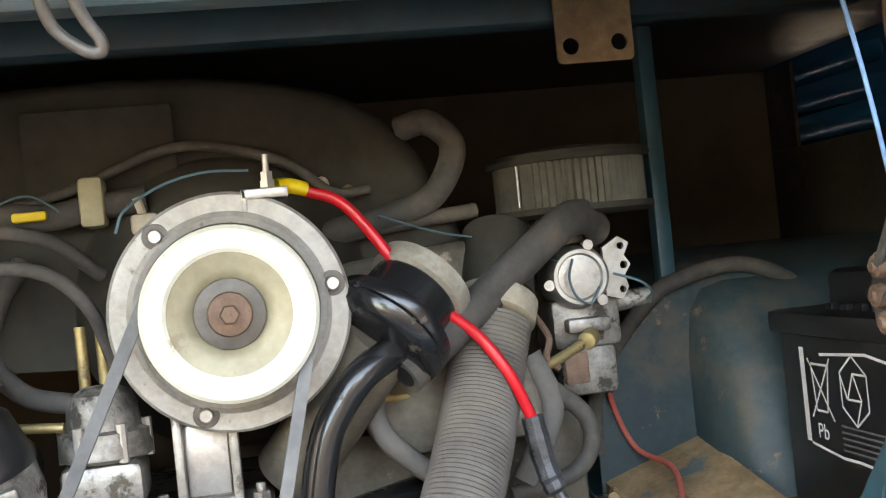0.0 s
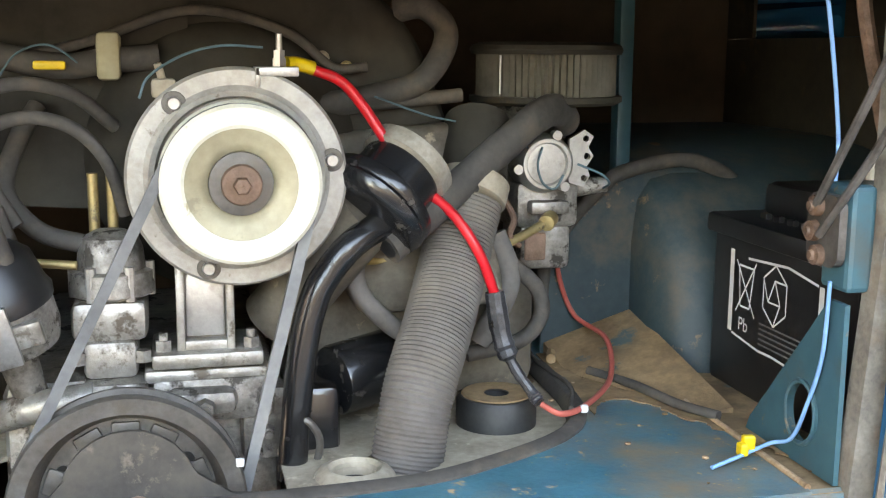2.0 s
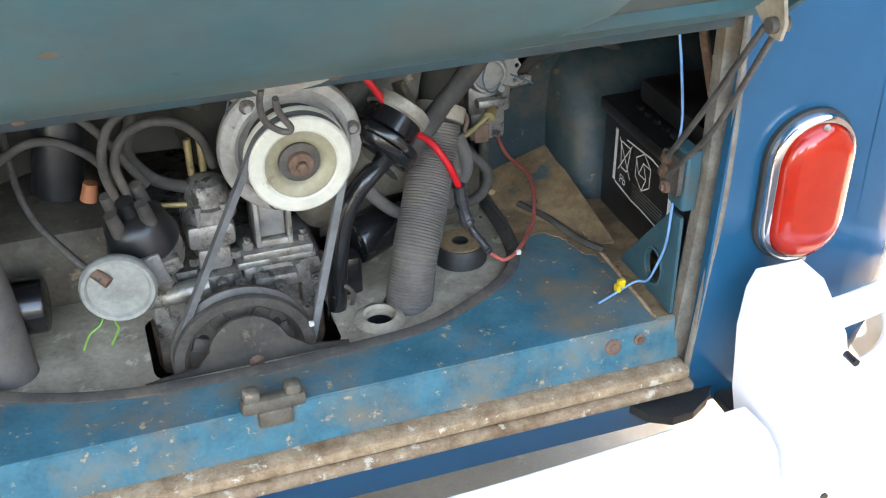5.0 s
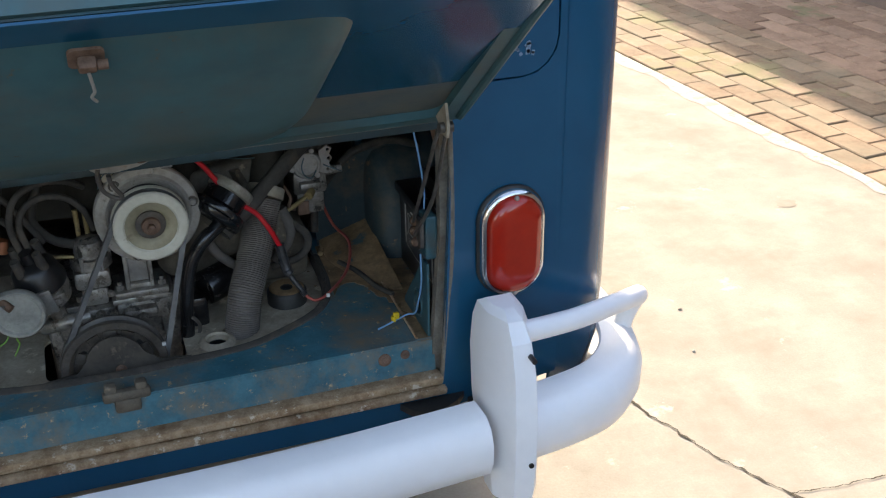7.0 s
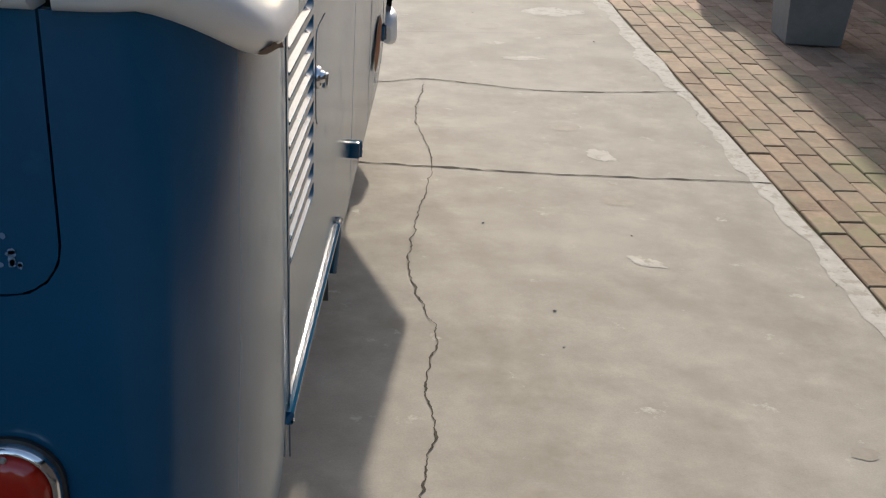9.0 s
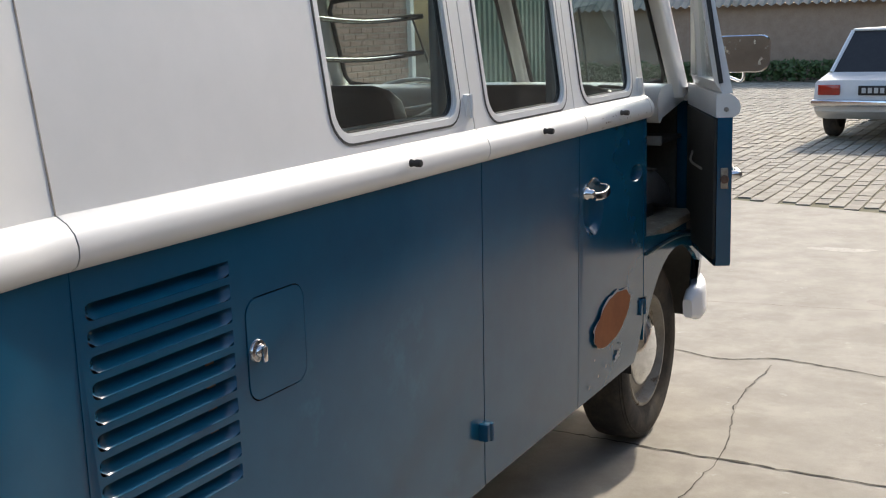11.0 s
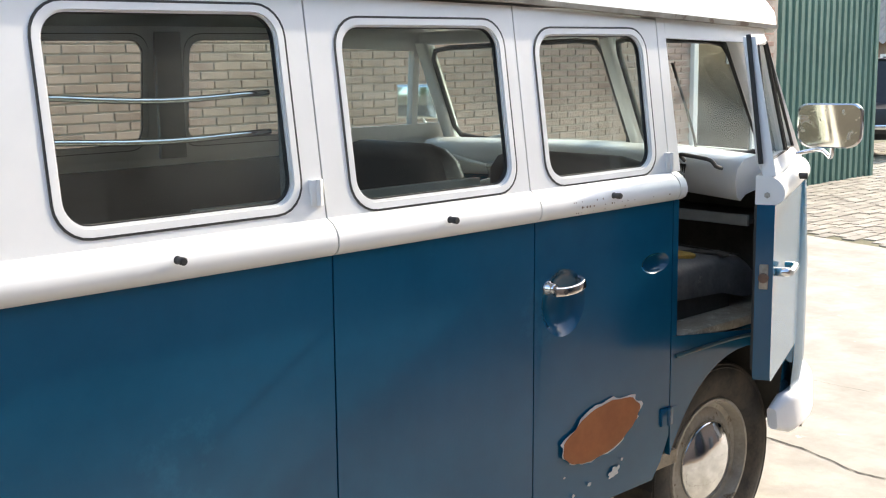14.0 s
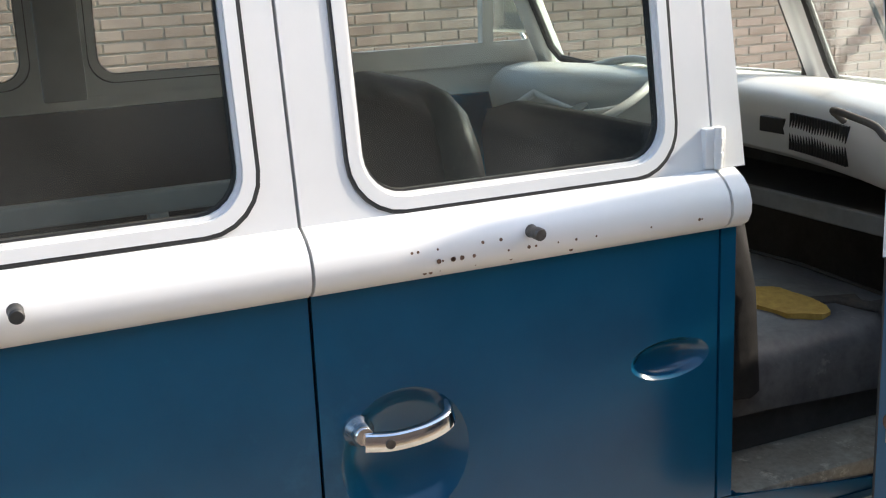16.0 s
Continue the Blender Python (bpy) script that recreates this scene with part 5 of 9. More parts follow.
bm = bmesh.new()
revolve(bm, [(0.0395, 0.0015), (0.042, 0.0030), (0.054, 0.0030), (0.0565, 0.001), (0.0565, -0.002), (0.050, -0.009), (0.0565, -0.016), (0.058, -0.019), (0.058, -0.024), (0.045, -0.026)], pm, 72)
pul = child("pulley_rim", bm, M_PULLEY, gen, "cream pulley rim", 30)
bm = bmesh.new()
revolve(bm, [(0.0225, -0.008), (0.026, -0.004), (0.030, -0.0015), (0.0395, 0.0005)], pm, 64)
child("pulley_dish", bm, material("tan_metal", (0.24, 0.205, 0.13), (0.38, 0.335, 0.225), 0.5, 0.2, 25, 0.1, wear=(0.22, 0.18, 0.12), wear_scale=30, wear_at=0.6), gen, "tan inner dish", 40)
bm = bmesh.new()
revolve(bm, [(0, -0.003), (0.015, -0.003), (0.0225, -0.0045), (0.0235, -0.012)], pm, 40)
child("hub_washer", bm, M_STEEL, gen)
bm = bmesh.new()
revolve(bm, [(0, 0.012), (0.003, 0.0105), (0.0055, 0.010), (0.0065, 0.008), (0.0065, 0.004), (0.0125, 0.0035), (0.014, 0.001), (0.014, -0.005)], pm, 6)
child("shaft_nut", bm, M_RUSTNUT, gen, "rusty shaft nut", 25)
bm = bmesh.new()
revolve(bm, [(0.008, 0.0042), (0.0135, 0.003), (0.0145, 0.0), (0.0145, -0.005)], pm, 32)
child("nut_collar", bm, M_RUSTNUT, gen)
# terminal on top of the ring
bm = bmesh.new()
box(bm, GX + 0.014, GX + 0.046, 0.252, 0.275, GZ + 0.074, GZ + 0.081, 0.001)
box(bm, GX + 0.014, GX + 0.018, 0.252, 0.275, GZ + 0.066, GZ + 0.081, 0.001)
child("terminal_clip", bm, M_ZINC, gen)
bm = bmesh.new()
for h, r, k in ((0.081, 0.0055, 6), (0.087, 0.0045, 6)):
    cyl(bm, (GX + 0.033, 0.268, GZ + h), (GX + 0.033, 0.268, GZ + h + 0.006), r, seg=k)
cyl(bm, (GX + 0.033, 0.268, GZ + 0.08), (GX + 0.033, 0.268, GZ + 0.105), 0.0025, seg=10)
child("terminal_post", bm, M_ZINC, gen)
bm = bmesh.new()
box(bm, GX - 0.060, GX - 0.042, 0.262, 0.285, GZ + 0.058, GZ + 0.072, 0.003, None)
cyl(bm, (GX - 0.052, 0.268, GZ + 0.072), (GX - 0.055, 0.266, GZ + 0.083), 0.003, seg=8)
child("strap_clamp", bm, M_TIN, gen)

# fan belt round both pulleys
c0, r0, c1, r1 = V(GX, 0, GZ), 0.0535, V(0.044, 0, 0.54), 0.079
d = c1 - c0
base, off = math.atan2(d.z, d.x), math.asin((r1 - r0) / d.length)
pts = []
a_l, a_r = base + math.pi / 2 + off, base - math.pi / 2 - off
n = 18
for k in range(n + 1):
    a = a_l + (a_r + 2 * math.pi - a_l) * k / n
    pts.append(V(GX + r0 * math.cos(a), 0.2185, GZ + r0 * math.sin(a)))
for k in range(n + 1):
    a = a_r + (a_l - a_r) * k / n
    pts.append(V(0.044 + r1 * math.cos(a), 0.205, 0.54 + r1 * math.sin(a)))
fine = []
for i, p in enumerate(pts):
    q = pts[(i + 1) % len(pts)]
    m = 10 if (q - p).length > 0.1 else 1
    fine += [p.lerp(q, j / m) for j in range(m)]
bm = bmesh.new()
mid = (c0 + c1) / 2
rows = []
for i, p in enumerate(fine):
    t = (fine[(i + 1) % len(fine)] - fine[i - 1]).normalized()
    nrm = V(-t.z, 0, t.x)
    if nrm.dot(p - V(mid.x, p.y, mid.z)) < 0:
        nrm = -nrm
    rows.append([bm.verts.new(p + nrm * o + V(0, w, 0)) for o, w in ((0.003, -0.0058), (0.003, 0.0058), (-0.005, 0.004), (-0.005, -0.004))])
for a, b in zip(rows, rows[1:] + rows[:1]):
    for i in range(4):
        bm.faces.new((a[i], a[(i + 1) % 4], b[(i + 1) % 4], b[i]))
eng("fan_belt", bm, material("belt_rubber", (0.09, 0.09, 0.09), (0.16, 0.16, 0.155), 0.6, 0, 30, 0.1), "worn grey fan belt")

# generator stand
bm = bmesh.new()
box(bm, 0.062, 0.146, 0.262, 0.335, 0.620, 0.632, 0.003)
box(bm, 0.056, 0.150, 0.268, 0.335, 0.608, 0.618, 0.003)
stand = eng("generator_stand", bm, M_ALU, "cast aluminium generator stand")
bm = bmesh.new()
box(bm, 0.082, 0.124, 0.285, 0.33, 0.63, 0.70, 0.004)
box(bm, 0.081, 0.0875, 0.272, 0.30, 0.63, 0.70, 0.002)
box(bm, 0.1185, 0.125, 0.272, 0.30, 0.63, 0.70, 0.002)
box(bm, 0.082, 0.124, 0.274, 0.29, 0.63, 0.639, 0.002)
child("pedestal", bm, M_ALU, stand)
bm = bmesh.new()
box(bm, 0.0885, 0.1175, 0.281, 0.287, 0.641, 0.69, 0.001)
child("pedestal_face", bm, M_ZINC, stand, "bright worn face")
for x in (0.071, 0.137):
    bm = bmesh.new()
    cyl(bm, (x, 0.277, 0.632), (x, 0.277, 0.640), 0.0065, seg=6)
    cyl(bm, (x, 0.277, 0.64), (x, 0.277, 0.646), 0.0035, seg=10)
    child("stand_nut", bm, M_DIRTYALU, stand)
# crankcase with its bosses
bm = bmesh.new()
box(bm, -0.05, 0.16, 0.285, 0.62, 0.46, 0.612, 0.015)
case_ = eng("crankcase", bm, M_DIRTYALU, "oily cast crankcase")
for x0, x1, y0, y1, z0, z1, bv in ((0.06, 0.155, 0.265, 0.30, 0.575, 0.612, 0.008), (0.01, 0.06, 0.26, 0.30, 0.585, 0.613, 0.008), (-0.03, 0.02, 0.27, 0.30, 0.55, 0.60, 0.008), (0.128, 0.165, 0.27, 0.30, 0.54, 0.60, 0.006), (0.07, 0.125, 0.25, 0.28, 0.585, 0.605, 0.008)):
    bm = bmesh.new()
    box(bm, x0, x1, y0, y1, z0, z1, bv)
    child("case_boss", bm, M_DIRTYALU, case_)
for x, y, z, r in ((0.035, 0.262, 0.602, 0.009), (0.055, 0.26, 0.60, 0.0075), (0.146, 0.268, 0.585, 0.007), (0.148, 0.268, 0.565, 0.006), (0.139, 0.268, 0.548, 0.006), (-0.015, 0.268, 0.585, 0.008), (0.10, 0.246, 0.594, 0.008)):
    bm = bmesh.new()
    cyl(bm, (x, y, z), (x, y - 0.008, z), r, r * 0.8, 6)
    cyl(bm, (x, y - 0.008, z), (x, y - 0.012, z), r * 0.5, seg=10)
    child("case_nut", bm, M_DIRTYALU, case_)
bm = bmesh.new()
tube(bm, [(-0.055, 0.28, 0.585), (-0.02, 0.262, 0.598), (0.02, 0.26, 0.603)], 0.012, 12)
child("oil_gallery", bm, M_ALU, case_)

# fan shroud: outline swept back, with a pressed panel
prof = spline([(-0.27, 0.70, 0), (-0.262, 0.78, 0), (-0.225, 0.87, 0), (-0.14, 0.93, 0), (-0.02, 0.947, 0), (0.11, 0.947, 0), (0.208, 0.930, 0), (0.255, 0.906, 0), (0.290, 0.866, 0), (0.316, 0.80, 0), (0.334, 0.736, 0), (0.336, 0.66, 0)], 5)
bm = bmesh.new()
cxs, czs = 0.04, 0.78
rows = []
for y, k in ((0.362, 0.0), (0.362, 0.93), (0.367, 0.975), (0.378, 1.0), (0.52, 1.0)):
    rows.append([bm.verts.new((cxs + (p.x - cxs) * (k or 0.5), y, czs + (p.y - czs) * (k or 0.5))) for p in prof])
for a, b in zip(rows, rows[1:]):
    for i in range(len(a) - 1):
        bm.faces.new((a[i], a[i + 1], b[i + 1], b[i]))
bm.faces.new(rows[0])
shroud = eng("fan_shroud", bm, M_SHROUD, "dull black fan shroud", 50)
bm = bmesh.new()
sheet(bm, rrect(-0.012, 0.098, 0.838, 0.925, (0.03, 0.03, 0.004, 0.004), 5), [], lambda u, v, d: (u, 0.3565 + d, v), 0.008)
child("pressed_panel", bm, M_SHROUD, shroud)
for x, z, r in ((0.178, 0.845, 0.010), (0.205, 0.853, 0.006), (0.225, 0.846, 0.005)):
    bm = bmesh.new()
    revolve(bm, [(0, 0.006), (r * 0.6, 0.006), (r * 0.7, 0.003), (r, 0.002), (r, -0.002)], at(x, 0.352, z), 12)
    child("shroud_bolt", bm, M_BRASS if r < 0.0055 else M_TIN, shroud)
# fan housing bulge behind the generator
bm = bmesh.new()
revolve(bm, [(0.0, 0.01), (0.085, 0.008), (0.105, -0.004), (0.112, -0.02)], at(GX - 0.005, 0.345, GZ + 0.005), 48)
child("fan_cover", bm, M_SHROUD, shroud, "", 50)
# tin over the cylinders on the carburettor's side
bm = bmesh.new()
a = [bm.verts.new(p) for p in ((0.205, 0.335, 0.79), (0.315, 0.345, 0.80), (0.345, 0.33, 0.72), (0.36, 0.32, 0.645), (0.23, 0.32, 0.64), (0.20, 0.325, 0.70))]
b = [bm.verts.new(v.co + V(0.01, 0.16, 0.0)) for v in a]
bm.faces.new(a)
bm.faces.new(b)
for i in range(6):
    bm.faces.new((a[i], a[(i + 1) % 6], b[(i + 1) % 6], b[i]))
bmesh.ops.bevel(bm, geom=bm.edges[:], offset=0.008, segments=2, affect="EDGES", profile=0.5)
eng("cylinder_tin", bm, M_GRIME, "grey cylinder cover tin")
bm = bmesh.new()
a = [bm.verts.new(p) for p in ((0.27, 0.338, 0.785), (0.278, 0.326, 0.785), (0.315, 0.312, 0.70), (0.30, 0.332, 0.70))]
b = [bm.verts.new(v.co + V(0.018, 0.03, 0.004)) for v in a]
for q in (a, b):
    bm.faces.new(q)
for i in range(4):
    bm.faces.new((a[i], a[(i + 1) % 4], b[(i + 1) % 4], b[i]))
eng("tin_rib", bm, M_GRIME)
bm = bmesh.new()
box(bm, 0.17, 0.40, 0.36, 0.60, 0.551, 0.66, 0.02)
eng("cylinder_head_tin", bm, M_GRIME, "greasy lower cylinder tin")
bm = bmesh.new()
cyl(bm, (0.205, 0.315, 0.588), (0.30, 0.36, 0.598), 0.03, seg=28, bevel=0.004)
eng("heater_duct", bm, M_GLOSS, "gloss black heater duct")
bm = bmesh.new()
box(bm, 0.165, 0.205, 0.262, 0.33, 0.50, 0.60, 0.008)
eng("side_tin", bm, M_GLOSS, "black side tin")

# oil filler, its cap and breather pipe
ax = V(0.66, 0.40, 0.64).normalized()
fc = V(0.237, 0.278, 0.742)
mf = Matrix.Translation(fc) @ ax.to_track_quat("Z", "Y").to_matrix().to_4x4() @ Matrix.Diagonal((1.14, 1.14, 1.10, 1))
bm = bmesh.new()
revolve(bm, [(0, -0.016), (0.034, -0.016), (0.040, -0.012), (0.042, -0.006), (0.0405, -0.003), (0.042, 0.0), (0.041, 0.006), (0.034, 0.010), (0.031, 0.012), (0.030, 0.034), (0.0, 0.034)], mf, 44)
fil = eng("oil_filler", bm, M_GLOSS, "gloss black oil filler")
bm = bmesh.new()
revolve(bm, [(0.0, 0.047), (0.030, 0.047), (0.0335, 0.045), (0.0335, 0.033), (0.030, 0.031)], mf, 44)
child("filler_cap", bm, material("cap_metal", (0.20, 0.17, 0.13), (0.42, 0.38, 0.31), 0.5, 0.4, 40, 0.2), fil, "pale worn cap")
bm = bmesh.new()
cyl(bm, fc - ax * 0.01, V(0.16, 0.33, 0.64), 0.026, 0.028, 24)
child("filler_neck", bm, M_GRIME, fil)
bm = bmesh.new()
tube(bm, [(0.238, 0.262, 0.727), (0.213, 0.248, 0.715), (0.194, 0.246, 0.694), (0.182, 0.244, 0.672), (0.172, 0.242, 0.627), (0.163, 0.240, 0.535)], 0.0115, 14)
child("breather_pipe", bm, M_GLOSS, fil, "black breather pipe")

# corrugated air hoses
bm = bmesh.new()
hose(bm, [(0.322, 0.318, 0.735), (0.305, 0.298, 0.69), (0.285, 0.268, 0.645), (0.262, 0.238, 0.598), (0.248, 0.222, 0.535)], 0.0288, 0.0035, 0.0014)
h = eng("air_hose", bm, M_HOSE, "grey corrugated air hose", 25)
bm = bmesh.new()
cyl(bm, (0.3225, 0.3185, 0.737), (0.329, 0.327, 0.752), 0.031, seg=36, bevel=0.001)
child("hose_clamp", bm, M_TIN, h, "dull hose clamp")
bm = bmesh.new()
cyl(bm, (0.329, 0.327, 0.752), (0.34, 0.36, 0.80), 0.028, seg=30)
child("hose_spigot", bm, M_SHROUD, h)
bm = bmesh.new()
hose(bm, [(-0.237, 0.26, 0.80), (-0.226, 0.245, 0.73), (-0.216, 0.24, 0.634), (-0.21, 0.24, 0.535)], 0.0302, 0.0046, 0.0019)
h = eng("air_hose", bm, M_HOSE, "grey corrugated air hose", 80)
bm = bmesh.new()
cyl(bm, (-0.2365, 0.26, 0.80), (-0.238, 0.263, 0.818), 0.033, seg=36, bevel=0.001)
child("hose_clamp", bm, M_TIN, h)
bm = bmesh.new()
cyl(bm, (-0.238, 0.263, 0.818), (-0.25, 0.36, 0.90), 0.029, seg=30)
child("hose_spigot", bm, M_SHROUD, h)
# cut flat hose lying across
bm = bmesh.new()
line = spline([(0.243, 0.262, 0.708), (0.30, 0.292, 0.746), (0.36, 0.325, 0.786), (0.395, 0.35, 0.806), (0.418, 0.37, 0.808), (0.432, 0.385, 0.797)], 7)
sweep(bm, line, [(0.0115 * math.cos(2 * math.pi * k / 16), 0.0145 * math.sin(2 * math.pi * k / 16)) for k in range(16)])
h = eng("vacuum_hose", bm, M_OLDRUB, "cut end of a dusty rubber hose")
bm = bmesh.new()
cyl(bm, (0.2422, 0.2615, 0.7074), (0.2438, 0.2626, 0.7086), 0.0082, seg=14)
child("hose_bore", bm, M_BLACK, h)

# air filter over the carburettor
FC = V(0.425, 0.43, 0.0)
bm = bmesh.new()
prof = []
k = 0
nf = 64
rows = []
for z in (0.819, 0.859):
    rows.append([bm.verts.new((FC.x + (0.0655 if i % 2 else 0.061) * math.cos(math.pi * i / nf), FC.y + (0.0655 if i % 2 else 0.061) * math.sin(math.pi * i / nf), z)) for i in range(2 * nf)])
for i in range(2 * nf):
    bm.faces.new((rows[0][i], rows[0][(i + 1) % (2 * nf)], rows[1][(i + 1) % (2 * nf)], rows[1][i]))
flt = eng("air_filter", bm, material("filter_paper", (0.06, 0.054, 0.042), (0.13, 0.118, 0.09), 0.85, 0, 20, 0.1), "round pleated air filter", 10)
bm = bmesh.new()
fa = radians(214)
cyl(bm, FC + V(0.0665 * math.cos(fa), 0.0665 * math.sin(fa), 0.8215), FC + V(0.0665 * math.cos(fa), 0.0665 * math.sin(fa), 0.856), 0.0011, seg=8)
child("filter_seam", bm, M_ZINC, flt, "bright metal seam of the paper")
bm = bmesh.new()
revolve(bm, [(0, 0.868), (0.062, 0.868), (0.070, 0.865), (0.0715, 0.861), (0.070, 0.857), (0.0, 0.857)], Matrix.Translation(FC), 48)
child("filter_lid", bm, M_SHROUD, flt, "dull black lid")
bm = bmesh.new()
revolve(bm, [(0, 0.812), (0.030, 0.811), (0.066, 0.811), (0.0715, 0.814), (0.0715, 0.819), (0.0, 0.820)], Matrix.Translation(FC), 48)
child("filter_base", bm, M_SHROUD, flt, "dull black base")
bm = bmesh.new()
revolve(bm, [(0.033, 0.812), (0.036, 0.806), (0.036, 0.80), (0.032, 0.797), (0.034, 0.793), (0.034, 0.788), (0.030, 0.785), (0.032, 0.78), (0.030, 0.76), (0.028, 0.70)], Matrix.Translation(FC + V(-0.012, 0.0, 0)), 32)
carb = eng("carburettor", bm, M_DIRTYALU, "grey cast carburettor")
ch = at(0.409, 0.378, 0.760)
bm = bmesh.new()
revolve(bm, [(0, 0.005), (0.018, 0.004), (0.0195, 0.007), (0.0225, 0.007), (0.0255, 0.003), (0.027, -0.004), (0.027, -0.03), (0, -0.03)], ch, 36)
child("choke_housing", bm, M_ZINC, carb, "pale zinc choke housing")
for a in (70, 190, 310):
    bm = bmesh.new()
    cyl(bm, ch @ V(0.027 * math.cos(radians(a)), 0.027 * math.sin(radians(a)), -0.004), ch @ V(0.027 * math.cos(radians(a)), 0.027 * math.sin(radians(a)), 0.006), 0.0045, seg=12)
    child("choke_screw", bm, M_ZINC, carb)
bm = bmesh.new()
sheet(bm, [(0.432, 0.742), (0.446, 0.738), (0.452, 0.748), (0.449, 0.757), (0.455, 0.766), (0.450, 0.774), (0.455, 0.784), (0.446, 0.790), (0.432, 0.782)], [hole(0.4465, 0.746, 0.003, 0.003), hole(0.449, 0.766, 0.0032, 0.0032), hole(0.4475, 0.782, 0.003, 0.003)], lambda u, v, d: (u, 0.378 + d, v), 0.006)
child("carb_flange", bm, M_ZINC, carb, "flange with three holes")
bm = bmesh.new()
box(bm, 0.385, 0.445, 0.385, 0.445, 0.700, 0.742, 0.006)
box(bm, 0.395, 0.432, 0.372, 0.40, 0.714, 0.726, 0.003)
child("carb_body", bm, M_DIRTYALU, carb)
bm = bmesh.new()
cyl(bm, (0.44, 0.40, 0.735), (0.475, 0.395, 0.738), 0.010, 0.007, 14)
child("throttle_stub", bm, M_DIRTYALU, carb)
bm = bmesh.new()
box(bm, 0.39, 0.44, 0.39, 0.45, 0.66, 0.702, 0.006)
child("carb_base", bm, M_DIRTYALU, carb)
bm = bmesh.new()
tube(bm, [(0.404, 0.372, 0.775), (0.398, 0.366, 0.760), (0.403, 0.366, 0.744), (0.415, 0.368, 0.738), (0.424, 0.370, 0.750)], 0.0012, 6)
child("choke_wire", bm, M_TEAL, carb)
bm = bmesh.new()
tube(bm, [(0.436, 0.368, 0.760), (0.455, 0.36, 0.752), (0.468, 0.37, 0.742), (0.47, 0.39, 0.735)], 0.0012, 6)
child("choke_wire", bm, M_TEAL, carb)
# linkage and throttle rod
bm = bmesh.new()
tube(bm, [(0.41, 0.367, 0.709), (0.353, 0.345, 0.691), (0.265, 0.330, 0.686), (0.186, 0.32, 0.689)], 0.0042, 10)
rod = eng("throttle_rod", bm, M_BRASS, "brassy throttle rod")
bm = bmesh.new()
cyl(bm, (0.405, 0.360, 0.708), (0.414, 0.374, 0.711), 0.0075, seg=16, bevel=0.001)
child("rod_end", bm, M_BRASS, rod)
bm = bmesh.new()
tube(bm, [(0.362, 0.355, 0.735), (0.372, 0.352, 0.715), (0.368, 0.350, 0.700), (0.378, 0.352, 0.69)], 0.003, 8)
box(bm, 0.385, 0.405, 0.358, 0.362, 0.675, 0.70, 0.002)
child("link_lever", bm, M_RUSTNUT, rod)

# fuel pump
FX, FY = 0.034, 0.30
bm = bmesh.new()
box(bm, 0.004, 0.060, 0.275, 0.33, 0.640, 0.672, 0.007)
box(bm, 0.012, 0.052, 0.272, 0.325, 0.612, 0.642, 0.006)
pump = eng("fuel_pump", bm, M_ALU, "cast fuel pump under rubber hoses")
bm = bmesh.new()
revolve(bm, [(0, 0.052), (0.012, 0.051), (0.021, 0.046), (0.024, 0.038), (0.026, 0.022), (0.031, 0.020), (0.031, 0.013), (0.032, 0.010), (0.032, 0.003), (0.026, 0.0)], Matrix.Translation((FX, FY, 0.672)), 32)
child("pump_head", bm, M_DIRTYALU, pump)
for a in range(0, 360, 60):
    bm = bmesh.new()
    cyl(bm, (FX + 0.0285 * math.cos(radians(a)), FY + 0.0285 * math.sin(radians(a)), 0.672), (FX + 0.0285 * math.cos(radians(a)), FY + 0.0285 * math.sin(radians(a)), 0.698), 0.0038, seg=8)
    child("pump_screw", bm, M_ZINC, pump)
for x in (0.022, 0.036):
    bm = bmesh.new()
    cyl(bm, (x, 0.315, 0.72), (x, 0.315, 0.765), 0.0042, seg=12)
    child("pump_pipe", bm, M_BRASS, pump, "brass pipe stub")
for x in (0.008, 0.056):
    bm = bmesh.new()
    cyl(bm, (x, 0.275, 0.625), (x, 0.275, 0.634), 0.0065, seg=6)
    child("pump_nut", bm, M_DIRTYALU, pump)
bm = bmesh.new()
cyl(bm, (-0.03, 0.29, 0.702), (0.01, 0.285, 0.699), 0.0035, seg=10)
child("pump_union", bm, M_BRASS, pump)

# distributor with cap, leads and vacuum canister
dm = Matrix.Translation((-0.038, 0.262, 0.655)) @ Matrix.Rotation(radians(-14), 4, "Y") @ Matrix.Rotation(radians(10), 4, "X")
bm = bmesh.new()
revolve(bm, [(0.012, -0.06), (0.014, -0.02), (0.034, -0.012), (0.038, 0.0), (0.038, 0.024), (0, 0.024)], dm, 32)
dist = eng("distributor", bm, M_DIRTYALU, "distributor with a black cap")
bm = bmesh.new()
revolve(bm, [(0.040, 0.022), (0.041, 0.028), (0.038, 0.034), (0.034, 0.056), (0.024, 0.066), (0.011, 0.068), (0.010, 0.085), (0, 0.085)], dm, 32)
child("cap", bm, M_BLACK, dist)
for a in range(45, 360, 90):
    bm = bmesh.new()
    cyl(bm, dm @ V(0.024 * math.cos(radians(a)), 0.024 * math.sin(radians(a)), 0.058), dm @ V(0.024 * math.cos(radians(a)), 0.024 * math.sin(radians(a)), 0.088), 0.0085, 0.007, 14)
    child("cap_tower", bm, M_OLDRUB, dist)
bm = bmesh.new()
box(bm, -0.012, 0.012, -0.0435, -0.038, -0.01, 0.035, 0.002, dm)
child("cap_clip", bm, M_ZINC, dist)
bm = bmesh.new()
box(bm, 0.01, 0.03, -0.04, -0.03, 0.0, 0.018, 0.002, dm)
child("clamp_block", bm, M_ALU, dist)
vm = at(-0.080, 0.195, 0.663) @ Matrix.Rotation(radians(-8), 4, "Y")
bm = bmesh.new()
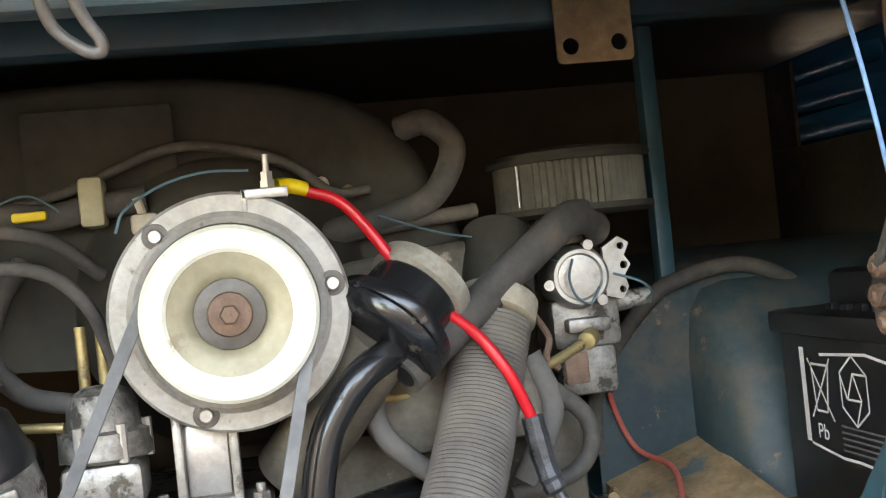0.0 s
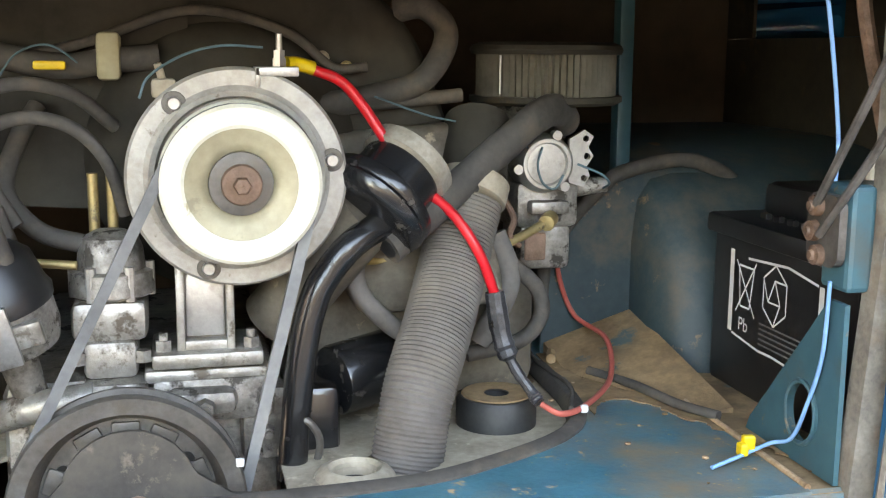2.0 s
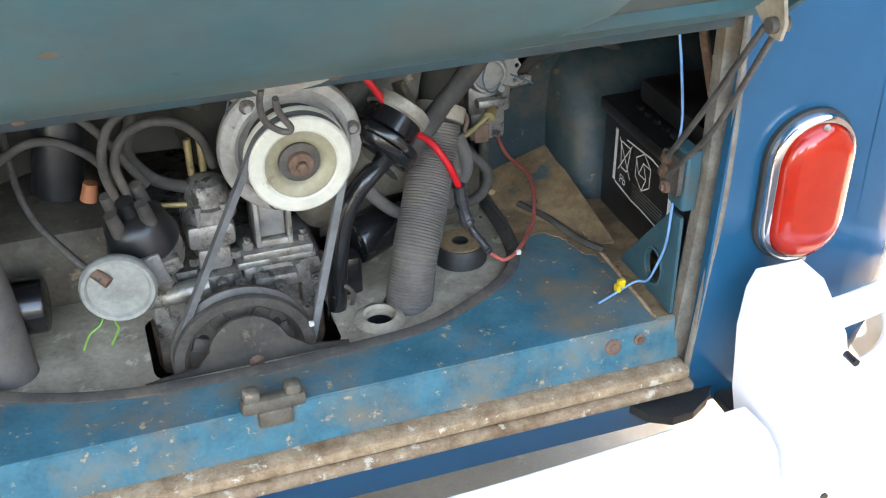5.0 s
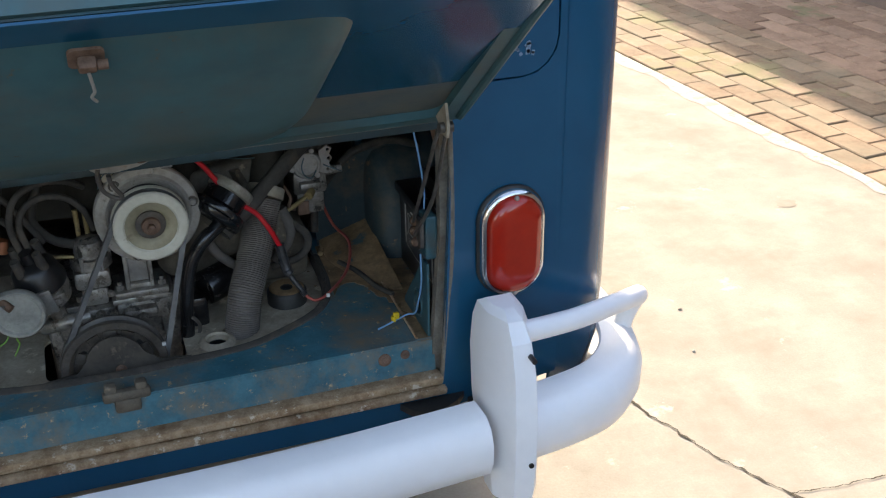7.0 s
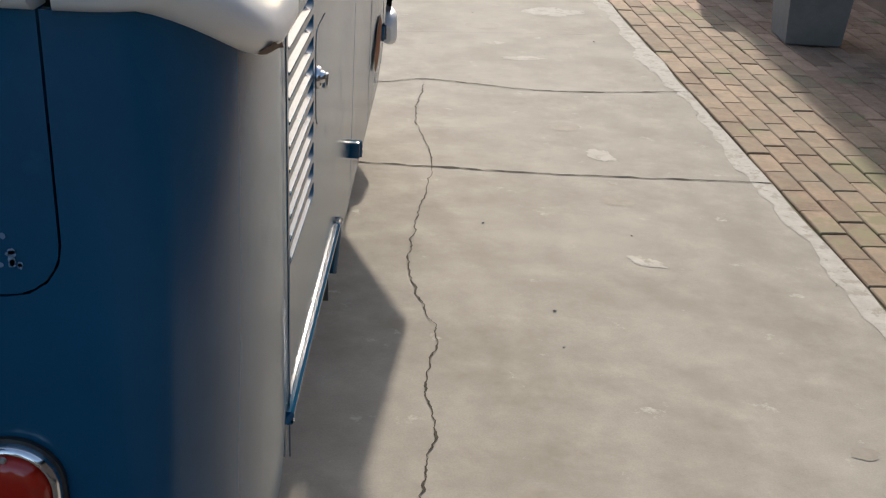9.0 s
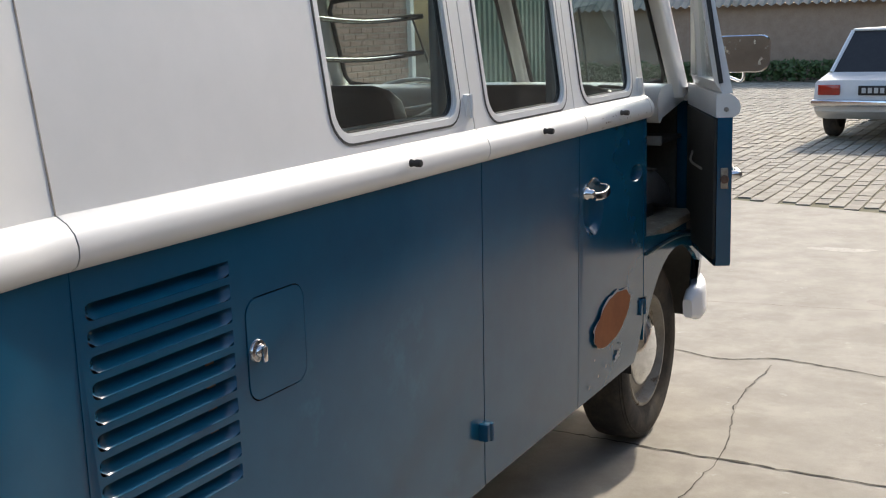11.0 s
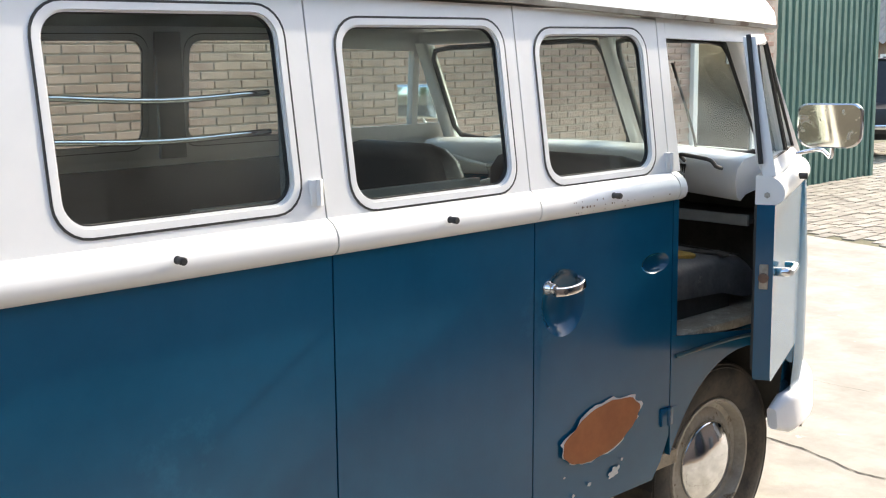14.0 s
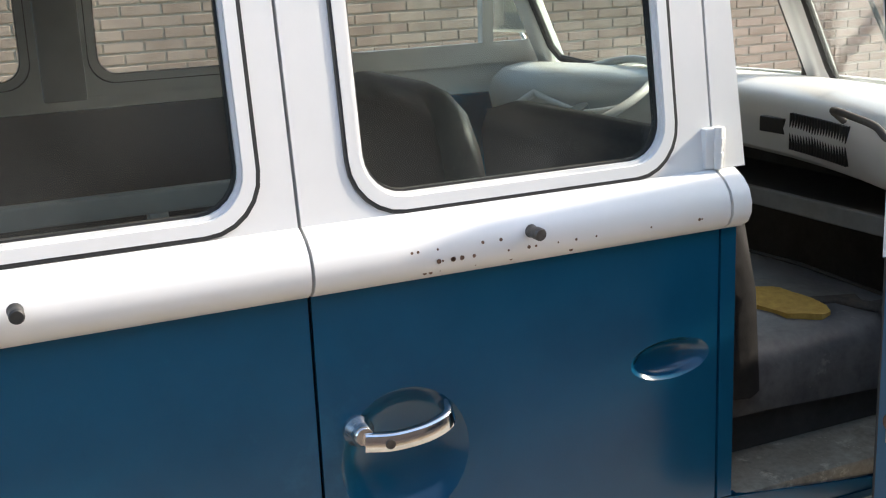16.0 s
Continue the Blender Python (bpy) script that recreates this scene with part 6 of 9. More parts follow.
revolve(bm, [(0, 0.004), (0.010, 0.0045), (0.020, 0.002), (0.032, 0.002), (0.0345, 0.006), (0.038, 0.0065), (0.0405, 0.003), (0.0405, -0.004), (0.036, -0.010), (0.02, -0.022), (0, -0.024)], vm, 44)
vac = child("vacuum_canister", bm, material("grey_canister", (0.22, 0.22, 0.20), (0.40, 0.40, 0.36), 0.5, 0.35, 30, 0.1, wear=(0.13, 0.12, 0.09), wear_scale=25, wear_at=0.6), dist, "dull grey vacuum canister")
for name, pts, r in (("ignition_lead", [(-0.052, 0.26, 0.734), (-0.060, 0.265, 0.771), (-0.048, 0.27, 0.799), (-0.02, 0.275, 0.81), (0.012, 0.28, 0.802), (0.035, 0.285, 0.776), (0.046, 0.30, 0.735)], 0.0052),
                     ("ignition_lead", [(-0.064, 0.262, 0.728), (-0.073, 0.262, 0.773), (-0.060, 0.262, 0.817), (-0.026, 0.27, 0.834), (0.012, 0.29, 0.826), (0.04, 0.32, 0.80)], 0.0052),
                     ("fuel_hose", [(0.018, 0.298, 0.712), (-0.019, 0.312, 0.722), (-0.043, 0.325, 0.752), (-0.033, 0.337, 0.79), (-0.019, 0.352, 0.815)], 0.0075),
                     ("ignition_lead", [(-0.05, 0.28, 0.73), (-0.09, 0.29, 0.78), (-0.14, 0.30, 0.795), (-0.20, 0.31, 0.76)], 0.005),
                     ("ignition_lead", [(-0.03, 0.285, 0.73), (-0.075, 0.30, 0.80), (-0.115, 0.31, 0.83), (-0.17, 0.33, 0.835), (-0.24, 0.33, 0.80)], 0.005),
                     ("vacuum_pipe", [(-0.095, 0.188, 0.680), (-0.126, 0.227, 0.70), (-0.152, 0.263, 0.724), (-0.165, 0.30, 0.756), (-0.17, 0.35, 0.80)], 0.0042)):
    bm = bmesh.new()
    tube(bm, pts, r, 10)
    eng(name, bm, M_OLDRUB if name != "vacuum_pipe" else M_STEEL, "grey rubber lead")
bm = bmesh.new()
cyl(bm, (-0.088, 0.187, 0.676), (-0.104, 0.200, 0.688), 0.0065, seg=14)
child("pipe_nut", bm, M_RUSTNUT, dist)
for x in (0.0, 0.03):
    bm = bmesh.new()
    tube(bm, [(-0.128 + x, 0.2, 0.589), (-0.118 + x, 0.2, 0.608), (-0.105 + x * 0.5, 0.2, 0.618), (-0.098 + x * 0.3, 0.21, 0.63)], 0.0013, 6)
    eng("thin_wire", bm, plain("green_wire", (0.16, 0.36, 0.05), 0.5), "thin green wire")
bm = bmesh.new()
cyl(bm, (-0.125, 0.32, 0.72), (-0.10, 0.33, 0.84), 0.028, seg=24, bevel=0.004)
eng("ignition_coil", bm, M_BLACK, "black ignition coil")
bm = bmesh.new()
cyl(bm, (-0.093, 0.285, 0.725), (-0.088, 0.285, 0.745), 0.010, 0.008, 12)
eng("rubber_boot", bm, plain("orange_boot", (0.36, 0.12, 0.05), 0.6))
bm = bmesh.new()
box(bm, -0.30, -0.06, 0.34, 0.6, 0.551, 0.66, 0.02)
eng("cylinder_head_tin", bm, M_GRIME, "greasy lower cylinder tin")
bm = bmesh.new()
cyl(bm, (-0.16, 0.29, 0.60), (-0.28, 0.30, 0.60), 0.033, seg=24, bevel=0.005)
eng("heater_duct", bm, M_GLOSS, "gloss black heater duct")

# loom and loose hoses behind
for name, pts, r, mat, lab in (
        ("wiring_loom", [(-0.16, 0.345, 0.875), (-0.074, 0.34, 0.860), (-0.003, 0.34, 0.846), (0.036, 0.34, 0.850), (0.075, 0.34, 0.853)], 0.010, M_OLDRUB, "taped grey wiring loom"),
        ("wiring_loom", [(-0.04, 0.345, 0.851), (0.02, 0.345, 0.864), (0.10, 0.345, 0.89), (0.174, 0.345, 0.874), (0.212, 0.345, 0.846), (0.241, 0.345, 0.846)], 0.004, M_OLDRUB, "thin grey wiring loom"),
        ("rubber_hose", [(0.272, 0.38, 0.893), (0.294, 0.37, 0.896), (0.311, 0.36, 0.878), (0.304, 0.35, 0.854), (0.284, 0.35, 0.832), (0.243, 0.35, 0.821), (0.193, 0.35, 0.813)], 0.0105, M_OLDRUB, "looped grey rubber hose"),
        ("rubber_hose", [(0.19, 0.35, 0.807), (0.253, 0.35, 0.816), (0.325, 0.36, 0.822)], 0.006, M_OLDRUB, "grey rubber hose"),
        ("rubber_hose", [(0.225, 0.31, 0.700), (0.226, 0.305, 0.668), (0.249, 0.30, 0.640), (0.275, 0.30, 0.622)], 0.008, M_HOSE, "braided grey hose"),
        ("rubber_hose", [(0.350, 0.335, 0.705), (0.362, 0.33, 0.672), (0.357, 0.33, 0.646), (0.335, 0.33, 0.610)], 0.010, M_HOSE, "braided grey hose"),
        ("rubber_hose", [(0.362, 0.33, 0.680), (0.387, 0.33, 0.657), (0.392, 0.33, 0.632), (0.373, 0.33, 0.610), (0.325, 0.33, 0.600)], 0.007, M_OLDRUB, "looped grey rubber hose")):
    bm = bmesh.new()
    tube(bm, pts, r, 12)
    eng(name, bm, mat, lab)
bm = bmesh.new()
box(bm, 0.028, 0.046, 0.326, 0.356, 0.835, 0.872, 0.004)
eng("loom_clip", bm, material("old_tape", (0.28, 0.25, 0.15), (0.38, 0.34, 0.22), 0.7, 0, 40, 0.1), "yellowed loom clip")
bm = bmesh.new()
tube(bm, [(-0.045, 0.33, 0.835), (-0.03, 0.33, 0.855), (-0.008, 0.33, 0.862), (0.01, 0.33, 0.852), (0.02, 0.335, 0.84)], 0.0009, 6)
eng("thin_wire", bm, M_TEAL, "thin blue wire")
bm = bmesh.new()
box(bm, -0.018, 0.006, 0.322, 0.33, 0.843, 0.850, 0.002)
eng("wire_connector", bm, M_YELLOW, "yellow crimp connector")
bm = bmesh.new()
tube(bm, [(0.061, 0.24, 0.825), (0.068, 0.245, 0.84), (0.092, 0.258, 0.855), (0.12, 0.265, 0.862), (0.150, 0.268, 0.861)], 0.0010, 6)
eng("thin_wire", bm, M_TEAL, "thin blue wire")
bm = bmesh.new()
tube(bm, [(0.241, 0.31, 0.823), (0.288, 0.33, 0.807), (0.33, 0.345, 0.797), (0.39, 0.37, 0.775)], 0.0009, 6)
eng("thin_wire", bm, M_TEAL, "thin blue wire")
bm = bmesh.new()
tube(bm, [(0.176, 0.25, 0.52), (0.185, 0.238, 0.56), (0.178, 0.232, 0.58), (0.168, 0.236, 0.585)], 0.003, 8)
eng("bent_pipe", bm, M_STEEL)
# bent wire hook hanging before the generator
bm = bmesh.new()
tube(bm, [(0.062, 0.003, 0.950), (0.061, 0.012, 0.932), (0.066, 0.020, 0.912), (0.078, 0.022, 0.901), (0.086, 0.022, 0.899), (0.087, 0.021, 0.904), (0.081, 0.019, 0.914), (0.076, 0.014, 0.926), (0.074, 0.008, 0.938)], 0.0031, 8)
tagged(part("wire_hook", bm, M_STEEL, None, "", 50), "bent dark wire hook hanging from the opening", "hook")

# loose wires in the bay, each a thing of its own
red = thing("power_cable", "bright red power cable with yellow sleeve and tape", "cable", (0.25, 0.285, 0.75))
bm = bmesh.new()
tube(bm, [(0.187, 0.285, 0.845), (0.21, 0.286, 0.836), (0.228, 0.285, 0.816), (0.247, 0.280, 0.787), (0.274, 0.274, 0.753), (0.300, 0.276, 0.729), (0.319, 0.270, 0.699), (0.333, 0.275, 0.666)], 0.0043, 12)
under(red, part("insulation", bm, M_RED, None, "", 60))
bm = bmesh.new()
tube(bm, [(0.168, 0.275, 0.849), (0.176, 0.279, 0.849), (0.189, 0.2825, 0.8455)], 0.0055, 12)
under(red, part("sleeve", bm, M_YELLOW, None, "yellow crimp sleeve", 60))
bm = bmesh.new()
line = spline([(0.333, 0.275, 0.667), (0.339, 0.272, 0.63), (0.348, 0.266, 0.606), (0.360, 0.258, 0.587), (0.365, 0.249, 0.579)], 8)
sweep(bm, line, lambda i: circle(0.0085 * (0.75 + 0.35 * abs(noise.noise((i * 0.45, 2, 0))) + (0.2 if i < 14 else -0.25)), 10))
under(red, part("tape_wrap", bm, M_TAPE, None, "crumpled black tape", 30))
thin = thing("wire_splice", "thin red wire loop on the deck", "cable", (0.42, 0.3, 0.572))
bm = bmesh.new()
tube(bm, [(0.366, 0.248, 0.578), (0.381, 0.238, 0.572), (0.412, 0.262, 0.571), (0.459, 0.33, 0.571), (0.482, 0.400, 0.588), (0.468, 0.452, 0.600), (0.452, 0.455, 0.640), (0.447, 0.452, 0.68)], 0.0026, 8)
under(thin, part("wire", bm, material("faded_red", (0.34, 0.06, 0.045), (0.46, 0.10, 0.075), 0.6, 0, 30, 0.1), None, "", 60))
bm = bmesh.new()
box(bm, 0.400, 0.407, 0.246, 0.251, 0.568, 0.575, 0.002)
under(thin, part("clip", bm, M_LABEL))
for pts, w in (([(0.47, 0.455, 0.571), (0.482, 0.48, 0.574), (0.478, 0.50, 0.572)], 0.006), ([(0.43, 0.41, 0.568), (0.437, 0.43, 0.568)], 0.005)):
    bm = bmesh.new()
    tube(bm, pts, w, 8)
    under(thin, part("taped_joint", bm, M_DUST))
bm = bmesh.new()
tube(bm, [(0.454, 0.371, 0.566), (0.477, 0.32, 0.566), (0.492, 0.259, 0.566), (0.511, 0.223, 0.566)], 0.0045, 8)
tagged(part("battery_lead", bm, M_OLDRUB, None, "", 60), "dusty black lead lying on the deck", "cable")
bm = bmesh.new()
tube(bm, [(0.40, 0.27, 0.565), (0.42, 0.33, 0.566), (0.415, 0.42, 0.568), (0.43, 0.5, 0.58), (0.44, 0.52, 0.62)], 0.0022, 8)
tagged(part("grey_wire", bm, M_OLDRUB, None, "", 60), "thin grey wire lying on the deck", "cable")
bm = bmesh.new()
tube(bm, [(0.428, 0.44, 0.60), (0.436, 0.45, 0.655), (0.459, 0.453, 0.692), (0.494, 0.453, 0.728), (0.517, 0.453, 0.743), (0.578, 0.453, 0.754), (0.629, 0.455, 0.737), (0.665, 0.46, 0.70)], 0.0075, 10)
tagged(part("loom_cable", bm, M_OLDRUB, None, "", 60), "thick dusty cable over the wheel housing", "cable")
blue = thing("signal_wire", "light blue wire hanging to a yellow connector", "cable", (0.53, 0.12, 0.75))
bm = bmesh.new()
tube(bm, [(0.512, 0.12, 0.945), (0.527, 0.12, 0.87), (0.536, 0.118, 0.80), (0.534, 0.116, 0.76)], 0.0016, 8)
under(blue, part("wire", bm, M_LBLUE, None, "", 60))
bm = bmesh.new()
tube(bm, [(0.519, 0.090, 0.705), (0.522, 0.098, 0.65), (0.521, 0.112, 0.609), (0.519, 0.126, 0.580), (0.508, 0.137, 0.573), (0.478, 0.130, 0.567), (0.455, 0.124, 0.563)], 0.0016, 8)
under(blue, part("wire", bm, M_LBLUE, None, "", 60))
bm = bmesh.new()
box(bm, 0.485, 0.495, 0.133, 0.140, 0.568, 0.581, 0.002)
box(bm, 0.481, 0.488, 0.130, 0.139, 0.566, 0.576, 0.002)
under(blue, part("connector", bm, M_YELLOW, None, "yellow plastic connector"))

# ---------------------------------------------------------------- rear lights and bumper
def tail_light(s):
    m = Matrix.Translation((CX + s * 0.604, REAR - 0.001, 0.7295)) @ Matrix.Rotation(radians(90), 4, "X")
    b = thing("tail_light", "oval red tail light in a chrome rim", "tail light", m.translation, "tail lights")

    def oval(g, h, n=40):
        out = []
        for u, v in rrect(-0.0515 + g, 0.0515 - g, -0.0885 + g, 0.0885 - g, max(0.006, 0.0505 - g), 9):
            out.append(m @ V(u, v, h))
        return out

    def rings(name, specs, mat, cap=False):
        bm = bmesh.new()
        rr = [[bm.verts.new(p) for p in oval(g, h)] for g, h in specs]
        for a, c in zip(rr, rr[1:]):
            for i in range(len(a)):
                bm.faces.new((a[i], a[(i + 1) % len(a)], c[(i + 1) % len(a)], c[i]))
        if cap:
            bm.faces.new(rr[-1])
        under(b, part(name, bm, mat, None, "", 50))

    rings("gasket", [(-0.004, 0.0), (-0.004, 0.006), (0.004, 0.010)], M_RUBBER)
    rings("chrome_rim", [(-0.001, 0.004), (-0.001, 0.014), (0.002, 0.019), (0.006, 0.020), (0.009, 0.016)], M_CHROME)
    rings("lens", [(0.008, 0.012), (0.008, 0.024), (0.013, 0.030), (0.024, 0.034), (0.040, 0.0355)], M_LENS, True)
    for v in (0.080, -0.080):
        bm = bmesh.new()
        revolve(bm, [(0, 0.004), (0.003, 0.003), (0.0042, 0.0)], m @ Matrix.Translation((0, v, 0.026)), 12)
        under(b, part("lens_screw", bm, M_ZINC))
    return b


tail_light(1)
tail_light(-1)

bumper = thing("rear_bumper", "white painted rear bumper with overriders and rails", "bumper", (CX, -0.05, 0.46))
SECT = [(u, 0.80 * v - 0.012) for u, v in [(-0.030, -0.068), (0.012, -0.066), (0.030, -0.052), (0.040, -0.020), (0.041, 0.020), (0.031, 0.052), (0.012, 0.068), (-0.030, 0.070), (-0.034, 0.066), (-0.034, 0.060), (0.006, 0.056), (0.022, 0.040), (0.030, 0.016), (0.030, -0.018), (0.020, -0.045), (0.006, -0.056), (-0.032, -0.060)]]


def bumper_run(pts, name):
    bm = bmesh.new()
    line = spline(pts, 9)
    rows = []
    for i, p in enumerate(line):
        t = (line[min(i + 1, len(line) - 1)] - line[max(i - 1, 0)]).normalized()
        out = V(t.y, -t.x, 0)
        if out.y > 0 and abs(t.x) > 0.7:
            out = -out
        if out.dot(p - V(CX, 1.0, p.z)) < 0:
            out = -out
        rows.append([bm.verts.new(p + out * u + V(0, 0, v)) for u, v in SECT])
    k = len(SECT)
    for a, b in zip(rows, rows[1:]):
        for i in range(k):
            bm.faces.new((a[i], a[(i + 1) % k], b[(i + 1) % k], b[i]))
    bm.faces.new(rows[0])
    bm.faces.new(rows[-1])
    under(bumper, part(name, bm, M_BUMPER, None, "", 40))


bumper_run([(CX - 0.515, -0.075, 0.465), (CX - 0.25, -0.092, 0.463), (CX, -0.098, 0.463), (CX + 0.25, -0.092, 0.463), (CX + 0.515, -0.075, 0.465)], "centre_bar")
for s in (1, -1):
    bumper_run([(CX + s * 0.56, -0.068, 0.465), (CX + s * 0.66, -0.052, 0.464), (CX + s * 0.745, -0.022, 0.462), (CX + s * 0.806, 0.04, 0.462), (CX + s * 0.834, 0.13, 0.464), (CX + s * 0.838, 0.22, 0.466), (CX + s * 0.838, 0.29, 0.468)], "end_bar")
    # overrider: a tapered hollow horn
    bm = bmesh.new()
    rows = []
    for z, w, d0, d1 in ((0.345, 0.040, -0.105, -0.06), (0.352, 0.047, -0.118, -0.05), (0.42, 0.051, -0.126, -0.03), (0.50, 0.051, -0.128, 0.0), (0.58, 0.049, -0.118, 0.012), (0.63, 0.044, -0.100, 0.012), (0.655, 0.036, -0.075, 0.008), (0.664, 0.024, -0.05, -0.005)):
        rows.append([bm.verts.new((CX + s * (0.566 + u * w * 0.80), y, z)) for u, y in ((-1, d1), (-1, d0 * 0.5 + d1 * 0.5), (-0.50, d0 + 0.006), (-0.42, d0), (0.42, d0), (0.50, d0 + 0.006), (1, d0 * 0.5 + d1 * 0.5), (1, d1))])
    for a, b in zip(rows, rows[1:]):
        for i in range(8):
            bm.faces.new((a[i], a[(i + 1) % 8], b[(i + 1) % 8], b[i]))
    bm.faces.new(rows[0])
    bm.faces.new(rows[-1])
    o = part("overrider", bm, M_BUMPER, None, "tall white overrider", 24)
    under(bumper, o)
    for z in (0.427, 0.615):
        bm = bmesh.new()
        cyl(bm, (CX + s * 0.575, -0.129, z), (CX + s * 0.575, -0.112, z), 0.0042, seg=12)
        under(bumper, part("overrider_hole", bm, M_BLACK))
    # tube rail from the horn to the bumper's end
    bm = bmesh.new()
    tube(bm, [(CX + s * 0.580, -0.065, 0.628), (CX + s * 0.680, -0.032, 0.612), (CX + s * 0.780, 0.022, 0.590), (CX + s * 0.840, 0.066, 0.569), (CX + s * 0.864, 0.090, 0.556), (CX + s * 0.864, 0.103, 0.541), (CX + s * 0.850, 0.102, 0.518), (CX + s * 0.836, 0.095, 0.490)], 0.0172, 14)
    under(bumper, part("bumper_rail", bm, M_BUMPER, None, "white tube rail", 50))
    bm = bmesh.new()
    sheet(bm, [(CX + s * (u - CX), v) for u, v in ((0.46, 0.12), (0.462, 0.05), (0.478, 0.022), (0.502, 0.008), (0.53, 0.010), (0.557, 0.026), (0.575, 0.046), (0.583, 0.070), (0.582, 0.12))], [], lambda u, v, d: (u, v, 0.466 - d), 0.012)
    box(bm, CX + s * 0.535, CX + s * 0.565, -0.065, 0.06, 0.44, 0.4535, 0.003)
    under(bumper, part("bumper_iron", bm, M_RUBBER))

# ---------------------------------------------------------------- cab: nose, windscreen, door openings
def solid(name, pts_a, pts_b, mat, label="", smooth=35):
    """A prism between two matching outlines."""
    bm = bmesh.new()
    a, b = [bm.verts.new(p) for p in pts_a], [bm.verts.new(p) for p in pts_b]
    bm.faces.new(a)
    bm.faces.new(b[::-1])
    for i in range(len(a)):
        bm.faces.new((a[i], a[(i + 1) % len(a)], b[(i + 1) % len(a)], b[i]))
    return body(name, bm, mat, label, smooth)


def beam(name, a, b, w, d, mat):
    """A rounded post between two points."""
    bm = bmesh.new()
    sweep(bm, spline([a, tuple((x + y) / 2 for x, y in zip(a, b)), b], 6), rrect(-w, w, -d, d, min(w, d) * 0.5, 3))
    return body(name, bm, mat)


DOOR_F = 3.60
for s in (1, -1):
    # pillar behind the cab door and the sill below its opening
    bm = bmesh.new()
    sheet(bm, [(SEAM4 + 0.002, Z_UP), (2.985, Z_UP), (2.972, gutter(2.97)), (SEAM4 + 0.002, gutter(SEAM4))], [], upp(s), 0.05)
    body("door_pillar", bm, M_WHITE)
    bm = bmesh.new()
    sheet(bm, [(SEAM4 + 0.002, 0.80), (2.962, 0.80), (2.962, Z_BELT), (SEAM4 + 0.002, Z_BELT)], [], low(s), 0.06)
    body("door_pillar", bm, M_BLUE)
    under(bus, belt(s, SEAM4 + 0.002, 2.967))
    # wheel arch panel under the cab door
    bm = bmesh.new()
    arch = [(3.30 + 0.375 * math.cos(radians(a)), 0.33 + 0.375 * math.sin(radians(a))) for a in range(168, 47, -8)]
    sheet(bm, [(SEAM4 + 0.002, 0.54)] + [p for p in arch if p[0] > SEAM4 + 0.01] + [(3.575, 0.60), (3.575, 0.72), (SEAM4 + 0.002, 0.80)], [], low(s), T)
    body("arch_panel", bm, M_BLUE)
    bm = bmesh.new()
    box(bm, CX + s * 0.52, CX + s * (HW - 0.004), SEAM4 + 0.01, 3.56, 0.765, 0.795, 0.006)
    body("door_sill", bm, M_TIN, "dirty worn cab sill")
    bm = bmesh.new()
    tube(bm, [(CX + s * (HW + 0.002), SEAM4 + 0.02, 0.742), (CX + s * (HW + 0.002), 3.3, 0.738), (CX + s * (HW + 0.002), 3.56, 0.70)], 0.006, 8)
    body("sill_trim", bm, M_BAY)
    # inner wheel arch of the cab
    bm = bmesh.new()
    x0, x1 = CX + s * 0.45, CX + s * (HW - 0.03)
    pts = [(3.30 + 0.40 * math.cos(radians(a)), 0.34 + 0.40 * math.sin(radians(a))) for a in range(178, 1, -8)]
    ra = [[bm.verts.new((x, y, z)) for y, z in pts] for x in (x0, x1)]
    for i in range(len(pts) - 1):
        bm.faces.new((ra[0][i], ra[0][i + 1], ra[1][i + 1], ra[1][i]))
    bm.faces.new(ra[0])
    body("inner_arch", bm, M_RUBBER, "", 50)
    # panel over the door opening
    bm = bmesh.new()
    sheet(bm, [(2.974, 1.603), (3.43, 1.588), (3.46, 1.60), (3.46, gutter(3.46)), (2.974, gutter(2.974))], [], upp(s), 0.03)
    body("door_header", bm, M_WHITE)
    # windscreen pillar, head rail
    beam("screen_pillar", (CX + s * 0.735, 3.60, 1.21), (CX + s * 0.695, 3.40, 1.63), 0.028, 0.03, M_WHITE)
    beam("screen_head", (CX + s * 0.70, 3.40, 1.635), (CX, 3.63, 1.65), 0.022, 0.025, M_WHITE)
    # glass of one half of the windscreen, with its seal
    q = [V(CX + s * 0.03, 3.865, 1.205), V(CX + s * 0.70, 3.575, 1.245), V(CX + s * 0.665, 3.40, 1.60), V(CX + s * 0.03, 3.66, 1.62)]
    nrm = (q[1] - q[0]).cross(q[3] - q[0]).normalized()
    mid = (q[0] + q[1] + q[2] + q[3]) / 4
    g = solid("windscreen", [p for p in q], [p + nrm * 0.005 for p in q], M_GLASS)
    g.visible_shadow = False
    bm = bmesh.new()
    ins = [p.lerp(mid, 0.02) for p in q]
    ring_ = []
    for i in range(4):
        ring_ += [ins[i].lerp(ins[i - 1], 0.12), ins[i].lerp(ins[i], 0).lerp(mid, 0.05), ins[i].lerp(ins[(i + 1) % 4], 0.12)]
    sweep(bm, ring_, circle(0.010, 8), closed=True)
    body("screen_seal", bm, M_RUBBER)
    # wiper
    a, b = q[0].lerp(q[1], 0.42 if s > 0 else 0.5) - nrm * 0.0 + V(0, 0.03, 0), q[3].lerp(q[2], 0.52) + V(0, 0.03, -0.08)
    bm = bmesh.new()
    tube(bm, [a, a.lerp(b, 0.3) + V(0, 0.01, 0), b], 0.005, 6)
    body("wiper", bm, M_RUBBER)
beam("screen_post", (CX, 3.875, 1.19), (CX, 3.655, 1.63), 0.022, 0.028, M_WHITE)

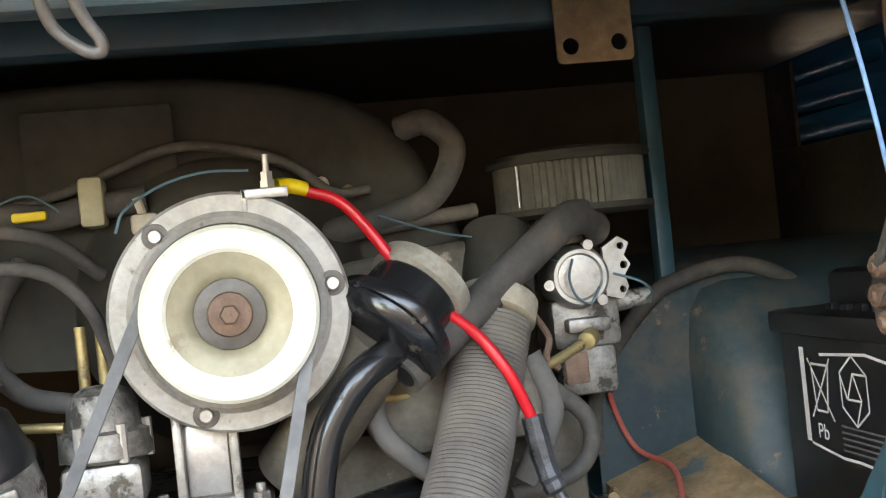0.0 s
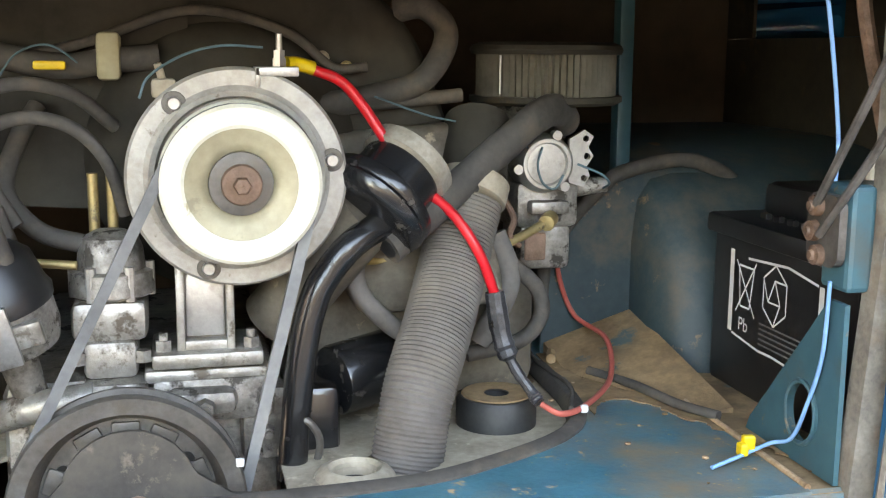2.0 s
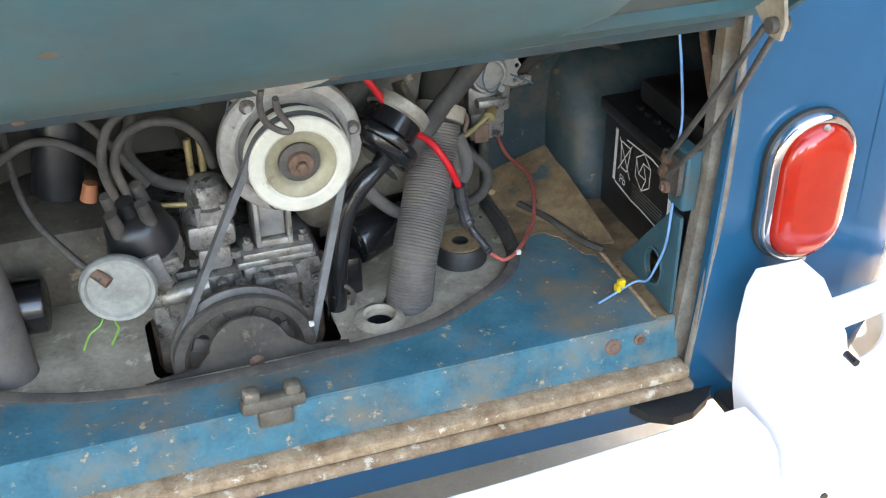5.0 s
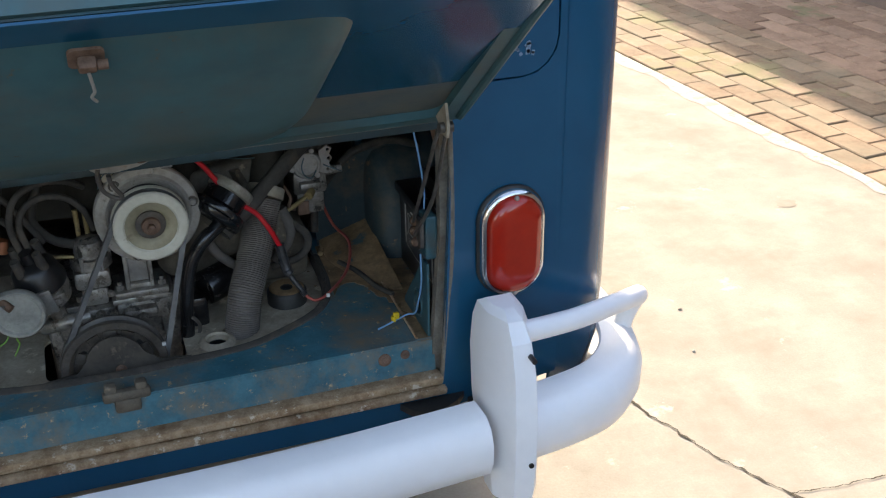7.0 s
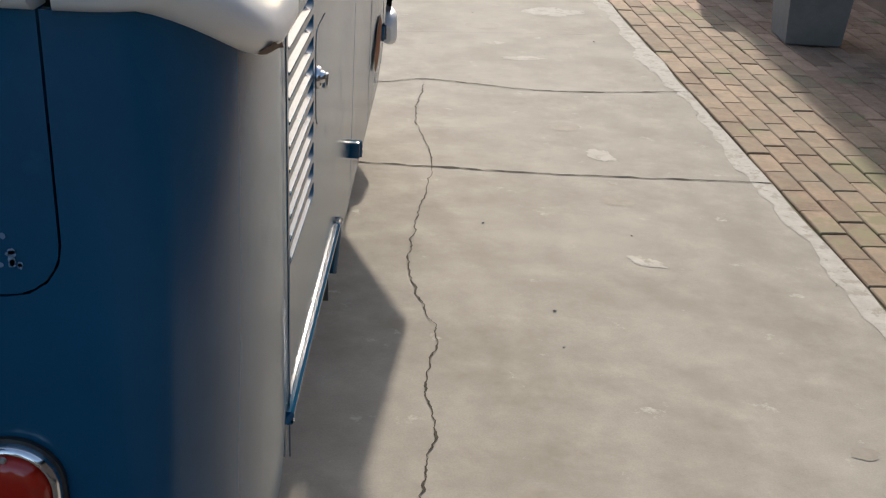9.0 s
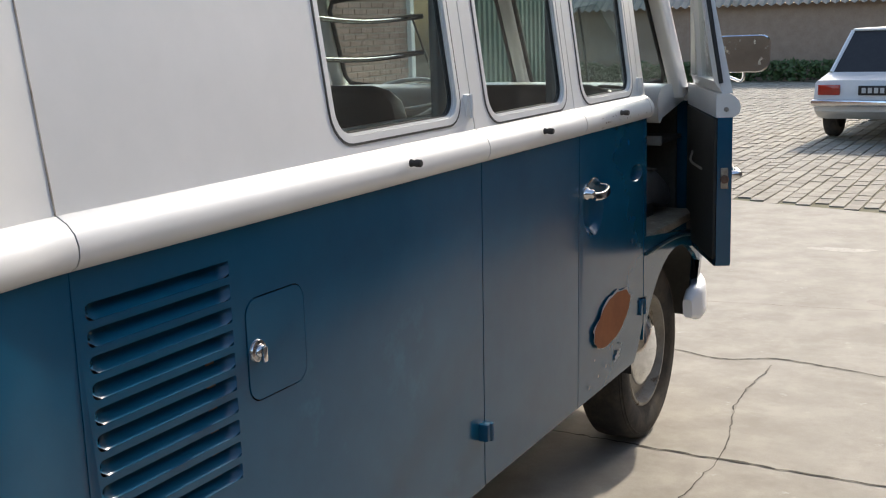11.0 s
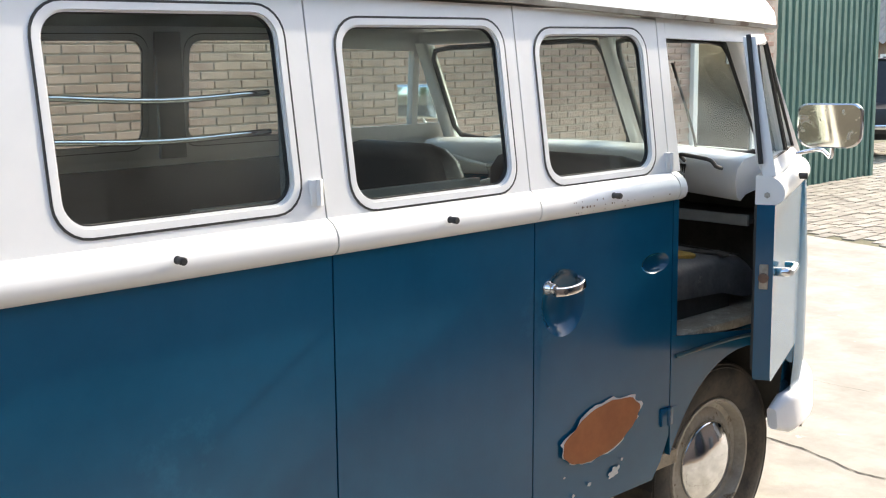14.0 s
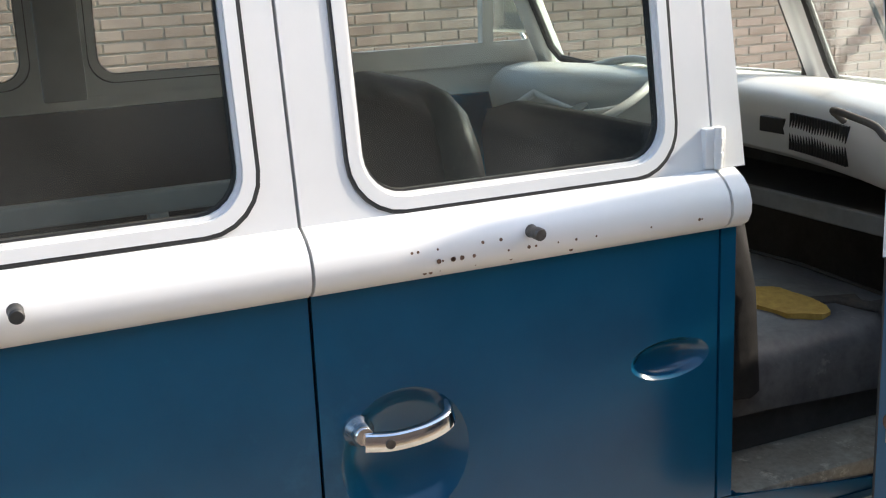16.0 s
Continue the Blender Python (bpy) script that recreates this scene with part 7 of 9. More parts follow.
# nose: a V-fronted shell in two colours
def nose_plan(k=1.0, fwd=0.0, n=20):
    pts = []
    for i in range(n + 1):
        t = radians(180 * i / n)
        c, s_ = math.cos(t), math.sin(t)
        x = CX + HW * k * c
        y = DOOR_F - 0.02 + (0.44 + fwd) * s_
        pts.append((x, y))
    return pts


for name, zs, mat in (("nose_lower", ((0.42, 0.98, -0.03), (0.6, 1.0, 0.0), (0.9, 1.0, 0.0), (1.175, 0.99, -0.04)), M_BLUE), ("nose_upper", ((1.177, 1.0, -0.03), (1.20, 1.005, -0.05), (1.235, 0.95, -0.13)), M_WHITE)):
    bm = bmesh.new()
    rows = [[bm.verts.new((*p, z)) for p in nose_plan(k, f)] for z, k, f in zs]
    rows += [[bm.verts.new((CX + (x - CX) * 0.97, y - 0.02, z)) for x, y in nose_plan(k, f)] for z, k, f in reversed(zs)]
    for a, b in zip(rows, rows[1:] + rows[:1]):
        for i in range(len(a) - 1):
            bm.faces.new((a[i], a[i + 1], b[i + 1], b[i]))
    body(name, bm, mat, "rounded nose panel", 60)
bm = bmesh.new()
box(bm, CX - 0.76, CX + 0.76, 2.95, 3.70, 0.74, 0.765, 0.004)
body("cab_floor", bm, M_TIN)

# the driver's door on the far side, closed
bm = bmesh.new()
sheet(bm, [(2.99, 0.62), (3.56, 0.62), (3.575, 0.8), (3.578, Z_BELT), (2.965, Z_BELT), (2.965, 0.8)], [], low(-1), 0.05)
fd = body("cab_door", bm, M_BLUE, "closed cab door")
bm = bmesh.new()
sheet(bm, [(2.96, Z_UP), (3.60, Z_UP), (3.585, 1.30), (3.455, 1.648), (2.96, 1.665)], [[(2.99, 1.305), (3.395, 1.305), (3.382, 1.632), (2.99, 1.640)], [(3.425, 1.305), (3.565, 1.305), (3.56, 1.32), (3.445, 1.622), (3.413, 1.628)]], upp(-1), 0.03)
body("door_frame", bm, M_WHITE)
under(bus, belt(-1, 2.967, 3.578))
bm = bmesh.new()
sheet(bm, [(3.0, 1.28), (3.58, 1.28), (3.43, 1.62), (3.0, 1.625)], [], lambda u, v, d: upp(-1)(u, v, d + 0.01), 0.004)
g = body("door_pane", bm, M_GLASS)
g.visible_shadow = False

# the passenger's door, swung open
DA = radians(24)
DH = V(CX + HW - 0.004, DOOR_F, 0)
DM = Matrix.Translation(DH) @ Matrix.Rotation(DA, 4, "Z") @ Matrix.Diagonal((1, 0.92, 1, 1))
cdoor = thing("cab_door", "open blue and white cab door with dark inner panel", "door", DH)
LEAN = 0.145


def dpl(u, z, d):
    """u runs from the hinge to the rear edge, d from the outer skin inwards."""
    off = 0.0 if z <= Z_UP else LEAN * (z - Z_UP) + 0.017
    return DM @ V(-d - off, -u, z)


def dpart(name, bm, mat, label="", smooth=35):
    o = part(name, bm, mat, None, label, smooth)
    under(cdoor, o)
    return o


LOWER = [(0.0, 0.672), (0.02, 0.665), (0.660, 0.702), (0.682, 0.708), (0.692, 0.725), (0.692, Z_BELT), (0.0, Z_BELT)]
bm = bmesh.new()
sheet(bm, LOWER, [], dpl, 0.045)
dpart("door_skin", bm, M_BLUE, "blue outer skin")
bm = bmesh.new()
sheet(bm, [(0.02, 0.69), (0.66, 0.725), (0.675, 0.74), (0.675, 1.17), (0.02, 1.17)], [], lambda u, z, d: dpl(u, z, d + 0.0455), 0.008)
dpart("door_card", bm, material("door_card", (0.022, 0.02, 0.017), (0.05, 0.047, 0.04), 0.7, 0, 6, 0.1), "dark inner panel")
bm = bmesh.new()
rows = [[bm.verts.new(dpl(u, min(z, Z_UP), -o)) for o, z in [(a, b) for a, b in BELT[:8]] + [(-0.05, 1.266), (-0.05, 1.175)]] for u in (0.0, 0.692)]
for i in range(10):
    bm.faces.new((rows[0][i], rows[0][(i + 1) % 10], rows[1][(i + 1) % 10], rows[1][i]))
for r in rows:
    bm.faces.new(r)
dpart("door_belt", bm, M_WHITE, "", 50)
WIN = [(0.04, Z_UP), (0.690, Z_UP), (0.640, 1.60), (0.46, 1.608), (0.43, 1.60)]
H1 = [(0.105, 1.285), (0.270, 1.285), (0.452, 1.585), (0.445, 1.587)]
H2 = [(0.295, 1.285), (0.660, 1.285), (0.617, 1.578), (0.476, 1.583)]
bm = bmesh.new()
sheet(bm, WIN, [H1, H2], dpl, 0.032)
dpart("window_frame", bm, M_WHITE, "white door window frame")
for lp, nm in ((H1, "vent_pane"), (H2, "door_pane")):
    bm = bmesh.new()
    sheet(bm, lp, [], lambda u, z, d: dpl(u, z, d + 0.014), 0.004)
    g = dpart(nm, bm, M_GLASS)
    g.visible_shadow = False
    bm = bmesh.new()
    sweep(bm, [V(*dpl(u, z, -0.001)) for u, z in lp], circle(0.005, 6), closed=True)
    dpart("pane_seal", bm, M_RUBBER)
bm = bmesh.new()
sweep(bm, [V(*dpl(u, z, 0.016)) for u, z in ((0.697, 1.28), (0.647, 1.605))], circle(0.007, 6))
dpart("edge_seal", bm, M_RUBBER)
# lock on the edge, catch, knobs, outer handle
bm = bmesh.new()
box(bm, -0.034, -0.012, -0.699, -0.690, 0.955, 1.02, 0.002, DM)
dpart("lock_plate", bm, M_TIN)
bm = bmesh.new()
cyl(bm, DM @ V(-0.023, -0.706, 0.985), DM @ V(-0.023, -0.69, 0.985), 0.013, seg=16, bevel=0.002)
dpart("lock_wheel", bm, M_RUSTNUT)
bm = bmesh.new()
cyl(bm, DM @ V(-0.02, -0.6975, 1.20), DM @ V(-0.02, -0.69, 1.20), 0.008, seg=6)
dpart("edge_screw", bm, M_ZINC)
bm = bmesh.new()
cyl(bm, DM @ V(0.0, -0.62, 0.99), DM @ V(0.035, -0.62, 0.99), 0.012, seg=18, bevel=0.003)
tube(bm, [DM @ V(0.036, -0.62, 0.99), DM @ V(0.040, -0.56, 0.992), DM @ V(0.038, -0.51, 0.992), DM @ V(0.012, -0.495, 0.99)], 0.009, 10)
dpart("door_handle", bm, M_CHROME, "chrome door handle", 60)
bm = bmesh.new()
cyl(bm, DM @ V(0.02, -0.32, 1.216), DM @ V(0.045, -0.32, 1.216), 0.009, seg=14, bevel=0.002)
dpart("snap_knob", bm, M_RUBBER)
bm = bmesh.new()
tube(bm, [DM @ V(-0.055, -0.18, 1.02), DM @ V(-0.075, -0.3, 1.0), DM @ V(-0.06, -0.45, 0.99)], 0.004, 8)
dpart("check_strap", bm, M_ZINC)
# mirror on its arm
mir = thing("side_mirror", "old rounded door mirror on a thin chrome arm", "mirror", DM @ V(0.05, -0.15, 1.25))
c = V(1.055, 3.40, 1.355)
bm = bmesh.new()
tube(bm, [DM @ V(-0.01, -0.12, 1.262), DM @ V(0.06, -0.12, 1.275), c + V(-0.01, 0.03, -0.09), c + V(0, 0.012, -0.03)], 0.006, 8)
under(mir, part("mirror_arm", bm, M_CHROME, None, "", 60))
mm = Matrix.Translation(c) @ Matrix.Rotation(radians(16), 4, "Z") @ Matrix.Rotation(radians(90), 4, "X")
bm = bmesh.new()
lps = [[mm @ V(u * k, v * k, h) for u, v in rrect(-0.088, 0.088, -0.062, 0.062, (0.040, 0.040, 0.026, 0.026), 5)] for k, h in ((0.7, -0.035), (0.9, -0.028), (1.0, -0.012), (1.0, 0.008), (0.94, 0.010))]
rr = [[bm.verts.new(p) for p in lp] for lp in lps]
for a, b in zip(rr, rr[1:]):
    for i in range(len(a)):
        bm.faces.new((a[i], a[(i + 1) % len(a)], b[(i + 1) % len(a)], b[i]))
bm.faces.new(rr[0])
under(mir, part("mirror_shell", bm, M_CHROME, None, "", 50))
bm = bmesh.new()
bm.faces.new([bm.verts.new(mm @ V(u * 0.95, v * 0.95, 0.009)) for u, v in rrect(-0.088, 0.088, -0.062, 0.062, (0.040, 0.040, 0.026, 0.026), 5)])
under(mir, part("mirror_glass", bm, material("mirror_glass", (0.55, 0.53, 0.47), (0.72, 0.70, 0.62), 0.08, 1.0, 8, 0.0, wear=(0.40, 0.30, 0.19), wear_scale=20, wear_at=0.60), None, "spotted mirror glass"))

# driver's mirror beyond the far door
mir2 = thing("side_mirror", "chrome mirror on the far door", "mirror", (CX - 0.86, 3.55, 1.24))
bm = bmesh.new()
tube(bm, [(CX - 0.82, 3.58, 1.25), (CX - 0.90, 3.60, 1.28), (CX - 0.93, 3.58, 1.34)], 0.006, 8)
under(mir2, part("mirror_arm", bm, M_CHROME, None, "", 60))
mm = Matrix.Translation((CX - 0.93, 3.57, 1.385)) @ Matrix.Rotation(radians(20), 4, "Z") @ Matrix.Rotation(radians(90), 4, "X")
bm = bmesh.new()
box(bm, -0.095, 0.095, -0.07, 0.07, -0.012, 0.012, 0.01, mm, 3)
under(mir2, part("mirror_shell", bm, M_CHROME, None, "", 50))

# ---------------------------------------------------------------- cab interior
dash = thing("dashboard", "white painted metal dashboard with slotted grille", "dashboard", (CX, 3.6, 1.1))
bm = bmesh.new()
prof = [(3.575, 1.118), (3.555, 1.130), (3.543, 1.18), (3.555, 1.218), (3.59, 1.243), (3.65, 1.252), (3.80, 1.240), (3.86, 1.20), (3.86, 1.18), (3.60, 1.135)]
rows = [[bm.verts.new((x, y - 0.16 * min(1, abs(x - CX) / 0.70) ** 2, z)) for y, z in prof] for x in [CX - 0.72 + 1.44 * k / 12 for k in range(13)]]
for a, b in zip(rows, rows[1:]):
    for i in range(len(prof)):
        bm.faces.new((a[i], a[(i + 1) % len(prof)], b[(i + 1) % len(prof)], b[i]))
bm.faces.new(rows[0])
bm.faces.new(rows[-1])
under(dash, part("panel", bm, M_WHITE, None, "", 45))
for k in range(21):
    x = 0.325 + 0.0097 * k
    y = 3.5465 - 0.16 * min(1, abs(x - CX) / 0.70) ** 2
    bm = bmesh.new()
    box(bm, x - 0.0019, x + 0.0019, y - 0.003, y + 0.02, 1.142, 1.212, 0.001)
    under(dash, part("grille_slot", bm, M_BLACK))
bm = bmesh.new()
y = 3.5465 - 0.16 * (0.26 / 0.70) ** 2
box(bm, 0.235, 0.305, y - 0.004, y + 0.02, 1.168, 1.198, 0.002)
under(dash, part("ashtray_slot", bm, M_BLACK))
bm = bmesh.new()
tube(bm, [(0.53, 3.455, 1.225), (0.535, 3.425, 1.246), (0.60, 3.40, 1.246), (0.68, 3.375, 1.240), (0.695, 3.385, 1.222), (0.695, 3.42, 1.212)], 0.0062, 10)
under(dash, part("grab_handle", bm, M_HOSE, None, "grey grab handle", 60))
bm = bmesh.new()
box(bm, CX - 0.70, CX + 0.70, 3.50, 3.74, 1.035, 1.05, 0.003)
under(dash, part("parcel_shelf", bm, M_KICK))
bm = bmesh.new()
box(bm, CX - 0.70, CX + 0.70, 3.485, 3.50, 1.03, 1.065, 0.003)
under(dash, part("shelf_rail", bm, M_INNER, None, "grey shelf rail"))
bm = bmesh.new()
box(bm, CX - 0.68, CX + 0.68, 3.735, 3.75, 0.76, 1.17)
under(dash, part("kick_panel", bm, M_KICK))
# steering wheel
st = thing("steering_wheel", "thin white steering wheel with a bare hub", "steering wheel", (-0.33, 3.42, 1.16))
sm = Matrix.Translation((-0.33, 3.44, 1.185)) @ Matrix.Rotation(radians(24), 4, "X")
bm = bmesh.new()
sweep(bm, [sm @ V(0.20 * math.cos(2 * math.pi * k / 48), 0.20 * math.sin(2 * math.pi * k / 48), 0) for k in range(48)], circle(0.010, 10), closed=True)
under(st, part("rim", bm, M_WHITE, None, "", 60))
for a in (0, 180):
    bm = bmesh.new()
    tube(bm, [sm @ V(0.20 * math.cos(radians(a)), 0, 0), sm @ V(0.10 * math.cos(radians(a)), 0, -0.02), sm @ V(0, 0, -0.035)], 0.008, 8)
    under(st, part("spoke", bm, M_WHITE, None, "", 60))
bm = bmesh.new()
cyl(bm, sm @ V(0, 0, -0.02), sm @ V(0, 0.0, -0.5), 0.024, seg=16)
under(st, part("column", bm, M_INNER, None, "", 60))


# Lighter copy of the black vinyl: light on the cushions in its colour, plus wear.
M_BENCH = material("worn_vinyl", (0.075, 0.072, 0.070), (0.17, 0.163, 0.155), 0.45, 0, 14, 0.15, wear=(0.22, 0.205, 0.19), wear_scale=18, wear_at=0.60)


def seat(name, x0, x1, label, group=""):
    """A cab seat: sloped cushion with piping and a rounded backrest."""
    o = thing(name, label, "seat", ((x0 + x1) / 2, 3.1, 0.765), group)
    bm = bmesh.new()
    box(bm, x0 + 0.02, x1 - 0.02, 2.985, 3.40, 0.765, 0.86, 0.01)
    under(o, part("base", bm, M_KICK))
    bm = bmesh.new()
    rows = []
    for y, z0, z1 in ((2.985, 0.86, 0.945), (3.10, 0.86, 0.955), (3.32, 0.85, 0.957), (3.44, 0.82, 0.945), (3.495, 0.82, 0.915), (3.52, 0.83, 0.87)):
        rows.append([bm.verts.new(p) for p in ((x0, y, z0), (x1, y, z0), (x1, y, z1 - 0.03), (x1 - 0.03, y, z1), ((x0 + x1) / 2, y, z1 + 0.008), (x0 + 0.03, y, z1), (x0, y, z1 - 0.03))])
    for a, b in zip(rows, rows[1:]):
        for i in range(7):
            bm.faces.new((a[i], a[(i + 1) % 7], b[(i + 1) % 7], b[i]))
    bm.faces.new(rows[0])
    bm.faces.new(rows[-1])
    under(o, part("cushion", bm, M_BENCH, None, "cracked black vinyl cushion", 50))
    bm = bmesh.new()
    rows = []
    for z, y, w, t in ((0.90, 3.03, 1.0, 0.05), (1.05, 3.015, 1.0, 0.055), (1.15, 3.0, 0.99, 0.05), (1.22, 2.985, 0.95, 0.045), (1.262, 2.97, 0.82, 0.035), (1.28, 2.968, 0.6, 0.015)):
        cx_, hw_ = (x0 + x1) / 2 + 0.015, ((x1 - x0) / 2 + 0.015) * w
        rows.append([bm.verts.new((cx_ + hw_ * a, y + t * b, z)) for a, b in ((-1, 0.3), (-0.95, 0.9), (0, 1), (0.95, 0.9), (1, 0.3), (0.95, -0.8), (0, -1), (-0.95, -0.8))])
    for a, b in zip(rows, rows[1:]):
        for i in range(8):
            bm.faces.new((a[i], a[(i + 1) % 8], b[(i + 1) % 8], b[i]))
    bm.faces.new(rows[0])
    bm.faces.new(rows[-1])
    under(o, part("backrest", bm, M_VINYL, None, "", 60))
    bm = bmesh.new()
    sweep(bm, [V(x0 + 0.02, 3.44, 0.946), V((x0 + x1) / 2, 3.445, 0.955), V(x1 - 0.02, 3.44, 0.946)], circle(0.004, 6))
    under(o, part("piping", bm, M_VINYL))
    return o


bench = seat("passenger_bench", 0.13, 0.77, "worn black vinyl bench with torn foam", "cab seats")
seat("driver_seat", -0.62, -0.06, "black vinyl driver seat with a rounded backrest", "cab seats")
bm = bmesh.new()
rows = []
lp = [(0.47 + 0.085 * math.cos(a) * (1 + 0.3 * noise.noise((math.cos(a) * 2, math.sin(a) * 2, 1))), 3.25 + 0.045 * math.sin(a) * (1 + 0.3 * noise.noise((math.cos(a) * 3, math.sin(a) * 3, 4)))) for a in [2 * math.pi * k / 26 for k in range(26)]]
sheet(bm, lp, [], lambda u, v, d: (u + 0.16, v, 0.966 - d + 0.006 * noise.noise((u * 20, v * 20, 0))), 0.014)
tagged(part("torn_foam", bm, material("yellow_foam", (0.42, 0.25, 0.05), (0.60, 0.38, 0.09), 0.9, 0, 60, 0.4)), "torn yellow foam on the bench", "foam")
for x, y, a in ((0.69, 3.345, 20), (0.735, 3.36, -30), (0.655, 3.33, 70)):
    bm = bmesh.new()
    box(bm, -0.04, 0.04, -0.012, 0.012, 0.0, 0.008, 0.003, Matrix.Translation((x, y, 0.957)) @ Matrix.Rotation(radians(a), 4, "Z") @ Matrix.Rotation(radians(8), 4, "X"))
    tagged(part("vinyl_scrap", bm, M_OLDRUB), "curled scrap of grey vinyl on the bench", "scrap", "vinyl scraps")

# ---------------------------------------------------------------- load space seen through the windows
bm = bmesh.new()
box(bm, CX - 0.76, CX + 0.05, 2.90, 2.93, 0.46, 1.05, 0.004)
body("bulkhead", bm, M_INNER)
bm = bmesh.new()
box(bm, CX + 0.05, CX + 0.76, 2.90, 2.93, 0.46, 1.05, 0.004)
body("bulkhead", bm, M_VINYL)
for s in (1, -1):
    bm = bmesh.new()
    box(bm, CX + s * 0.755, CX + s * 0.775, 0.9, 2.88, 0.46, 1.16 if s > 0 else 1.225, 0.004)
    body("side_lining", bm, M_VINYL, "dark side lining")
    for y0, y1 in (((1.745, 1.80), (2.385, 2.43), (0.5, 1.24)) if s > 0 else ((1.705, 1.775), (2.275, 2.37), (0.5, 1.205))):
        bm = bmesh.new()
        box(bm, CX + s * 0.725, CX + s * 0.745, y0, y1, 1.25, 1.66, 0.005)
        body("inner_pillar", bm, M_INNER)
bm = bmesh.new()
rows = []
for k in range(9):
    a = radians(-80 + 20 * k)
    rows.append((CX + 0.74 * math.sin(a), 1.655 + 0.19 * math.cos(a)))
sheet(bm, [(x, z) for x, z in rows] + [(x * 0.985 + CX * 0.015, z - 0.012) for x, z in reversed(rows)], [], lambda u, v, d: (u, 0.25 + d, v), 3.25)
body("headlining", bm, M_INNER)
bench2 = thing("rear_bench", "dark bench with a grey painted frame", "bench", (0.2, 2.2, 0.46))
bm = bmesh.new()
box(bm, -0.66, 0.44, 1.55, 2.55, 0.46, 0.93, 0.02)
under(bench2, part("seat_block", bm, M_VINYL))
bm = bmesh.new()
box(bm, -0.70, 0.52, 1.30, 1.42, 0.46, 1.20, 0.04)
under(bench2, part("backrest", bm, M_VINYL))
for z0, z1, y0, y1 in ((1.215, 1.245, 1.70, 2.56),):
    bm = bmesh.new()
    box(bm, 0.49, 0.515, y0, y1, z0, z1, 0.003)
    under(bench2, part("top_rail", bm, M_INNER, None, "grey top rail"))
for y in (1.75, 2.02, 2.29, 2.53):
    bm = bmesh.new()
    box(bm, 0.492, 0.513, y, y + 0.026, 0.46, 1.216, 0.003)
    under(bench2, part("frame_post", bm, M_INNER, None, "grey frame post"))
# window bars behind the rearmost pane
for z, sag in ((1.497, 0.006), (1.42, 0.004)):
    bm = bmesh.new()
    tube(bm, [(CX + 0.715, 1.26, z + 0.008), (CX + 0.712, 1.5, z - sag), (CX + 0.715, 1.735, z + 0.002)], 0.006, 10)
    body("window_bar", bm, M_CHROME, "thin bright window bar", 60)

# ---------------------------------------------------------------- wheels
def wheel(x, y, s):
    w = thing("wheel", "road wheel with pale rim and domed chrome hubcap", "wheel", (x, y, 0.318), "wheels")
    m = Matrix.Translation((x, y, 0.318)) @ Matrix.Rotation(radians(90 * s), 4, "Y")
    bm = bmesh.new()
    revolve(bm, [(0.20, -0.062), (0.225, -0.078), (0.27, -0.085), (0.300, -0.076), (0.315, -0.062), (0.318, -0.04), (0.3185, 0.0), (0.318, 0.04), (0.315, 0.062), (0.300, 0.076), (0.27, 0.085), (0.225, 0.078), (0.20, 0.062)], m, 64)
    tyre = part("tyre", bm, M_TYRE, None, "", 60)
    under(w, tyre)
    for r in (0.307, 0.298):
        bm = bmesh.new()
        sweep(bm, [m @ V(r * math.cos(2 * math.pi * k / 64), r * math.sin(2 * math.pi * k / 64), 0.0715 + (0.307 - r) * 0.6) for k in range(64)], circle(0.003, 6), closed=True)
        o = part("sidewall_rib", bm, M_TYRE)
        under(w, o)
    bm = bmesh.new()
    revolve(bm, [(0.205, -0.06), (0.205, 0.060), (0.199, 0.070), (0.190, 0.070), (0.186, 0.055), (0.180, 0.035), (0.165, 0.030), (0.145, 0.045), (0.120, 0.048), (0.0, 0.045)], m, 56)
    rim = part("rim", bm, material("pale_rim", (0.26, 0.235, 0.195), (0.44, 0.41, 0.355), 0.5, 0.1, 12, 0.1, wear=(0.15, 0.11, 0.075), wear_scale=14, wear_at=0.58), None, "dull cream rim", 40)
    under(w, rim)
    bm = bmesh.new()
    revolve(bm, [(0.128, 0.045), (0.128, 0.055), (0.122, 0.060), (0.110, 0.066), (0.085, 0.078), (0.05, 0.086), (0.0, 0.089)], m, 56)
    under(w, part("hubcap", bm, M_CHROME, None, "domed chrome hubcap", 60))


for s in (1, -1):
    wheel(CX + s * 0.645, 3.30, s)
    wheel(CX + s * 0.645, 0.94, s)
bm = bmesh.new()
cyl(bm, (CX - 0.6, 3.30, 0.318), (CX + 0.6, 3.30, 0.318), 0.035, seg=14)
body("front_axle", bm, M_STEEL)
bm = bmesh.new()
cyl(bm, (CX - 0.6, 0.94, 0.318), (CX + 0.6, 0.94, 0.318), 0.035, seg=14)
body("rear_axle", bm, M_STEEL)
bm = bmesh.new()
box(bm, CX - 0.55, CX + 0.55, 0.2, 3.7, 0.36, 0.42, 0.01)
body("under_frame", bm, M_RUBBER)

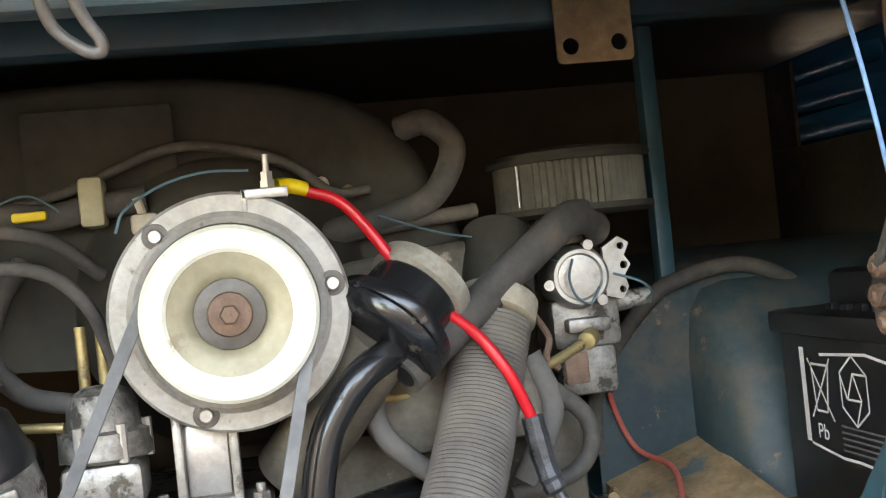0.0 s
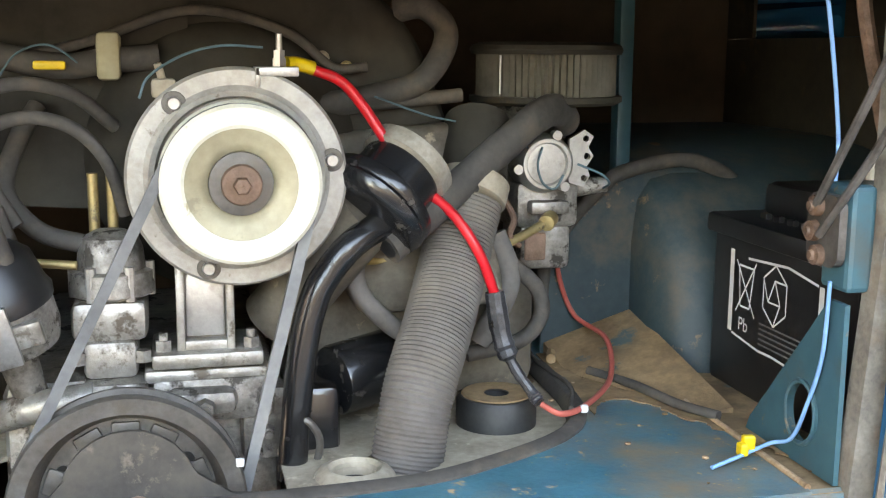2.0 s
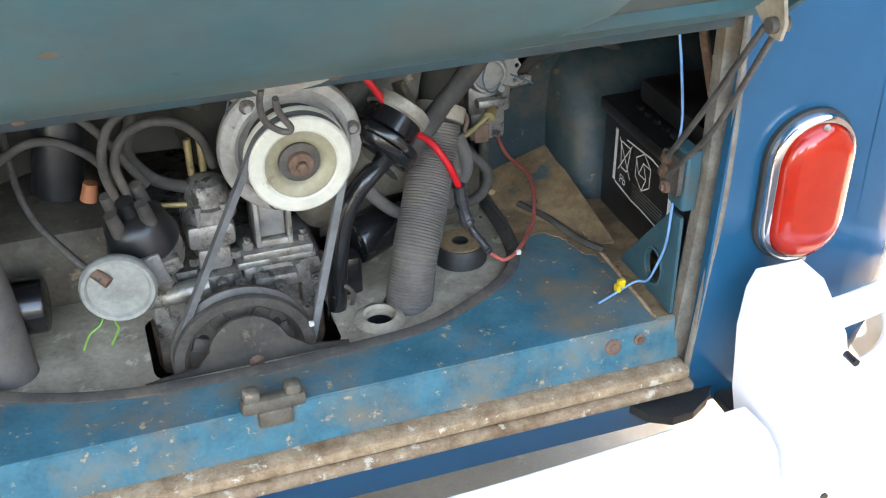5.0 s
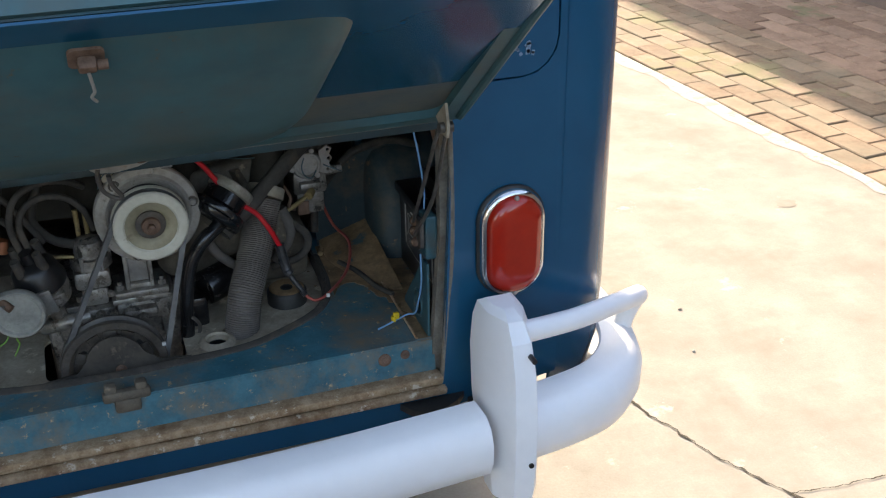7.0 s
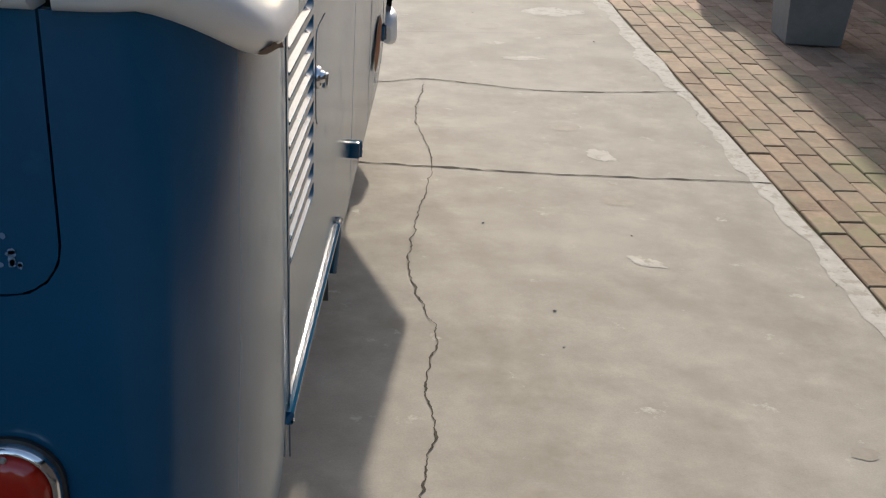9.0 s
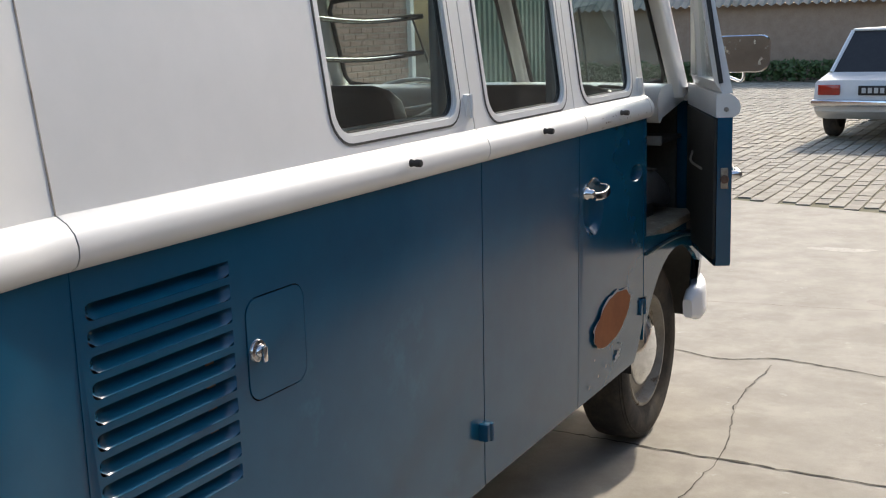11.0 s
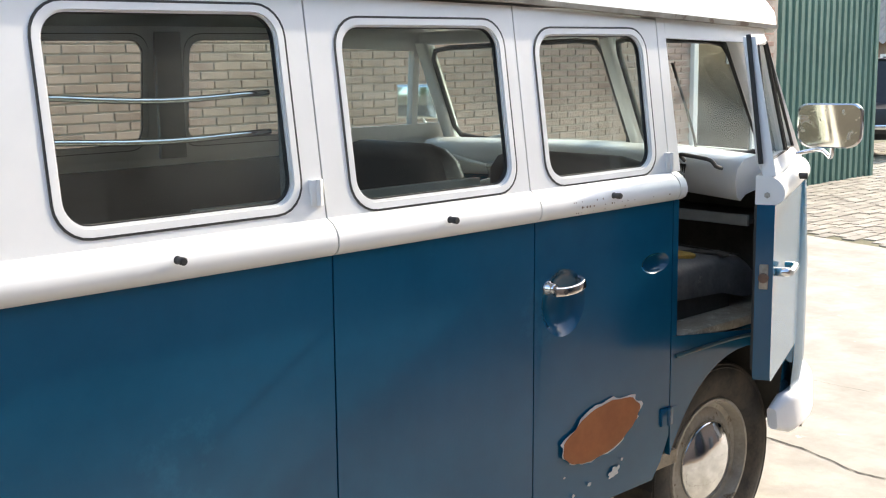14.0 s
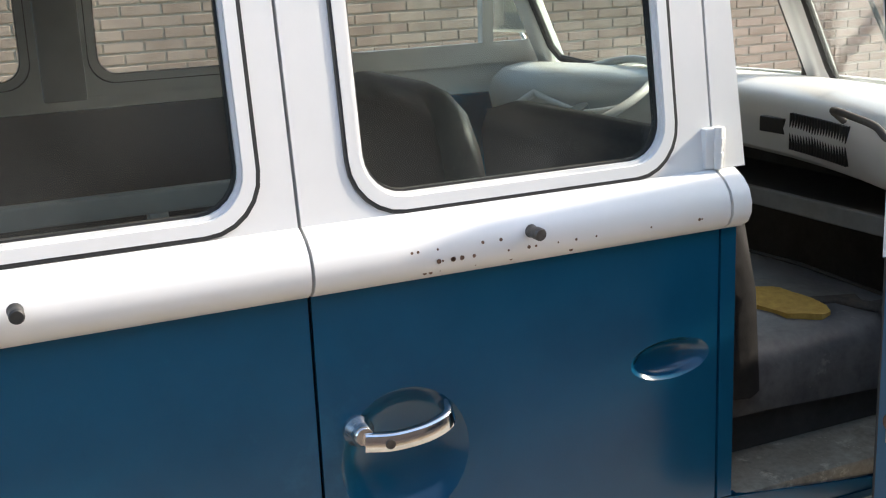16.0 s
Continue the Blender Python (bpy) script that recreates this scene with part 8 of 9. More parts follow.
# ---------------------------------------------------------------- front bumper
fb = thing("front_bumper", "white front bumper wrapped round the nose", "bumper", (CX, 4.1, 0.42))
bm = bmesh.new()
half = [(0.80, 3.50, 0.43), (0.805, 3.62, 0.445), (0.735, 3.80, 0.445), (0.59, 3.97, 0.445), (0.33, 4.08, 0.445)]
line = spline([(CX - x, y, z) for x, y, z in half] + [(CX, 4.11, 0.445)] + [(CX + x, y, z) for x, y, z in reversed(half)], 6)
nl = len(line)
sweep(bm, line, lambda i: [(u * (0.6 + 0.4 * min(1, i / 3, (nl - 1 - i) / 3)), v * (0.55 + 0.45 * min(1, i / 3, (nl - 1 - i) / 3))) for u, v in rrect(-0.03, 0.03, -0.065, 0.065, 0.026, 4)])
under(fb, part("bumper_bar", bm, M_BUMPER, None, "", 50))

# ---------------------------------------------------------------- fittings on the loading side
def snap_knob(y):
    bm = bmesh.new()
    revolve(bm, [(0.0, 0.024), (0.006, 0.024), (0.0075, 0.022), (0.0075, 0.012), (0.006, 0.008), (0.008, 0.0)], Matrix.Translation((CX + HW + 0.026, y, 1.217)) @ Matrix.Rotation(radians(90), 4, "Y"), 16)
    body("snap_knob", bm, M_RUBBER if y < 2.5 else M_STEEL)


for y in (1.442, 2.098, 2.652):
    snap_knob(y)


def hinge(y, z, mat, h=0.062, w=0.045, out=0.012):
    bm = bmesh.new()
    x = CX + (up_x(z) if z > Z_UP else HW)
    m = Matrix.Translation((x, y, z))
    box(bm, -0.012, out, -w * 0.6, w * 0.4, -h / 2, h / 2, 0.003, m)
    cyl(bm, m @ V(out, 0, -h / 2), m @ V(out, 0, h / 2), 0.0058, seg=12)
    for k in (-0.17, 0.17):
        cyl(bm, m @ V(out, 0, h * k - 0.0035), m @ V(out, 0, h * k + 0.0035), 0.0068, seg=12)
    return body("door_hinge", bm, mat)


hinge(1.783, 1.302, M_WHITE, 0.052, 0.030, 0.007)
hinge(2.940, 1.276, M_WHITE, 0.052, 0.032, 0.007)
hinge(1.789, 0.545, M_BLUE, 0.042, 0.032, 0.014)
hinge(2.925, 0.578, M_BLUE, 0.05, 0.05, 0.006)
bm = bmesh.new()
xh = CX + HW
revolve(bm, [(0, 0.030), (0.010, 0.030), (0.013, 0.026), (0.013, 0.016), (0.0175, 0.012), (0.0175, 0.0)], Matrix.Translation((xh - 0.004, 2.437, 1.012)) @ Matrix.Rotation(radians(90), 4, "Y"), 24)
h = body("door_handle", bm, M_CHROME, "chrome handle with push button", 50)
bm = bmesh.new()
line = spline([(xh + 0.024, 2.437, 1.005), (xh + 0.032, 2.47, 1.003), (xh + 0.033, 2.51, 1.006), (xh + 0.026, 2.538, 1.013), (xh + 0.002, 2.545, 1.016)], 6)
sweep(bm, line, rrect(-0.007, 0.007, -0.0115, 0.0115, 0.005, 3))
part("grip", bm, M_CHROME, h, "", 50)
bm = bmesh.new()
revolve(bm, [(0, 0.002), (0.0055, 0.002), (0.006, 0)], Matrix.Translation((xh + 0.038, 2.462, 1.003)) @ Matrix.Rotation(radians(90), 4, "Y"), 14)
part("keyhole", bm, M_STEEL, h)


def patch(cy, cz, ry, rz, mat, name, tilt=0.0, rough=0.25, seed=0, lift=0.0012, n=46):
    """A flat flake-edged patch on the lower side."""
    bm = bmesh.new()
    vs = []
    for k in range(n):
        a = 2 * math.pi * k / n
        r = 1 + rough * noise.noise((math.cos(a) * 2.2 + seed, math.sin(a) * 2.2, seed)) + 0.35 * rough * noise.noise((math.cos(a) * 9, math.sin(a) * 9, seed))
        u, v = ry * r * math.cos(a), rz * r * math.sin(a)
        vs.append(bm.verts.new(low(1)(cy + u * math.cos(tilt) - v * math.sin(tilt), cz + u * math.sin(tilt) + v * math.cos(tilt), -lift)))
    bm.faces.new(vs)
    return body(name, bm, mat)


M_BARE = material("bare_paint_edge", (0.45, 0.47, 0.47), (0.60, 0.61, 0.60), 0.6, 0, 40, 0.1)
patch(2.645, 0.606, 0.162, 0.070, M_BARE, "paint_edge", 0.19, 0.30, 3.1, 0.0010)
patch(2.645, 0.605, 0.156, 0.066, M_PRIMER, "primer_patch", 0.19, 0.12, 3.1, 0.0018)
patch(2.70, 0.475, 0.022, 0.013, M_BARE, "paint_chip", 0.4, 0.5, 7.3)
for cy, cz, r, sd in ((2.60, 0.47, 0.007, 1.0), (2.54, 0.455, 0.006, 2.0), (2.47, 0.44, 0.007, 4.0), (2.50, 0.515, 0.004, 5.0), (2.73, 0.505, 0.005, 6.0)):
    patch(cy, cz, r, r * 0.8, M_BARE, "paint_chip", 0, 0.5, sd, n=16)
random.seed(4)
for k in range(26):
    y = 2.44 + 0.26 * random.random() ** 0.8 if k < 20 else 2.70 + 0.2 * random.random()
    i = random.choice((2, 3, 3, 4))
    o, z = BELT[i]
    r = 0.0012 + 0.0022 * random.random()
    bm = bmesh.new()
    bmesh.ops.create_circle(bm, cap_ends=True, segments=7, radius=r, matrix=Matrix.Translation((CX + HW + o + 0.0008, y, z + 0.002)) @ Matrix.Rotation(radians(90 if i != 4 else 80), 4, "Y"))
    body("rust_pit", bm, M_RUSTNUT)
bm = bmesh.new()
box(bm, CX + HW - 0.002, CX + HW + 0.0015, 2.937, 2.969, Z_LOW + 0.2, 0.56, 0.0)
body("pillar_foot", bm, M_BLUE)
# worn spots on the rear
def rear_chip(x, z, r, sd, mat):
    bm = bmesh.new()
    vs = [bm.verts.new((x + r * (1 + 0.5 * noise.noise((math.cos(a) * 2, math.sin(a) * 2, sd))) * math.cos(a), REAR - 0.0012, z + r * (1 + 0.5 * noise.noise((math.cos(a) * 3, sd, math.sin(a) * 3))) * math.sin(a))) for a in [2 * math.pi * k / 14 for k in range(14)]]
    bm.faces.new(vs)
    body("paint_chip", bm, mat)


random.seed(9)
M_SCUFF = material("scuffed_paint", (0.10, 0.20, 0.30), (0.22, 0.32, 0.42), 0.6, 0, 60, 0.2)
for k in range(16):
    rear_chip(0.655 + 0.03 * random.random() - 0.01 * k / 16, 1.022 + 0.035 * random.random(), 0.0015 + 0.003 * random.random(), k * 1.7, M_SCUFF)
for s in (1, -1):
    bm = bmesh.new()
    box(bm, CX + s * 0.80, CX + s * 0.806, 1.35, 1.75, 0.41, 0.47)
    body("rocker_inner", bm, M_RUBBER)

# ---------------------------------------------------------------- the yard round the bus
M_BRICK = material("wall_brick", (0.34, 0.225, 0.165), (0.50, 0.345, 0.265), 0.88, 0, 9, 0.35, vary=0.6, grime=(0.44, 0.34, 0.27), grime_scale=14, grime_at=0.52)
M_MORTAR = material("mortar", (0.40, 0.315, 0.25), (0.50, 0.41, 0.335), 0.9, 0, 20, 0.2, grime=(0.36, 0.27, 0.21), grime_scale=9, grime_at=0.5)
M_GREEN = material("green_sheet", (0.06, 0.13, 0.10), (0.09, 0.175, 0.135), 0.5, 0, 3, 0.05, wear=(0.12, 0.16, 0.13), wear_scale=2, wear_at=0.62)
M_DKGREEN = material("dark_green_paint", (0.012, 0.03, 0.02), (0.025, 0.05, 0.035), 0.4, 0, 6, 0.05)
M_FIBRE = material("fibre_cement", (0.16, 0.155, 0.14), (0.27, 0.26, 0.235), 0.9, 0, 2.5, 0.2, wear=(0.12, 0.11, 0.08), wear_scale=1.5, wear_at=0.58)
M_PLANTER = material("grey_planter", (0.17, 0.175, 0.17), (0.24, 0.245, 0.235), 0.6, 0, 5, 0.08)
M_SOIL = plain("soil", (0.05, 0.035, 0.022), 0.95)
M_LEAF = material("hedge_leaf", (0.025, 0.05, 0.015), (0.07, 0.12, 0.035), 0.6, 0, 15, 0.0)
M_FARBRICK = material("far_brick", (0.24, 0.165, 0.125), (0.31, 0.225, 0.175), 0.85, 0, 5, 0.1)


def setting(name, bm, mat, label, cat, smooth=None):
    return tagged(part(name, bm, mat, None, "", smooth), label, cat, kind="structure")


# brick wall along the far side of the bus
WX, WY0, WY1, WZ = -4.2, -3.0, 11.85, 3.3
bm = bmesh.new()
box(bm, WX - 0.25, WX - 0.008, WY0, WY1, -0.05, WZ)
wall = setting("wall_west", bm, M_MORTAR, "pale brown brick wall with light joints", "wall")
brick_bm = bmesh.new()
box(brick_bm, -0.012, 0.006, 0.0, 0.205, 0.0, 0.05, 0.003, None, 1)
brick_me = bpy.data.meshes.new("brick")
brick_bm.to_mesh(brick_me)
brick_bm.free()
brick_me.materials.append(M_BRICK)
rest = bmesh.new()
count = 0
random.seed(2)
base_v = [(v.co.x, v.co.y, v.co.z) for v in brick_me.vertices]
base_f = [tuple(p.vertices) for p in brick_me.polygons]
verts, faces = [], []
for c in range(int(WZ / 0.0625)):
    z = 0.0625 * c + 0.006
    y = 0.5 - (0.108 if c % 2 else 0.0)
    while y < 11.6:
        jx = 0.003 * random.random()
        if 10.05 < y < 11.40 and z < 2.08:
            y += 0.217
            continue
        if 4.45 < y < 7.45 and 1.02 < z < 2.0 and count < 300:
            o = new("brick", brick_me)
            o.location = (WX - 0.004 + jx, y, z)
            o.parent = wall
            count += 1
        else:
            k = len(verts)
            verts += [(WX - 0.004 + jx + a, y + b, z + d) for a, b, d in base_v]
            faces += [tuple(i + k for i in f) for f in base_f]
        y += 0.217
me = bpy.data.meshes.new("brick_rest")
me.from_pydata(verts, [], faces)
me.materials.append(material("wall_brick_rest", (0.32, 0.195, 0.145), (0.50, 0.325, 0.255), 0.85, 0, 4.5, 0.25, fine=3, vary=0.8, island=True))
tagged(new("brick_rest", me), "pale brown bricks in stretcher bond", kind="stuff").parent = wall

# glazed door in the wall, with a white post
bm = bmesh.new()
box(bm, WX - 0.005, WX + 0.03, 10.28, 11.30, 0.02, 2.06, 0.004)
d1 = setting("door_2", bm, plain("dark_door_glass", (0.02, 0.022, 0.024), 0.15), "dark glazed door in a white frame", "door")
for y0, y1, z0, z1 in ((11.30, 11.40, 0.0, 2.12), (10.20, 10.28, 0.0, 2.12), (10.28, 11.30, 2.06, 2.12)):
    bm = bmesh.new()
    box(bm, WX - 0.005, WX + 0.05, y0, y1, z0, z1, 0.006)
    part("door_frame", bm, M_WHITE, d1)
for y in (10.80,):
    bm = bmesh.new()
    box(bm, WX + 0.028, WX + 0.036, y, y + 0.09, 1.45, 1.72)
    part("notice", bm, M_PLANTER, d1)

# green profiled shed further on
SX, SY0, SY1, SZ = -4.25, 11.9, 14.2, 2.5
shed = tagged(thing("metal_shed", "green profiled sheet metal shed with pale roof trim", "shed", (SX - 2, 13, 0)), kind="")
bm = bmesh.new()
n = int((SY1 - SY0) / 0.14)
pts = []
for k in range(n):
    y = SY0 + 0.14 * k
    pts += [(y, 0.0), (y + 0.05, 0.0), (y + 0.065, 0.028), (y + 0.125, 0.028)]
pts.append((SY1, 0.0))
lo = [bm.verts.new((SX + d, y, -0.03)) for y, d in pts]
hi = [bm.verts.new((SX + d, y, SZ)) for y, d in pts]
for a, b, c, d in zip(lo, lo[1:], hi[1:], hi):
    bm.faces.new((a, b, c, d))
under(shed, part("cladding", bm, M_GREEN, None, "green profiled cladding"))
bm = bmesh.new()
box(bm, SX - 4, SX - 0.02, SY0, SY1, -0.03, SZ - 0.02)
under(shed, part("shed_core", bm, M_GREEN))
bm = bmesh.new()
box(bm, SX - 4.1, SX + 0.07, SY0 - 0.2, SY1 + 0.06, SZ, SZ + 0.09, 0.01)
under(shed, part("roof_trim", bm, M_WHITE, None, "pale roof trim"))
bm = bmesh.new()
box(bm, SX - 0.05, SX + 0.05, SY1 - 0.05, SY1 + 0.03, -0.03, SZ, 0.01)
under(shed, part("corner_post", bm, M_GREEN))
bm = bmesh.new()
rf = [bm.verts.new(p) for p in ((SX + 0.3, SY0 - 4.3, 2.9), (SX + 0.3, SY0 + 0.4, 2.9), (SX - 3, SY0 + 0.4, 4.3), (SX - 3, SY0 - 4.3, 4.3))]
rg = [bm.verts.new(v.co + V(0, 0, 0.08)) for v in rf]
bm.faces.new(rf)
bm.faces.new(rg)
for i in range(4):
    bm.faces.new((rf[i], rf[(i + 1) % 4], rg[(i + 1) % 4], rg[i]))
under(shed, part("lean_roof", bm, M_DKGREEN))

# barn in the distance: brick wall, corrugated roof, window, hedge before it
BY = 27.0
barn = thing("brick_barn", "low brick barn with a corrugated grey roof", "barn", (-8, BY + 3, 0))
bm = bmesh.new()
box(bm, -26, 4, BY, BY + 6, -0.05, 1.78)
under(barn, part("wall", bm, M_FARBRICK))
bm = bmesh.new()
n = 300
for k in range(n):
    x0 = -26.3 + 30.6 * k / n
    x1 = x0 + 30.6 / n
    za, zb = 0.035 * math.cos(math.pi * k), 0.035 * math.cos(math.pi * (k + 1))
    for t0, t1 in ((0, 0.5), (0.5, 1.0)):
        q = []
        for x, zz, t in ((x0, za, t0), (x1, zb, t0), (x1, zb, t1), (x0, za, t1)):
            q.append(bm.verts.new((x, BY - 0.35 + 5.2 * t, 1.72 + 2.9 * t + zz + (0.03 if t0 == 0 else 0.0))))
        bm.faces.new(q)
under(barn, part("roof", bm, M_FIBRE, None, "weathered corrugated roof"))
bm = bmesh.new()
box(bm, -10.48, -9.76, BY - 0.06, BY + 0.02, 0.94, 1.48, 0.01)
w = part("window", bm, M_WHITE)
under(barn, w)
bm = bmesh.new()
box(bm, -10.40, -9.84, BY - 0.075, BY - 0.055, 1.0, 1.42)
part("pane", bm, M_BLACK, w)
bm = bmesh.new()
box(bm, -9.66, -9.55, BY - 0.08, BY, 0.0, 1.75, 0.01)
under(barn, part("downpipe", bm, M_PLANTER))
random.seed(12)
verts, faces = [], []
for k in range(9000):
    x, y, z = random.uniform(-16, 2.5), BY - 0.45 - random.random() * 0.5, random.random() ** 0.7 * 0.55
    z *= 0.85 + 0.3 * noise.noise((x * 1.6, 0, 0))
    p, d = V(x, y, z), V(random.uniform(-1, 1), random.uniform(-1, 0.2), random.uniform(-0.2, 1)).normalized()
    t = d.orthogonal().normalized()
    i = len(verts)
    r = 0.05 + 0.04 * random.random()
    verts += [p - t * r * 0.5, p + d * r, p + t * r * 0.5, p - d * r * 0.5]
    faces.append((i, i + 1, i + 2, i + 3))
me = bpy.data.meshes.new("clipped_hedge")
me.from_pydata([tuple(v) for v in verts], [], faces)
me.materials.append(M_LEAF)
tagged(new("clipped_hedge", me), "row of small dark green hedge plants", "hedge", kind="stuff")
# trees added to cover the low sky, beyond the roofs and unseen behind the yard
def tree(x, y, h, sd):
    random.seed(sd)
    t = thing("tree", "leafy deciduous tree added to close the horizon", "tree", (x, y, 0), "distant trees")
    bm = bmesh.new()
    tube(bm, [(x, y, -0.05), (x + 0.1, y, h * 0.3), (x - 0.1, y + 0.1, h * 0.55), (x, y, h * 0.8)], 0.16, 8)
    for k in range(6):
        a = random.random() * 6.28
        tube(bm, [(x, y, h * (0.3 + 0.08 * k)), (x + math.cos(a) * h * 0.14, y + math.sin(a) * h * 0.14, h * (0.42 + 0.08 * k)), (x + math.cos(a) * h * 0.24, y + math.sin(a) * h * 0.24, h * (0.5 + 0.08 * k))], 0.06, 6)
    under(t, part("trunk", bm, M_RUSTNUT))
    vs, fs = [], []
    for k in range(2200):
        d = V(random.gauss(0, 1), random.gauss(0, 1), random.gauss(0, 1)).normalized()
        r = (0.55 + 0.45 * random.random()) * (1 + 0.35 * noise.noise(d * 2.3 + V(sd, 0, 0)))
        p = V(x, y, h * 0.68) + V(d.x * h * 0.28, d.y * h * 0.28, d.z * h * 0.33) * r
        n1 = V(random.uniform(-1, 1), random.uniform(-1, 1), random.uniform(-1, 1)).normalized()
        n2 = n1.orthogonal().normalized()
        s_ = 0.16 + 0.14 * random.random()
        i = len(vs)
        vs += [tuple(p - n1 * s_), tuple(p + n2 * s_ * 0.5), tuple(p + n1 * s_), tuple(p - n2 * s_ * 0.5)]
        fs.append((i, i + 1, i + 2, i + 3))
    m_ = bpy.data.meshes.new("crown")
    m_.from_pydata(vs, [], fs)
    m_.materials.append(M_LEAF)
    under(t, new("crown", m_))


for i, (x, y, h) in enumerate(((3, 38, 8), (12, 36, 9), (20, 30, 8), (-2, -22, 8), (-12, -18, 9), (9, -20, 8), (18, -8, 9), (24, 8, 8))):
    tree(x, y, h, i + 3)

# house on the paved side: wall, green door post, dark doorway, threshold
HX = 3.98
# The wall's stretch before the door is unseen, added to darken reflections.
bm = bmesh.new()
sheet(bm, [(-9, -0.04), (16, -0.04), (16, 3.0), (-9, 3.0)], [rrect(4.05, 5.02, 0.03, 2.25, 0.01, 2)], lambda u, v, d: (HX + d, u, v), 0.25)
setting("wall_east", bm, M_FARBRICK, "brown brick house wall", "wall")
# Unseen wall, added and kept dark so the bus's rear reflects less light.
M_DARKSCREEN = material("tarred_boards", (0.035, 0.033, 0.028), (0.085, 0.08, 0.068), 0.75, 0, 3, 0.2)
bm = bmesh.new()
box(bm, -9.0, 12.0, -11.25, -11.0, -0.04, 2.6)
setting("wall_south", bm, M_DARKSCREEN, "unseen dark wall added behind the yard to darken reflections", "wall")
bm = bmesh.new()
box(bm, HX - 0.03, HX + 0.09, 5.02, 5.22, 0.0, 2.4, 0.005)
box(bm, HX - 0.03, HX + 0.09, 3.93, 4.05, 0.0, 2.4, 0.005)
setting("door_post", bm, M_DKGREEN, "dark green door post", "door")
bm = bmesh.new()
box(bm, HX + 0.10, HX + 0.15, 4.05, 5.02, 0.03, 2.25)
setting("door_1", bm, plain("dark_blue_door", (0.012, 0.016, 0.03), 0.4), "dark blue closed door", "door")
bm = bmesh.new()
box(bm, HX - 0.22, HX + 0.10, 3.9, 5.05, -0.03, 0.03, 0.008)
setting("threshold", bm, M_CONCRETE, "pale concrete threshold", "doorstep")
# Unseen roof added to shade the pavers; its rear length only darkens reflections.
bm = bmesh.new()
box(bm, 3.25, HX + 0.5, -5.0, 13.0, 2.62, 2.74, 0.01)
setting("porch_roof", bm, M_DKGREEN, "unseen flat roof added to shade the pavers by the house", "roof")


def planter(x, y):
    p = thing("planter", "tall flared grey square planter", "planter", (x, y, 0), "planters")
    bm = bmesh.new()
    rows = []
    for z, w in ((0.0, 0.150), (0.012, 0.162), (0.80, 0.215), (0.82, 0.215), (0.82, 0.19), (0.70, 0.182)):
        rows.append([bm.verts.new((x + a * w, y + b * w, z)) for a, b in ((-1, -1), (1, -1), (1, 1), (-1, 1))])
    for a, b in zip(rows, rows[1:]):
        for i in range(4):
            bm.faces.new((a[i], a[(i + 1) % 4], b[(i + 1) % 4], b[i]))
    bm.faces.new(rows[0])
    under(p, part("pot", bm, M_PLANTER))
    bm = bmesh.new()
    box(bm, x - 0.182, x + 0.182, y - 0.182, y + 0.182, 0.68, 0.705)
    under(p, part("soil", bm, M_SOIL))


planter(3.21, 5.66)
planter(3.04, 7.36)


